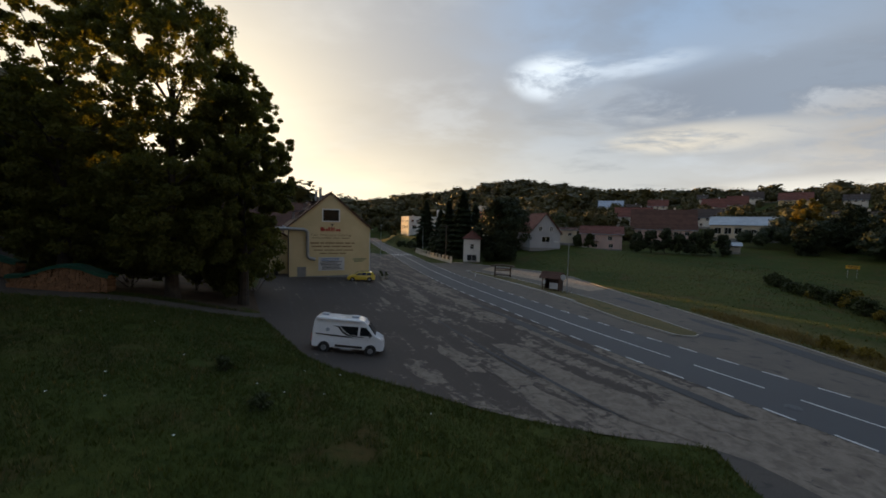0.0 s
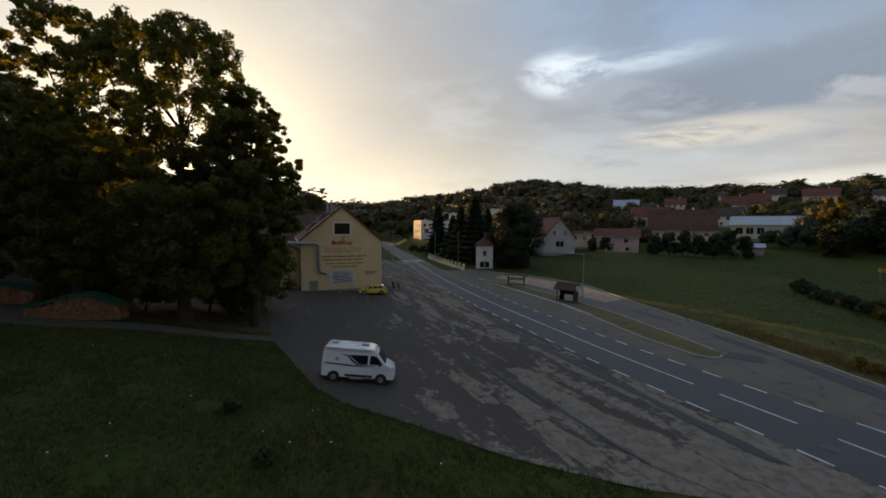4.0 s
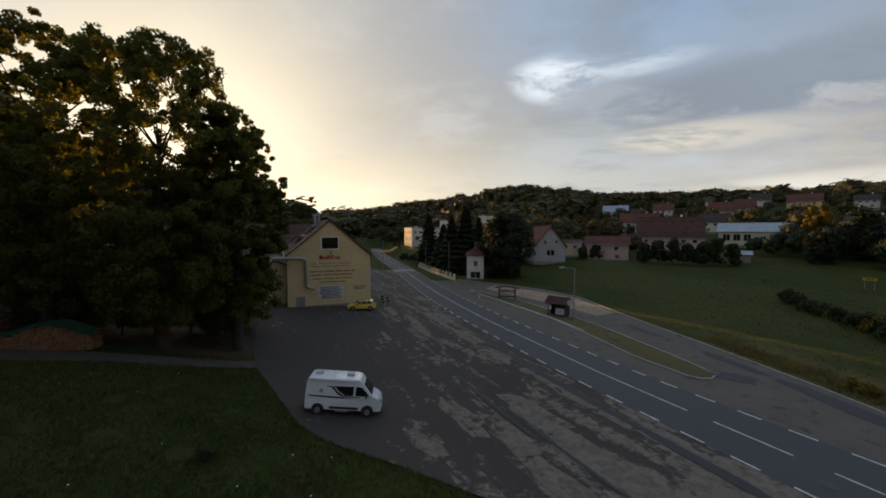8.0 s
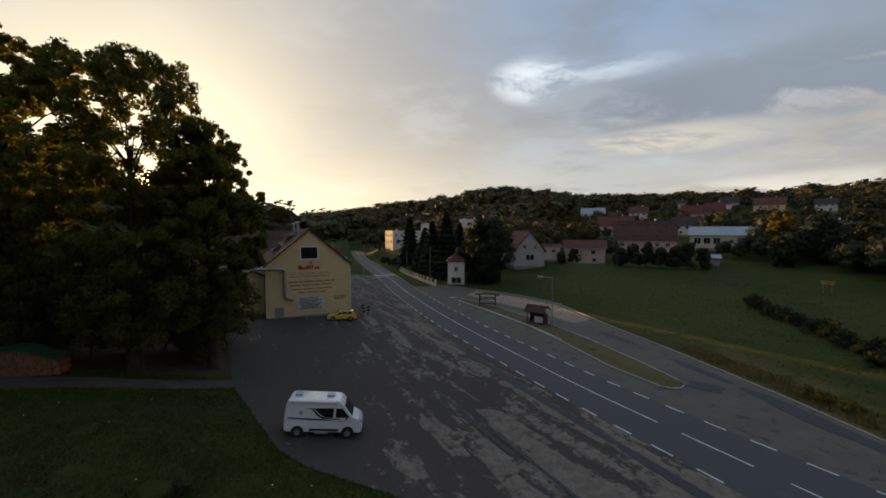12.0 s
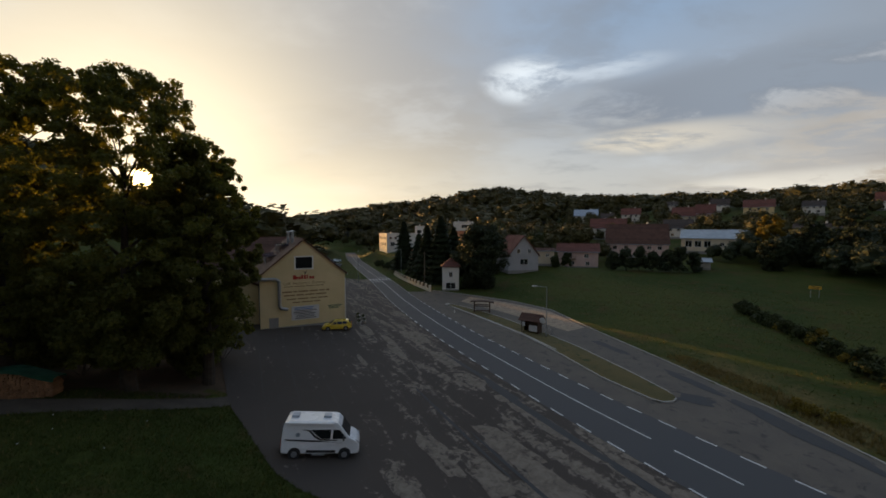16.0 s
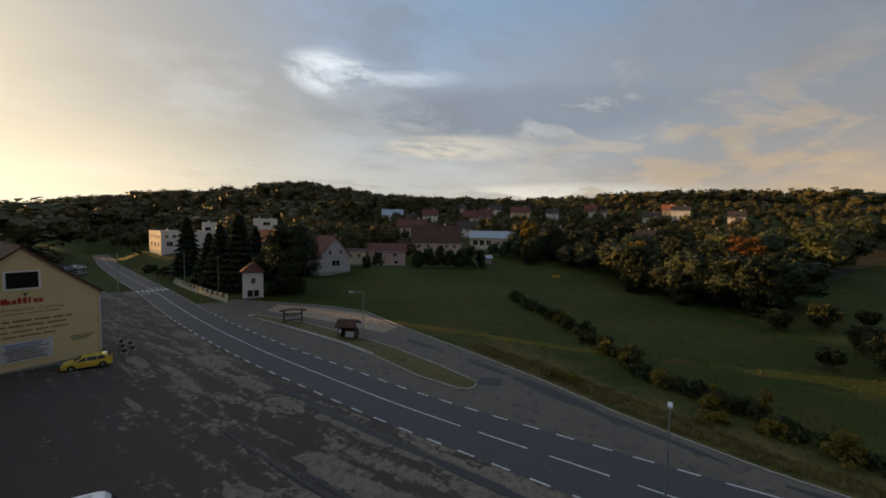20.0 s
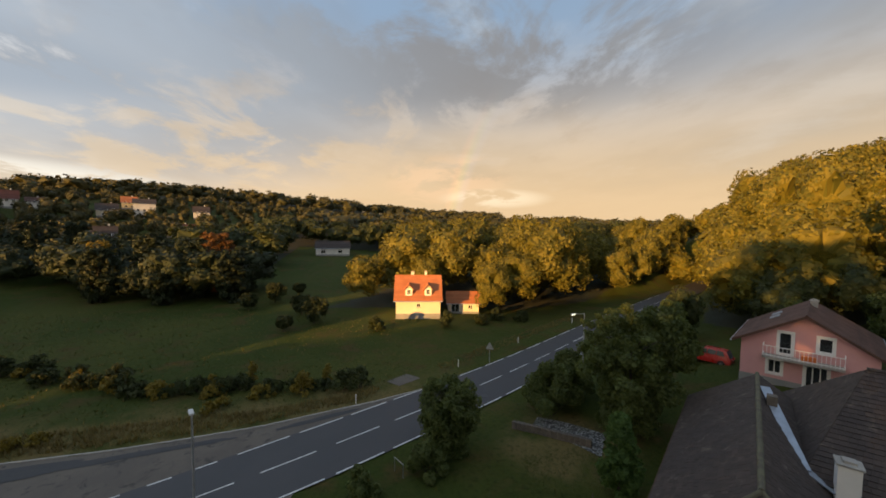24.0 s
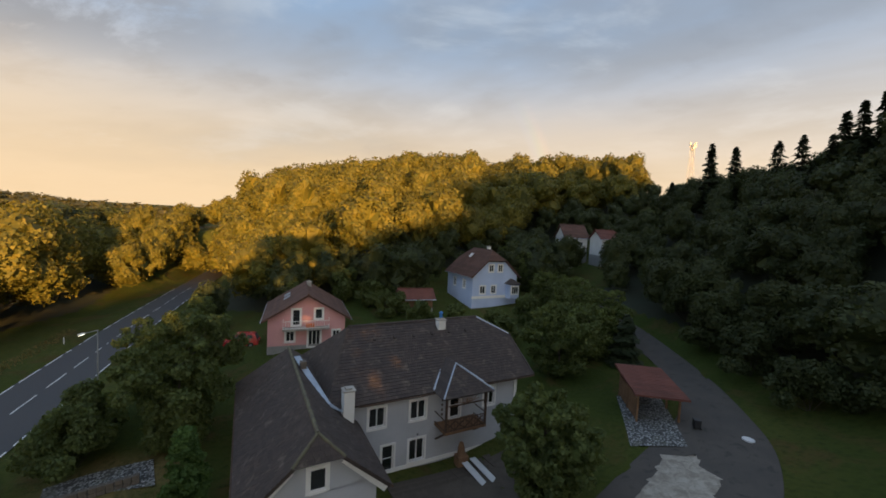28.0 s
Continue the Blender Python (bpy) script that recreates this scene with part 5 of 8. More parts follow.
def camper_van(x, y, turn):
    ob = empty("camper_van", x, y, height(x, y), turn)
    c, s = math.cos(radians(turn)), math.sin(radians(turn))
    ends = [height(x + c * d, y + s * d) for d in (-1.75, 1.70)]
    aside = [height(x - s * d, y + c * d) for d in (-0.9, 0.9)]
    ob.matrix_world = pose(x, y, max(sum(ends) / 2, sum(aside) / 2), 0, 0, turn) @ pose(0, 0, 0, math.degrees(math.atan2(aside[1] - aside[0], 1.8)), -math.degrees(math.atan2(ends[1] - ends[0], 3.45)), 0)
    prof = [(-2.66, 0.42), (-2.70, 1.2), (-2.66, 2.28), (-2.56, 2.50), (-2.3, 2.58), (0.75, 2.58), (1.05, 2.50), (1.28, 2.28), (1.92, 1.52), (2.42, 1.28), (2.62, 1.08), (2.72, 0.75), (2.70, 0.45), (2.5, 0.36), (-2.5, 0.36)]
    bm = slab(bmesh.new(), prof, -1.02, 1.02)
    bmesh.ops.recalc_face_normals(bm, faces=bm.faces)
    bmesh.ops.bevel(bm, geom=[e for e in bm.edges], offset=0.07, segments=3, affect="EDGES", profile=0.6)
    for v in bm.verts:                         # sides lean in above the waist
        if v.co.z > 1.3:
            v.co.y *= 1 - 0.09 * (v.co.z - 1.3) / 1.28
        if v.co.x > 1.9:
            v.co.y *= 1 - 0.10 * (v.co.x - 1.9)
    part("body", bm, M["body_white"], ob)

    def side(name, pts, mat, lift=0.015, label=""):
        for s in (-1, 1):
            bm = bmesh.new()
            vs = []
            for px, pz in pts:
                yy = 1.02 * (1 - 0.09 * max(0, pz - 1.3) / 1.28) * (1 - 0.10 * max(0, px - 1.9))
                vs.append((px, s * (yy + lift), pz))
            vv = [bm.verts.new(p) for p in vs]
            ww = [bm.verts.new((p[0], p[1] - s * 0.03, p[2])) for p in vs]
            bm.faces.new(vv)
            bm.faces.new(ww[::-1])
            for i in range(len(vv)):
                j = (i + 1) % len(vv)
                bm.faces.new((vv[i], ww[i], ww[j], vv[j]))
            part(name, bm, mat, ob, label)
    side("side_window", [(-0.75, 2.02), (0.62, 2.06), (0.62, 1.42), (0.05, 1.42), (-0.30, 1.62)], M["car_glass"])
    side("cab_window", [(0.78, 2.06), (1.22, 2.04), (1.72, 1.52), (1.70, 1.44), (0.78, 1.42)], M["car_glass"])
    side("stripe", [(-1.35, 2.02), (-0.80, 2.0), (-0.42, 1.62), (-0.02, 1.40), (1.10, 1.34), (1.10, 1.28), (-0.1, 1.32), (-0.5, 1.52), (-0.9, 1.92)], M["black"], 0.008, "dark swoosh decal")
    side("stripe", [(-2.45, 1.36), (-0.2, 1.30), (1.5, 1.10), (0.6, 1.20), (-1.0, 1.22), (-2.45, 1.30)], M["black"], 0.008, "dark swoosh decal")
    side("sill_panel", [(-0.95, 0.62), (1.05, 0.62), (1.05, 0.46), (-0.95, 0.46)], M["black"], 0.012)
    side("emblem", [(-1.78, 1.72), (-1.62, 1.84), (-1.46, 1.72), (-1.50, 1.56), (-1.70, 1.54)], M["zinc"], 0.008)
    for wx in (-1.75, 1.70):
        for s in (-1, 1):
            bm = bmesh.new()
            cyl(bm, (wx, s * 0.80, 0.36), (wx, s * 1.024, 0.36), 0.44, n=20)
            part("wheel_arch", bm, M["black"], ob)
            wheel(ob, wx, s * 0.94, 0.34)
    bm = bmesh.new()
    slab(bm, [(1.33, 2.25), (1.91, 1.56), (1.96, 1.58), (1.38, 2.29)], -0.82, 0.82)
    part("windscreen", bm, M["car_glass"], ob)
    for y0, w0 in ((-2.0, 0.5), (0.25, 0.55)):
        bm = bmesh.new()
        box(bm, y0, 0.05, 2.66, w0, 0.6, 0.14, 0.04)
        part("roof_vent", bm, M["zinc"], ob)
    bm = bmesh.new()
    box(bm, -0.9, -0.98, 2.46, 3.3, 0.16, 0.16, 0.04)
    part("awning", bm, M["body_white"], ob)
    bm = bmesh.new()
    box(bm, 2.70, 0, 0.55, 0.10, 1.85, 0.34, 0.04)
    part("bumper", bm, M["black"], ob)
    bm = bmesh.new()
    box(bm, -2.71, 0, 0.52, 0.10, 1.95, 0.26, 0.03)
    part("bumper", bm, M["black"], ob)
    for s in (-1, 1):
        bm = bmesh.new()
        box(bm, 2.45, s * 0.80, 1.12, 0.34, 0.22, 0.26, 0.05, Matrix.Rotation(radians(28), 4, "Y"))
        part("headlight", bm, M["alloy"], ob)
        bm = bmesh.new()
        box(bm, 1.55, s * 1.13, 1.50, 0.12, 0.16, 0.30, 0.04)
        part("wing_mirror", bm, M["black"], ob)
        bm = bmesh.new()
        box(bm, -2.69, s * 0.93, 1.05, 0.06, 0.12, 0.60, 0.02)
        part("tail_light", bm, M["red_sign"], ob)
    bm = bmesh.new()
    box(bm, -0.1, -0.99, 0.33, 0.9, 0.25, 0.06, 0.01)
    part("step", bm, M["metal"], ob)
    return tagged(ob, "white camper van with dark swoosh decals, parked at the grass edge", "camper van")


def estate_car(name, label, x, y, turn, paint, z=None, tall=1.48, long=4.5):
    ob = empty(name, x, y, height_or(x, y, z) - 0.01, turn)
    k = long / 4.5
    prof = [(-2.2, 0.35), (-2.24, 0.8), (-2.12, 0.98), (-1.7, tall - 0.04), (-1.4, tall), (0.15, tall), (0.45, tall - 0.08), (1.15, 0.98), (1.95, 0.86), (2.2, 0.68), (2.24, 0.42), (2.05, 0.26), (-2.05, 0.26)]
    bm = slab(bmesh.new(), [(px * k, pz) for px, pz in prof], -0.87, 0.87)
    bmesh.ops.recalc_face_normals(bm, faces=bm.faces)
    bmesh.ops.bevel(bm, geom=list(bm.edges), offset=0.06, segments=3, affect="EDGES", profile=0.6)
    for v in bm.verts:
        if v.co.z > 0.95:
            v.co.y *= 1 - 0.28 * (v.co.z - 0.95) / 0.55
    part("body", bm, paint, ob)
    for s in (-1, 1):
        for pts in ([(-1.62, 1.02), (-1.42, 1.36), (-0.86, 1.38), (-0.86, 1.0)], [(-0.78, 1.0), (-0.78, 1.38), (0.02, 1.38), (0.02, 1.0)], [(0.10, 1.0), (0.10, 1.38), (0.34, 1.34), (0.92, 1.0)]):
            bm = bmesh.new()
            vs = [bm.verts.new((px * k, s * (0.87 * (1 - 0.28 * (pz - 0.95) / 0.55) + 0.012), pz * tall / 1.48)) for px, pz in pts]
            ws = [bm.verts.new((v.co.x, v.co.y - s * 0.03, v.co.z)) for v in vs]
            bm.faces.new(vs)
            bm.faces.new(ws[::-1])
            for i in range(4):
                bm.faces.new((vs[i], ws[i], ws[(i + 1) % 4], vs[(i + 1) % 4]))
            part("side_window", bm, M["car_glass"], ob)
        for wx in (-1.32, 1.35):
            bm = bmesh.new()
            cyl(bm, (wx * k, s * 0.70, 0.33), (wx * k, s * 0.876, 0.33), 0.38, n=18)
            part("wheel_arch", bm, M["black"], ob)
            wheel(ob, wx * k, s * 0.80, 0.31, 0.2)
        bm = bmesh.new()
        box(bm, 2.12 * k, s * 0.66, 0.70, 0.18, 0.30, 0.15, 0.03)
        part("headlight", bm, M["alloy"], ob)
        bm = bmesh.new()
        box(bm, -2.2 * k, s * 0.72, 0.84, 0.08, 0.2, 0.24, 0.02)
        part("tail_light", bm, M["red_sign"], ob)
        bm = bmesh.new()
        box(bm, 0.78 * k, s * 0.95, 1.0, 0.1, 0.16, 0.12, 0.03)
        part("wing_mirror", bm, M["black"], ob)
    for pts in ([(0.53, tall - 0.10), (1.10, 1.02), (1.14, 1.05), (0.57, tall - 0.06)], [(-2.05, 1.0), (-1.74, tall - 0.09), (-1.78, tall - 0.07), (-2.1, 1.02)]):
        bm = slab(bmesh.new(), [(px * k, pz + 0.015) for px, pz in pts], -0.62, 0.62)
        part("windscreen", bm, M["car_glass"], ob)
    for s in (-1, 1):
        bm = bmesh.new()
        cyl(bm, (-1.3 * k, s * 0.55, tall + 0.04), (0.1 * k, s * 0.55, tall + 0.04), 0.018, n=6)
        part("roof_rail", bm, M["black"], ob)
    return tagged(ob, label, "car")


camper_van(-8.5, 27.3, 10)
estate_car("estate_car", "yellow estate car parked beside the restaurant gable", -15.9, 59.2, 192, M["body_yellow"])

# ---- the restaurant and its yard ----
RZ = height(-20, 61) - 0.05
RES = gable_house("restaurant", "yellow rendered restaurant with faded lettering on its gable", -26.25, 69.8, 27, 12.9, 22, 8.5, 14.0, M["yellow_wall"], M["roof_brown"],
                  [("r", 4, 1.2, 1.3, 1.5), ("r", 8, 1.2, 1.3, 1.5), ("r", 12, 1.2, 1.3, 1.5), ("r", 16, 1.2, 1.3, 1.5), ("r", 4, 4.5, 1.2, 1.4), ("r", 8, 4.5, 1.2, 1.4), ("r", 12, 4.5, 1.2, 1.4)],
                  z=RZ, over=0.3, course=0.35, plinth=0.35, tile=0.0)


def on_gable(name, u0, u1, z0, z1, material, label="", out=0.02, thick=0.03, parent=None):
    bm = bmesh.new()
    k = 12.9 / 11.2
    box(bm, (u0 + u1) / 2 * k - 6.45, -11 - out, (z0 + z1) / 2 * 1.10, (u1 - u0) * k, thick, (z1 - z0) * 1.10, 0.0)
    return part(name, bm, material, parent or RES, label)


gw = on_gable("gable_window", 4.35, 6.85, 8.35, 10.3, M["white"], "white framed gable opening")
on_gable("pane", 4.53, 6.67, 8.52, 10.13, M["car_glass"], "dark pane", 0.045, 0.02, gw)
on_gable("hatch", 1.1, 2.25, 0.3, 1.7, M["plinth"], "grey metal hatch")
sign = on_gable("sign_board", 3.9, 7.5, 1.1, 3.1, M["board"], "white notice board with lines of text", 0.04, 0.06)
rs = random.Random(3)
for i in range(8):
    z0 = 2.9 - i * 0.22
    a = 4.15 + rs.random() * 0.3
    on_gable("text_bar", a, 7.25 - rs.random() * 0.9, z0 - 0.09, z0, M["black"] if i > 1 else M["blue"], "", 0.078, 0.012, sign)
# words that can no longer be read, as painted bars; the red name and its bird as plain shapes
for row, (u0, u1, zc, h) in enumerate([(3.0, 8.2, 5.95, 0.16), (2.8, 9.0, 5.2, 0.30), (3.0, 8.6, 4.70, 0.28), (3.3, 8.8, 4.15, 0.24), (4.1, 7.7, 3.65, 0.24)]):
    u = u0
    while u < u1 - 0.3:
        w = min(u1 - u, 0.45 + rs.random() * 1.1)
        on_gable("lettering", u, u + w, zc - h * 0.32, zc + h * 0.32, M["brown_sign"], "faded brown lettering", 0.008, 0.012)
        u += w + 0.16
for i, w in enumerate((0.5, 0.3, 0.32, 0.28, 0.28, 0.16, 0.32, 0.3)):
    a = 4.15 + i * 0.355
    on_gable("lettering", a, a + w * 0.72 + 0.06, 6.95, 7.55 if i in (0, 3, 4, 5) else 7.35, M["red_sign"], "red painted name as plain strokes", 0.008, 0.012)
bm = bmesh.new()
for dx, dz, sx, sz, a in ((0, 0, 0.16, 0.34, 20), (0.12, 0.2, 0.34, 0.08, -25), (-0.16, 0.16, 0.30, 0.09, 25)):
    box(bm, 0.17 + dx, -11.02, 8.62 + dz, sx, 0.02, sz, 0, Matrix.Rotation(radians(a), 4, "Y"))
part("emblem", bm, M["black"], RES, "small dark bird emblem")
for i in range(3):
    on_gable("lettering", 8.7 + i * 0.1, 10.7 - i * 0.25, 2.75 - i * 0.2, 2.84 - i * 0.2, M["cloth_green"], "small green lettering", 0.008, 0.012)


def words(parent, text, size, x, y, z, material):
    cu = bpy.data.curves.new("words", "FONT")
    cu.body, cu.size, cu.extrude, cu.align_x = text, size, 0.006, "CENTER"
    tmp = new("words", cu)
    me = bpy.data.meshes.new_from_object(tmp.evaluated_get(bpy.context.evaluated_depsgraph_get()))
    bpy.data.objects.remove(tmp)
    me.materials.clear()
    me.materials.append(material)
    bm = bmesh.new()
    bm.from_mesh(me)
    left = set(bm.verts)
    while left:                       # each letter is a part of its own
        heap, letter = [left.pop()], []
        while heap:
            v = heap.pop()
            letter.append(v)
            for e in v.link_edges:
                o = e.other_vert(v)
                if o in left:
                    left.discard(o)
                    heap.append(o)
        num = {v: i for i, v in enumerate(letter)}
        faces = {f for v in letter for f in v.link_faces}
        ob = link_mesh("letter", [v.co for v in letter], [[num[v] for v in f.verts] for f in faces], material, parent)
        ob.matrix_local = pose(x, y, z, 90, 0, 0)
    bm.free()


words(RES, "Café  Restaurant  Catering", 0.58, 0.05, -11.012, 6.86, M["brown_sign"])
bm = bmesh.new()
pts = [(-8.4, -11.45, 8.0), (-4.2, -11.45, 7.9), (-3.7, -11.45, 7.55), (-3.65, -11.45, 3.7), (-3.4, -11.45, 3.3), (-2.5, -11.4, 3.1)]
for a, b in zip(pts, pts[1:]):
    cyl(bm, a, b, 0.24, n=14)
part("duct", bm, M["metal"], RES, "bent metal ventilation duct")
bm = bmesh.new()
cyl(bm, (-6.47, -11.1, 0.2), (-6.47, -11.1, 7.7), 0.07, n=8)
part("downpipe", bm, M["dark_metal"], RES)
bm = bmesh.new()
cyl(bm, (6.4, -11.1, 0.2), (6.4, -11.1, 7.5), 0.06, n=8)
part("downpipe", bm, M["white"], RES)
for cx, cy, h in ((-1.0, -4.5, 1.9), (-1.2, 0.5, 1.9)):
    zr = 14.0 - abs(cx) * (14.0 - 8.5) / 6.45
    bm = bmesh.new()
    cyl(bm, (cx, cy, zr - 0.3), (cx, cy, zr + h), 0.24, n=14)
    ch = part("flue", bm, M["metal"], RES, "shiny steel chimney flue")
    bm = bmesh.new()
    cyl(bm, (cx, cy, zr + h + 0.12), (cx, cy, zr + h + 0.3), 0.5, 0.1, 14)
    for s in (-1, 1):
        cyl(bm, (cx + s * 0.18, cy, zr + h - 0.05), (cx + s * 0.18, cy, zr + h + 0.14), 0.02, n=5)
    part("rain_cap", bm, M["metal"], ch)
for j in range(3):
    for i in range(2):
        slope = (14.0 - 8.5) / 6.45
        cx, cy = -2.3 - i * 2.1, -2.5 + j * 3.2
        zc = 14.0 - abs(cx) * slope + 0.75
        bm = bmesh.new()
        box(bm, cx, cy, zc, 1.95, 2.7, 0.09, 0.01, Matrix.Rotation(-0.12, 4, "Y"))
        panel = part("solar_panel", bm, M["solar"], RES, "glossy solar collector on a rack over the roof")
        for s1 in (-1, 1):
            bm = bmesh.new()
            cyl(bm, (cx + 0.75, cy + s1 * 1.1, zc - 0.75), (cx + 0.75, cy + s1 * 1.1, zc), 0.03, n=6)
            cyl(bm, (cx - 0.8, cy + s1 * 1.1, zc - 1.6), (cx - 0.8, cy + s1 * 1.1, zc), 0.03, n=6)
            part("rack_leg", bm, M["metal"], panel)
gable_house("annex", "yellow side wing of the restaurant with a shallow roof", -33.96, 67.14, 27, 3.6, 17.5, 6.6, 7.5, M["yellow_wall"], M["roof_brown"], [("f", 1.1, 3.2, 0.9, 1.3)], z=RZ, over=0.25, course=0.35)
gable_house("barn", "long dark-roofed building behind the restaurant", -46, 88, 15, 20, 15, 6.5, 13.6, M["yellow_wall"], M["roof_brown"], z=RZ, over=0.4, along=True, course=0.4, category="barn")


def bin_box(name, label, x, y, material, w=0.6, d=0.75, h=1.1, turn=0):
    ob = empty(name, x, y, height(x, y) - 0.02, turn)
    bm = bmesh.new()
    box(bm, 0, 0, 0.08 + h * 0.45, w, d, h * 0.85, 0.03)
    part("body", bm, material, ob)
    bm = bmesh.new()
    box(bm, 0, 0, h * 0.93, w + 0.06, d + 0.06, 0.07, 0.02)
    part("lid", bm, material, ob)
    for s in (-1, 1):
        bm = bmesh.new()
        cyl(bm, (s * w * 0.4, d * 0.45, 0.1), (s * (w * 0.4 + 0.05), d * 0.45, 0.1), 0.1, n=12)
        part("wheel", bm, M["rubber"], ob)
    return tagged(ob, label, "bin")


bin_box("wheelie_bin", "black wheelie bin beside the yellow wall", -29.2, 57.4, M["black"], turn=15)
bin_box("wheelie_bin", "white waste container beside the yard gate", -33.2, 57.8, M["board"], 1.3, 0.9, 1.5, 15)


def planter(x, y, seed):
    ob = empty("planter", x, y, height(x, y) - 0.02)
    bm = bmesh.new()
    cyl(bm, (0, 0, 0), (0, 0, 0.55), 0.32, 0.42, 14)
    part("pot", bm, M["concrete"], ob)
    rng = np.random.default_rng(seed)
    v, q = leaf_cloud(rng, [(0, 0, 0.68), (0.05, 0.03, 0.76)], [0.26, 0.22], 260, 0.06)
    soup("plant", v, q, M["leaf_dark"], ob, tris=True)
    return tagged(ob, "concrete flower pot with a small plant", "planter", group="planters by the restaurant")


for i in range(5):
    planter(-13.2 + (i % 2) * 0.9 - i * 0.35, 62.6 + i * 1.3, 40 + i)


# ---- street furniture ----
def street_lamp(x, y, tall, turn, arm=1.6, lit=False, label="grey steel street lamp with a short arm", z=None, part_head="board"):
    ob = empty("street_lamp", x, y, height_or(x, y, z) - 0.05, turn)
    bm = bmesh.new()
    cyl(bm, (0, 0, 0), (0, 0, 1.2), 0.10, 0.09, 10)
    cyl(bm, (0, 0, 1.2), (0, 0, tall), 0.075, 0.05, 10)
    part("pole", bm, M["metal"], ob)
    bm = bmesh.new()
    cyl(bm, (0, 0, tall - 0.05), (arm, 0, tall + 0.12), 0.04, 0.03, 8)
    part("arm", bm, M["metal"], ob)
    bm = bmesh.new()
    box(bm, arm + 0.25, 0, tall + 0.14, 0.75, 0.28, 0.16, 0.06)
    hd = part("lamp_head", bm, M["board"], ob)
    bm = bmesh.new()
    box(bm, arm + 0.28, 0, tall + 0.045, 0.5, 0.2, 0.05, 0.02)
    part("lens", bm, M["lamp_on"] if lit else M["board"], hd)
    return tagged(ob, label, "street lamp", group="street lamps")


street_lamp(16.4, 56.6, 7.8, 180)
street_lamp(21.9, 13.6, 7.2, 30, 0.1, label="grey street lamp post at the road edge")
street_lamp(44.0, -25.6, 7.4, 110, 1.9, True, "street lamp with its light on beside the road")
street_lamp(-24.8, 116, 9.5, 100, 1.5, False)
street_lamp(-12.6, 126, 9.5, -160, 1.3, False)


def utility_pole(x, y, tall):
    ob = empty("utility_pole", x, y, height(x, y) - 0.1)
    bm = bmesh.new()
    cyl(bm, (0, 0, 0), (0, 0, tall), 0.15, 0.10, 10)
    part("pole", bm, M["wood_old"], ob)
    bm = bmesh.new()
    box(bm, 0, 0, tall - 0.5, 1.4, 0.1, 0.1, 0.01)
    part("cross_arm", bm, M["wood_old"], ob)
    return tagged(ob, "weathered wooden utility pole by the garden wall", "utility pole")


utility_pole(-4.0, 105.5, 10)


def kiosk(x, y, turn):
    """A small open timber shelter with a steep shingle roof and notice boards."""
    ob = empty("bus_shelter", x, y, height(x, y) - 0.02, turn)
    bm = bmesh.new()
    box(bm, 0, 0, 0.06, 2.9, 2.0, 0.14, 0.01)
    part("base", bm, M["concrete"], ob)
    for sx in (-1.3, 1.3):
        for sy in (-0.85, 0.85):
            bm = bmesh.new()
            box(bm, sx, sy, 1.15, 0.14, 0.14, 2.2, 0.01)
            part("post", bm, M["wood_dark"], ob)
    for i in range(14):
        bm = bmesh.new()
        box(bm, -1.25 + i * 0.19, 0.86, 1.1, 0.175, 0.04, 1.9, 0.006)
        part("plank", bm, M["wood_dark"], ob)
    for s in (-1, 1):
        for i in range(8):
            if s < 0 and i < 4:
                continue
            bm = bmesh.new()
            box(bm, s * 1.3, -0.72 + i * 0.2, 1.1, 0.04, 0.185, 1.9, 0.006)
            part("plank", bm, M["wood_dark"], ob)
    bm = bmesh.new()
    box(bm, 0.55, -0.90, 0.95, 1.35, 0.05, 0.95, 0.01)
    part("notice_board", bm, M["board"], ob, "white notice board")
    bm = bmesh.new()
    box(bm, -1.0, -0.93, 1.45, 0.45, 0.04, 0.6, 0.01)
    part("notice_board", bm, M["board"], ob, "small white timetable")
    for s in (-1, 1):
        roof_plane(ob, [(-1.75, s * 1.35, 2.1), (1.75, s * 1.35, 2.1), (1.75, 0, 3.05), (-1.75, 0, 3.05)], M["roof_brown"], 0.08, 0.2)
    for s in (-1, 1):
        bm = bmesh.new()
        v = [bm.verts.new(p) for p in ((s * 1.3, -0.9, 2.2), (s * 1.3, 0.9, 2.2), (s * 1.3, 0, 2.95))]
        w = [bm.verts.new((p.co.x - s * 0.05, p.co.y, p.co.z)) for p in v]
        bm.faces.new(v)
        bm.faces.new(w[::-1])
        for i in range(3):
            bm.faces.new((v[i], w[i], w[(i + 1) % 3], v[(i + 1) % 3]))
        part("gable", bm, M["wood_dark"], ob)
    return tagged(ob, "small dark timber bus shelter with a steep shingle roof", "shelter")


kiosk(14.9, 59.4, -36)


def stop_sign(x, y):
    ob = empty("bus_stop_sign", x, y, height(x, y) - 0.02, -36)
    bm = bmesh.new()
    cyl(bm, (0, 0, 0), (0, 0, 2.7), 0.035, n=8)
    part("post", bm, M["metal"], ob)
    bm = bmesh.new()
    cyl(bm, (0, -0.05, 2.45), (0, -0.02, 2.45), 0.45, n=20)
    part("disc", bm, M["board"], ob)
    return tagged(ob, "round pale bus stop sign on a post", "sign")


stop_sign(16.0, 57.4)


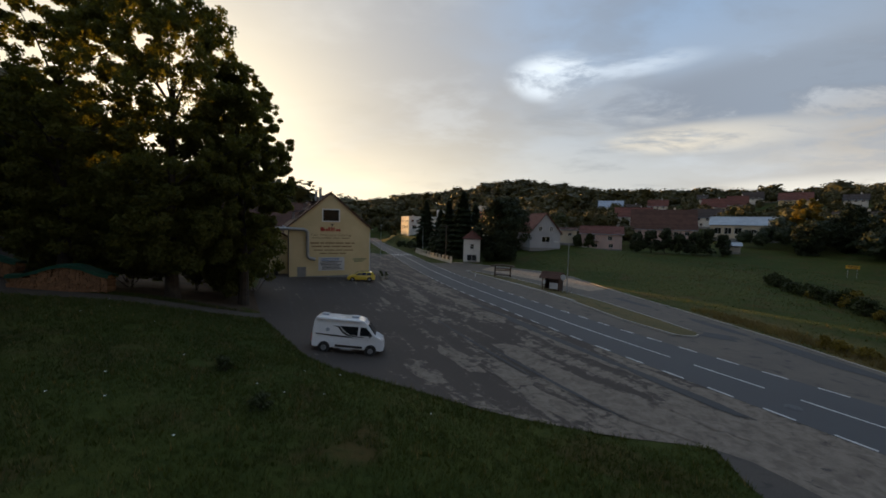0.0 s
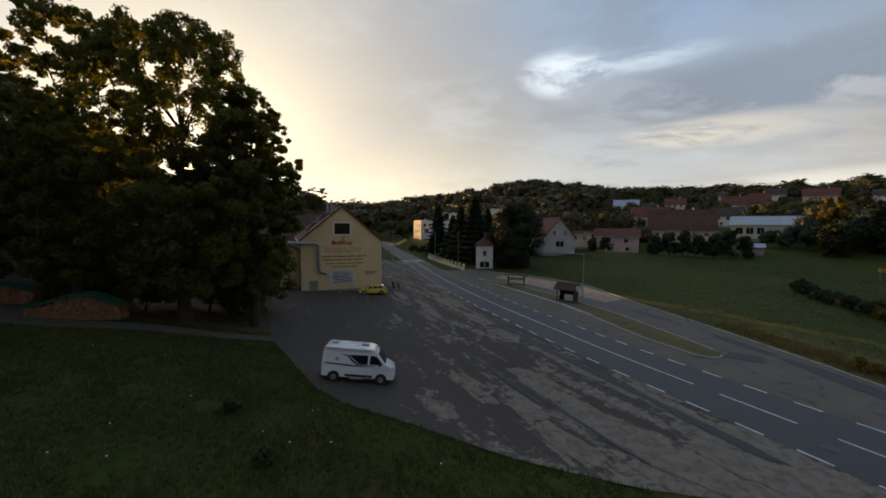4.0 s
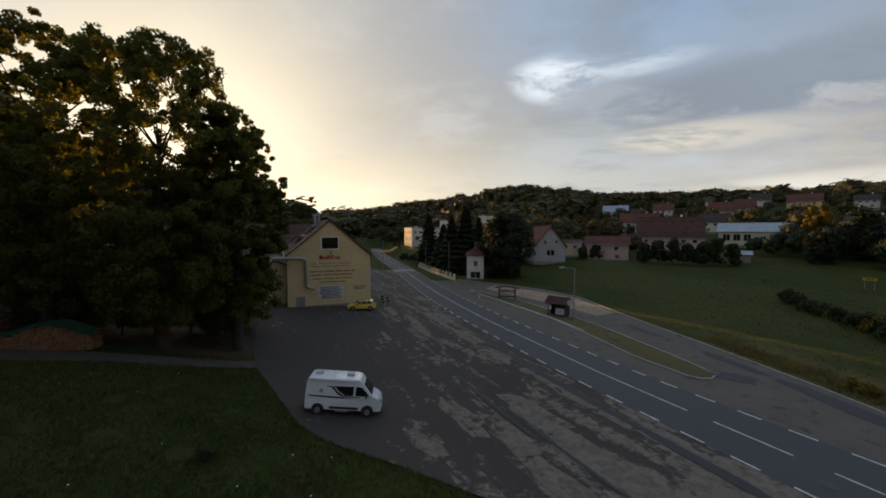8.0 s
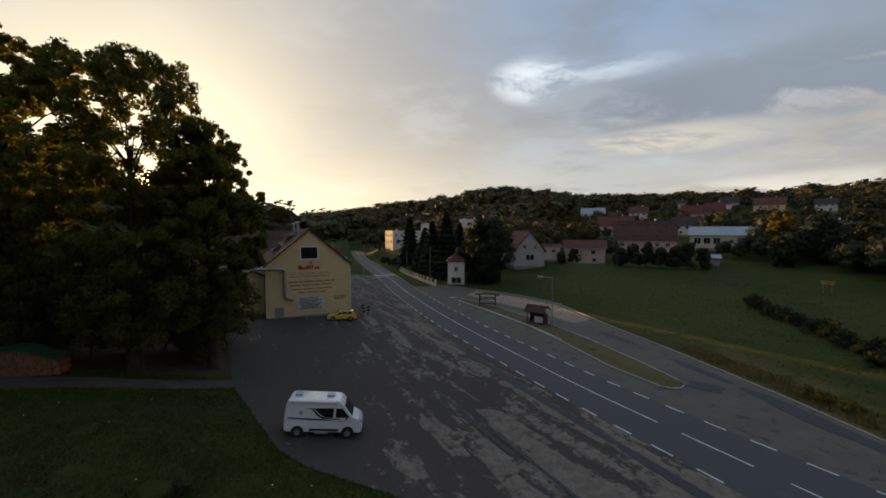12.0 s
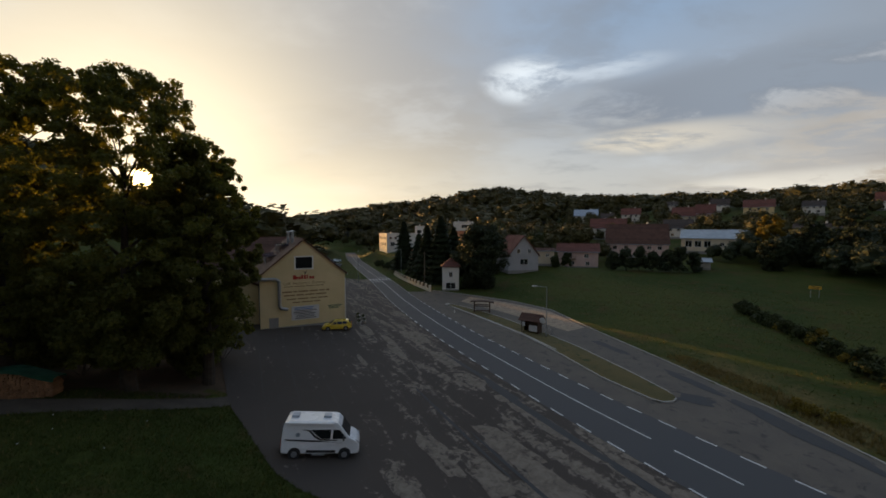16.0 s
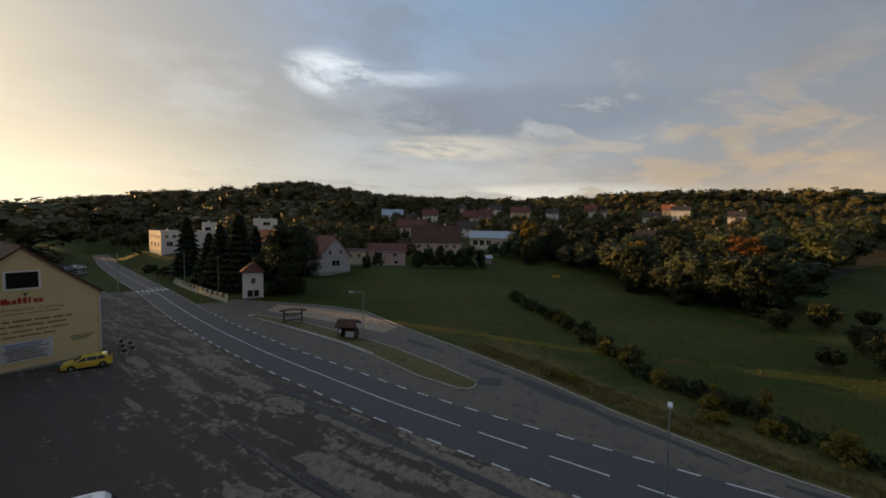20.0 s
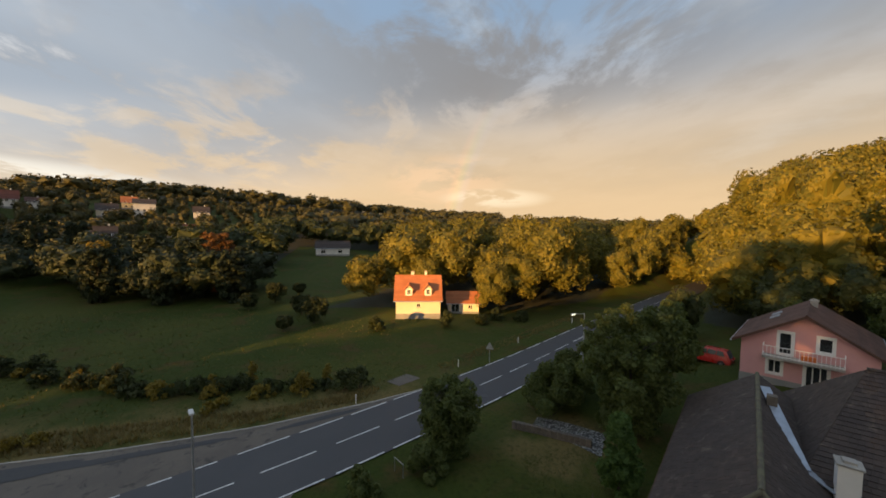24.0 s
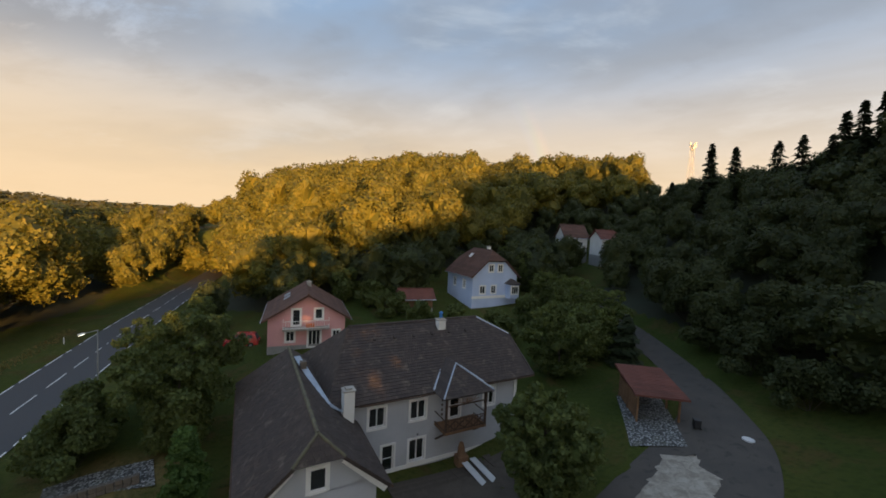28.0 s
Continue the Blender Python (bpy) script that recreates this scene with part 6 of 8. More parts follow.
def board_stand(x, y, turn):
    """A wide open timber notice stand with a curved roof."""
    ob = empty("notice_stand", x, y, height(x, y) - 0.02, turn)
    for sx in (-1.5, 1.5):
        bm = bmesh.new()
        box(bm, sx, 0, 1.15, 0.24, 0.24, 2.3, 0.02)
        part("post", bm, M["wood_dark"], ob)
    for zc in (0.55, 1.45, 1.75):
        bm = bmesh.new()
        box(bm, 0, 0, zc, 2.9, 0.12, 0.18, 0.01)
        part("rail", bm, M["wood_dark"], ob)
    bm = bmesh.new()
    pts = [(-2.3 + i * 0.575, 2.3 + 0.28 * math.cos((-2.3 + i * 0.575) / 2.3 * 1.35)) for i in range(9)]
    slab(bm, pts + [(px, pz - 0.16) for px, pz in reversed(pts)], -0.7, 0.7)
    part("roof", bm, M["wood_dark"], ob)
    return tagged(ob, "dark timber notice stand with a curved roof", "notice stand")


board_stand(8.5, 73.0, -12)


def kerb_line(pts, closed, wide=0.16, high=0.12, lift=0.0, piece=1.0, group="kerb stones", label="pale kerb stones along the asphalt"):
    """Kerb stones laid end to end along a line."""
    p = list(pts) + ([pts[0]] if closed else [])
    total = np.hypot(*np.diff(np.array(p, float), axis=0).T).sum()
    n = max(2, int(total / piece))
    q = resample(p, n + 1)
    mesh = bpy.data.meshes.new("kerb_stone")
    bm = bmesh.new()
    box(bm, 0, 0, high / 2 - 0.1, 1, wide, high + 0.2, 0.015)
    bm.to_mesh(mesh)
    bm.free()
    mesh.materials.append(M["kerb"])
    top = empty("kerb", *q[0], height(*q[0]))
    tagged(top, label, "kerb", kind="structure")
    zz = ground(q[:, 0], q[:, 1])
    for i, (a, b) in enumerate(zip(q, q[1:])):
        ob = new("kerb_stone", mesh)
        d = b - a
        ob.parent = top
        ob.matrix_world = pose((a[0] + b[0]) / 2, (a[1] + b[1]) / 2, (zz[i] + zz[i + 1]) / 2 + lift, 0, 0, math.degrees(math.atan2(d[1], d[0]))) @ Matrix.Diagonal((np.hypot(*d) - 0.015, 1, 1, 1))
    return top


def island():
    p = resample(ISLAND + [ISLAND[0]], 121)[:-1]
    c = p.mean(0)
    zz = ground(p[:, 0], p[:, 1])
    # ruled between the two long sides
    n = 60
    a, b = p[:n], p[n:][::-1]
    f = np.linspace(0, 1, 7)
    g = (a[:, None] * (1 - f[None, :, None]) + b[:, None] * f[None, :, None])
    flat = g.reshape(-1, 2)
    bump = np.repeat(np.sin(f * np.pi)[None], n, 0).ravel() * 0.10
    v = np.c_[flat, ground(flat[:, 0], flat[:, 1]) + 0.10 + bump]
    i = np.arange((n - 1) * 7).reshape(n - 1, 7)[:, :-1].ravel()
    ob = soup("traffic_island", v, np.stack([i, i + 1, i + 8, i + 7], 1), M["dry_grass"])
    tagged(ob, "long grassy island between road and lay-by", "traffic island", kind="structure")
    kerb_line([tuple(q) for q in p], False)


island()
kerb_line(LAYBY, False, 0.14, 0.08, piece=1.5, label="low kerb stones along the meadow edge")
ruled("pavement", resample([(15.9, 50.5), (12.6, 59.2), (7.0, 70.8), (1.2, 82.0)], 30), resample([(17.0, 51.0), (13.7, 59.8), (8.1, 71.5), (2.2, 82.5)], 30), 3, M["concrete"], 0.14, label="narrow pale concrete pavement on the island", category="pavement")
ruled("layby_slab", resample([(20.9, 60.0), (17.3, 66.5), (11.5, 75.5), (5, 84.5)], 30), resample([(24.4, 62.2), (22.0, 73.5), (15.6, 81.5), (7.5, 89.0)], 30), 8, M["slab"], 0.006, label="pale concrete apron of the lay-by", category="pavement")


def manhole(x, y):
    bm = bmesh.new()
    cyl(bm, (0, 0, -0.05), (0, 0, 0.008), 0.42, n=24)
    cyl(bm, (0, 0, 0.0), (0, 0, 0.016), 0.34, n=24)
    for i in range(6):
        a = i * math.tau / 6
        box(bm, math.cos(a) * 0.2, math.sin(a) * 0.2, 0.018, 0.12, 0.05, 0.012, 0, Matrix.Rotation(a, 4, "Z"))
    ob = part("manhole_cover", bm, M["dark_metal"], None)
    ob.location = (x, y, height(x, y) + 0.004)
    return tagged(ob, "round iron manhole cover in the road", "manhole cover")


manhole(19.4, 20.9)
manhole(37.2, -9.6)
bm = bmesh.new()
cyl(bm, (0, 0, -0.05), (0, 0, 0.05), 0.42, n=24)
cyl(bm, (0, 0, 0.05), (0, 0, 0.075), 0.34, n=24)
lid = part("shaft_cover", bm, M["board"], None)
lid.location = (-19.7, -28.0, height(-19.7, -28.0) + 0.03)
tagged(lid, "round pale concrete shaft cover on the driveway", "shaft cover")


# pale and dark repairs in the car park
def repair(x, y, rx, ry, turn, seed, material, lift=0.012, label="pale worn patch in the asphalt"):
    rng = random.Random(seed)
    n = 26
    c, s = math.cos(radians(turn)), math.sin(radians(turn))
    v = []
    for ring in (0.0, 0.5, 1.0):
        for i in range(n):
            a = i * math.tau / n
            k = ring * (1 + 0.34 * noise.noise((math.cos(a) * 1.6 + seed * 7.1, math.sin(a) * 1.6, seed)) + 0.10 * rng.uniform(-1, 1))
            px, py = math.copysign(abs(math.cos(a)) ** 0.7, math.cos(a)) * rx * k, math.copysign(abs(math.sin(a)) ** 0.7, math.sin(a)) * ry * k
            v.append((x + px * c - py * s, y + px * s + py * c, 0))
    v = np.array(v)
    v[:, 2] = ground(v[:, 0], v[:, 1]) + lift
    f = [(r * n + i, r * n + (i + 1) % n, (r + 1) * n + (i + 1) % n, (r + 1) * n + i) for r in range(2) for i in range(n)]
    ob = link_mesh("asphalt_patch", v, f, material)
    return tagged(ob, label, "asphalt patch", group="asphalt patches", kind="structure")


PALE = [(3.4, 40.3, 2.4, 1.0), (1.0, 47.5, 3.4, 1.0), (-3.5, 57, 4.0, 1.3), (6.3, 36.2, 0.8, 0.55), (7.4, 34.3, 0.9, 0.55), (8.6, 32.6, 0.7, 0.5), (9.6, 30.6, 1.8, 0.8), (11.2, 27.6, 1.5, 0.7),
        (13.3, 24.8, 1.6, 0.9), (5.6, 28.3, 3.6, 1.1), (3.2, 25.6, 3.0, 1.2), (7.8, 23.2, 3.2, 1.2), (0.2, 27.6, 3.0, 0.8), (-2.3, 24.6, 2.6, 1.0), (5.4, 20.4, 2.6, 0.9), (10.2, 19.6, 2.8, 1.1),
        (13.4, 19.2, 2.0, 1.0), (-7.2, 55, 2.8, 0.6), (-9.5, 47, 2.0, 0.35), (-5.4, 50, 3.0, 0.5), (-11.5, 60, 2.6, 0.7)]
for i, (px, py, rx, ry) in enumerate(PALE):
    repair(px, py, rx, ry, 118, i + 1, M["patch"])
for i, (px, py, rx, ry) in enumerate([(9.2, 32.2, 9.0, 0.35), (5.0, 41.5, 7.0, 0.3), (14.0, 22.6, 4.0, 0.4), (1.4, 32.0, 8.0, 0.16), (6.0, 24.5, 6.5, 0.14)]):
    repair(px, py, rx, ry, 117, 60 + i, M["tar"], 0.018, "dark tar seam in the asphalt")
for i, (px, py, rx, ry, tt) in enumerate([(29.8, 30.0, 5.5, 0.9, 100), (31.5, 20.0, 5.0, 0.5, 100), (27.6, 40, 3.5, 0.6, 105), (25.2, 35.8, 1.2, 1.6, 60), (24.0, 52, 3.2, 0.7, 110), (34.6, 8.0, 4.0, 0.4, 112)]):
    repair(px, py, rx, ry, tt, 80 + i, M["tar"], 0.012, "dark tar repair in the lay-by")

# ---- houses along the road and in the village ----
def flat_block(name, label, x, y, turn, w, d, h, z=None, wins=(), material=None):
    ob = empty(name, x, y, height_or(x, y, z), turn)
    W, D = w / 2, d / 2
    sides = {"f": ((-W, -D), (W, -D)), "r": ((W, -D), (W, D)), "b": ((W, D), (-W, D)), "l": ((-W, D), (-W, -D))}
    for key, (a, b) in sides.items():
        holes = [(u, s, ww, hh) for k, u, s, ww, hh, *_ in wins if k == key]
        v, f = wall_panel(a, b, -3.0, h, holes)
        link_mesh("wall", v, f, material or M["white_wall"], ob)
    for k, u, s, ww, hh, *rest in wins:
        window(ob, *sides[k], u, s, ww, hh, None, 0.1, *(rest or [1]))
    bm = bmesh.new()
    box(bm, 0, 0, h + 0.02, w - 0.1, d - 0.1, 0.2)
    part("roof", bm, M["roof_metal"], ob)
    bm = bmesh.new()
    for s in (-1, 1):
        box(bm, 0, s * (D - 0.1), h + 0.3, w + 0.1, 0.25, 0.5)
        box(bm, s * (W - 0.1), 0, h + 0.3, 0.25, d - 0.3, 0.5)
    part("parapet", bm, material or M["white_wall"], ob)
    for i in range(2):
        chimney(ob, -W * 0.5 + i * W, 0, h + 0.1, 0.6, 0.6, 1.1, M["white_wall"])
    return tagged(ob, label, "house")


row = lambda side, us, z, w, h: [(side, u, z, w, h) for u in us]
flat_block("apartment_house", "white flat-roofed apartment house lit by the low sun", -21, 197, 24, 17, 14, 7.4, None, row("f", (2, 4.6, 7.4, 10.4), 4.9, 1.3, 1.4) + row("f", (3, 8), 1.6, 2.2, 2.0) + row("l", (2.4, 4.8, 7.2, 9.6, 12), 4.9, 1.2, 1.4) + row("l", (3, 7, 11), 1.4, 1.8, 2.0))
flat_block("apartment_house", "white flat-roofed house with wide windows", -8, 205, 3, 10, 10, 9.2, None, row("f", (2.2, 7.2), 6.0, 2.4, 1.6))
flat_block("apartment_house", "white flat-roofed house above an orange roof", 12.5, 195, -4, 10, 9, 10.6, None, row("f", (5.5,), 8.0, 3.0, 1.5))
gable_house("cottage", "cream cottage with an orange tiled roof behind the firs", 10.4, 146, -5, 9.5, 9, 5.6, 9.6, M["cream_wall"], M["roof_orange"], row("f", (2, 4, 6), 3.4, 1.0, 1.3), along=True, chims=((2, 1, 8, 0.5, 2.0),))
gable_house("cottage", "small ochre cottage behind the garden wall", -8.2, 146, 4, 6.5, 8, 4.6, 8.0, M["cream_wall"], M["roof_orange"], row("f", (2, 4.4), 1.2, 1.0, 1.3))
gable_house("grey_gable_house", "pale grey house with a red roof and gable windows", 24.2, 119, 12, 9.6, 12, 5.2, 10.8, M["grey_wall"], M["roof_red"],
            row("f", (3.2, 6.6), 5.4, 1.1, 1.4) + [("f", 5.0, 2.0, 2.6, 1.8), ("r", 4, 2.2, 1.2, 1.3), ("r", 8, 2.2, 1.2, 1.3)], chims=((1.2, 2, 9, 0.6, 1.7),))
gable_house("garage", "low cream garage with a flat brown roof", 33.5, 122, -14, 7, 6, 4.6, 5.2, M["cream_wall"], M["roof_brown"], row("f", (2, 5), 2.6, 1.1, 1.0), along=True, category="garage")


def balcony(parent, x0, x1, y0, y1, z, rail=1.0, slab_m=None, bars=None, cross=False):
    """A balcony slab with a railing on three sides."""
    bm = bmesh.new()
    box(bm, (x0 + x1) / 2, (y0 + y1) / 2, z - 0.09, x1 - x0, y1 - y0, 0.18, 0.01)
    b = part("balcony", bm, slab_m or M["concrete"], parent)
    m = bars or M["metal"]
    for z1 in (rail, 0.12):
        bm = bmesh.new()
        box(bm, (x0 + x1) / 2, y0 + 0.04, z + z1, x1 - x0, 0.06, 0.06)
        for xx in (x0 + 0.03, x1 - 0.03):
            box(bm, xx, (y0 + y1) / 2 + 0.03, z + z1, 0.06, y1 - y0 - 0.06, 0.06)
        part("rail", bm, m, b)
    n = max(3, int((x1 - x0) / 0.28))
    for i in range(n + 1):
        bm = bmesh.new()
        box(bm, x0 + 0.05 + (x1 - x0 - 0.1) * i / n, y0 + 0.04, z + rail / 2, 0.035, 0.03, rail)
        part("baluster", bm, m, b)
    return b


RH = gable_house("rose_house", "rose house with a low red roof and a balcony", 50.2, 136, -21, 13.4, 9, 5.8, 8.2, M["rose_wall"], M["roof_red"],
                 row("f", (9.6,), 3.4, 1.5, 1.4) + row("f", (3.4,), 3.2, 3.0, 2.0) + row("f", (2.2, 5.0, 10), 0.8, 1.4, 1.3), along=True, over=0.6)
balcony(RH, -5.6, -0.6, -5.9, -4.5, 3.0, 1.0, M["wood_dark"], M["wood_dark"])
LH = gable_house("long_house", "rose house under a long brown roof with dormers", 79, 151, -24, 21.5, 12, 5.2, 12.4, M["rose_wall"], M["roof_brown"],
                 row("f", (3, 7, 15, 18.5), 2.6, 1.5, 1.4) + row("l", (4, 7.6), 6.2, 1.1, 1.4), along=True, chims=((4, 1, 11, 0.7, 2.2),))
SH = gable_house("glazed_house", "cream house with a pale sheet roof and glazed front", 107, 147, -36, 20, 13, 5.6, 8.6, M["cream_wall"], M["roof_metal"], row("f", (2.5, 5.5, 8.5), 2.0, 2.2, 2.4) + row("f", (13, 16.5), 2.4, 1.4, 1.4), along=True, course=0)
gable_house("shed", "small pale garden shed at the meadow edge", 84.5, 121, -30, 5, 4, 2.6, 3.4, M["concrete"], M["roof_metal"], along=True, course=0, category="shed")
VILLA = [("white house with a blue-grey roof on the hill", 102.5, 264, -21, 15, 10, 5.6, 9.8, "white_wall", "zinc"), ("house with a red hipped roof among trees", 90, 201, -24, 17, 11, 5.4, 10.2, "white_wall", "roof_red"),
         ("broad house with a red roof on the slope", 144, 222, -35, 11, 10, 5.5, 10.4, "cream_wall", "roof_red"), ("house with a red roof beside its twin", 154, 218, -35, 9, 10, 6.4, 11.4, "rose_wall", "roof_red"),
         ("ochre house with a red roof on the slope", 190, 224, -41, 14, 10, 5.4, 9.6, "yellow_wall", "roof_red"), ("tall white house on the far slope", 264, 147, -62, 11, 9, 8.4, 11.0, "white_wall", "roof_slate"),
         ("low red-roofed house above the meadow", 208, 101, -64, 12, 8, 3.4, 6.2, "cream_wall", "roof_red"), ("white house with a dark roof behind golden trees", 137, 136, -46, 12, 10, 4.6, 9.2, "white_wall", "roof_slate"),
         ("white house with a grey roof high in the gardens", 212, 213, -44, 9, 8, 4.6, 7.6, "white_wall", "roof_slate"), ("small white house under a red roof on the hill edge", 245, 205, -50, 9, 8, 5.0, 9.6, "white_wall", "roof_red"),
         ("pale house low among the trees of the hill", 252, 197, -52, 7, 7, 4.2, 6.4, "white_wall", "roof_brown"), ("cream house with a grey roof on the hill", 253, 161, -57, 10, 8, 4.2, 7.8, "cream_wall", "roof_slate"),
         ("small house with a blue-grey gable in the gardens", 159, 104, -57, 7, 7, 3.6, 7.4, "white_wall", "roof_slate"), ("red-roofed house near the hilltop", 128, 252, -28, 11, 9, 5.0, 9.0, "white_wall", "roof_red"),
         ("white house with wide windows beside the hilltop house", 110, 247, -24, 8, 8, 4.4, 7.6, "white_wall", "roof_slate"), ("small white house below the skyline", 173, 282, -31, 8, 8, 4.0, 6.8, "white_wall", "roof_slate"),
         ("white house with a grey half roof below the skyline", 185, 249, -36, 10, 8, 4.4, 8.4, "white_wall", "roof_slate"), ("sunlit house among golden trees on the ridge", 284, 167, -60, 8, 7, 4.4, 8.0, "yellow_wall", "roof_orange"),
         ("white house among trees on the ridge", 275, 119, -66, 9, 8, 4.4, 8.0, "white_wall", "roof_slate"), ("grey-roofed house in the village", 118, 186, -30, 12, 9, 5.0, 9.0, "white_wall", "roof_slate")]
for label, x, y, tt, w, d, e, r, wm, rm in VILLA:
    gable_house("village_house", label, x, y, tt, w, d, e, r, M[wm], M[rm], row("f", (w * 0.22, w * 0.5, w * 0.78), 3.2, 1.3, 1.4) + row("f", (w * 0.3, w * 0.7), 0.8, 1.3, 1.3) + row("l", (d * 0.35, d * 0.7), 2.8, 1.2, 1.4), along=True, course=0.5, chims=((w * 0.2, 0.6, r - 1, 0.6, 1.8),), sunk=2.0)
WL = gable_house("white_bungalow", "low white bungalow with a dark roof beyond the meadow", 170, 22, -83, 14, 8, 3.4, 6.0, M["white_wall"], M["roof_slate"], row("f", (3, 10), 0.9, 1.8, 1.3), along=True, sunk=2)
OH = gable_house("orange_roofed_house", "cream house with a bright orange tiled roof and dormers", 76.6, -6.2, -96, 9.0, 8.2, 4.0, 8.2, M["cream_wall"], M["roof_orange"],
                 [("f", 4.6, 2.2, 0.8, 0.8), ("f", 1.6, 0.15, 0.9, 0.45), ("f", 4.4, 0.15, 0.9, 0.45), ("f", 7.2, 0.15, 0.9, 0.45)], along=True, plinth=0.9, over=0.45, course=0.35, chims=((-1.2, 0.8, 7.2, 0.6, 1.7), (1.6, 0.4, 7.6, 0.5, 1.4)))
for dx in (-1.9, 2.0):
    bm = bmesh.new()
    slab(bm, [(dx - 0.75, 4.3), (dx + 0.75, 4.3), (dx + 0.75, 5.9), (dx, 6.8), (dx - 0.75, 5.9)], -3.6, -1.4)
    dm = part("dormer", bm, M["cream_wall"], OH)
    window(OH, (dx - 0.75, -3.6), (dx + 0.75, -3.6), 0.75, 4.7, 0.8, 1.1, M["white"], -0.02)
    for s in (-1, 1):
        roof_plane(OH, [(dx + s * 1.05, -3.9, 5.65), (dx + s * 1.05, -1.0, 5.65), (dx, -1.0, 6.92), (dx, -3.9, 6.92)], M["roof_orange"], 0.1, 0)
gable_house("annex_house", "small cream outbuilding with an orange roof", 79, -16.5, -98, 6.6, 5, 2.6, 4.4, M["cream_wall"], M["roof_orange"], [("f", 4.8, 0.9, 1.0, 1.0), ("f", 1.5, 0.1, 1.8, 2.0)], along=True, category="outbuilding")


def transformer_house(x, y, turn):
    ob = gable_house("tower_house", "narrow white tower house with a red-brown tent roof", x, y, turn, 4.3, 4.3, 6.2, 6.3, M["white_wall"], M["roof_brown"],
                     [("l", 1.3, 0.2, 0.9, 2.0), ("f", 2.2, 0.3, 2.6, 1.7), ("f", 2.2, 3.4, 1.0, 1.4)], over=0.1, course=0, plinth=0.2)
    for i in range(4):
        a, b = math.radians(45 + 90 * i), math.radians(135 + 90 * i)
        k = 2.6 * math.sqrt(2)
        roof_plane(ob, [(k * math.cos(a), k * math.sin(a), 6.1), (k * math.cos(b), k * math.sin(b), 6.1), (0, 0, 8.4)], M["roof_red"], 0.12, 0.3)
    return ob


transformer_house(3.2, 99.6, -3)


def garden_wall(pts, label):
    """A low rendered wall with pillars and rails between them."""
    q = resample(pts, 14)
    top = empty("garden_wall", *q[0], height(*q[0]))
    tagged(top, label, "garden wall", kind="structure")
    inv = top.matrix_world.inverted()
    for i, (a, b) in enumerate(zip(q, q[1:])):
        za = height(*a)
        d = b - a
        turn = math.degrees(math.atan2(d[1], d[0]))
        m = inv @ pose(a[0], a[1], za, 0, 0, turn)
        bm = bmesh.new()
        box(bm, 0, 0, 0.75, 0.5, 0.5, 1.7, 0.03)
        box(bm, 0, 0, 1.64, 0.62, 0.62, 0.1, 0.02)
        ob = part("pillar", bm, M["cream_wall"], top)
        ob.matrix_local = m
        length = float(np.hypot(*d))
        bm = bmesh.new()
        box(bm, length / 2, 0, 0.3, length - 0.5, 0.28, 0.9, 0.02)
        ob = part("wall", bm, M["cream_wall"], top)
        ob.matrix_local = m
        for zz in (0.95, 1.2, 1.42):
            bm = bmesh.new()
            box(bm, length / 2, 0, zz, length - 0.48, 0.05, 0.11, 0.01)
            ob = part("rail", bm, M["wood"], top)
            ob.matrix_local = m


garden_wall([(-2.3, 98), (-6.5, 108), (-12.6, 124), (-16, 134)], "cream garden wall with pillars and timber rails")


def village_sign(x, y, turn):
    ob = empty("road_sign", x, y, height(x, y), turn)
    for s in (-1, 1):
        bm = bmesh.new()
        cyl(bm, (s * 0.7, 0, 0), (s * 0.7, 0, 2.7), 0.04, n=8)
        part("post", bm, M["metal"], ob)
    bm = bmesh.new()
    box(bm, 0, -0.06, 2.4, 2.1, 0.05, 0.68, 0.01)
    p = part("sign_panel", bm, M["yellow_sign"], ob)
    bm = bmesh.new()
    for i, w in enumerate((1.5, 1.1)):
        box(bm, 0, -0.095, 2.54 - i * 0.26, w, 0.015, 0.12)
    part("text_bar", bm, M["black"], p)
    return tagged(ob, "yellow sign board on two posts beyond the meadow", "sign")


village_sign(85.5, 84.6, -45)


def marker_post(x, y):
    bm = bmesh.new()
    box(bm, 0, 0, 0.45, 0.12, 0.10, 1.0, 0.02)
    ob = part("marker_post", bm, M["white"], None)
    bm = bmesh.new()
    box(bm, 0, -0.052, 0.75, 0.09, 0.01, 0.2)
    part("band", bm, M["black"], ob)
    ob.location = (x, y, height(x, y))
    return tagged(ob, "white plastic roadside marker post", "marker post", group="roadside marker posts")


for px, py in ((37.6, 4.6), (46.6, -8.6), (55.4, -20.6), (3.2, 73.8), (66, -36)):
    marker_post(px, py)
for i, (px, py, tt, m) in enumerate([(-47.5, 166, 60, "body_grey"), (-46.5, 171, 60, "body_white"), (-43, 160, 75, "body_grey")]):
    estate_car("parked_car", "parked car behind the restaurant", px, py, tt, M[m])

# ---- the grey villa: a long block and a wing, both under dark slates ----
G0 = 0.5
VIL = empty("grey_villa", 10.16, -26.94, G0, -139)


def gp(u, v, z):
    return (u - 10, v - 27, z - G0)


def g2(u, v):
    return (u - 10, v - 27)


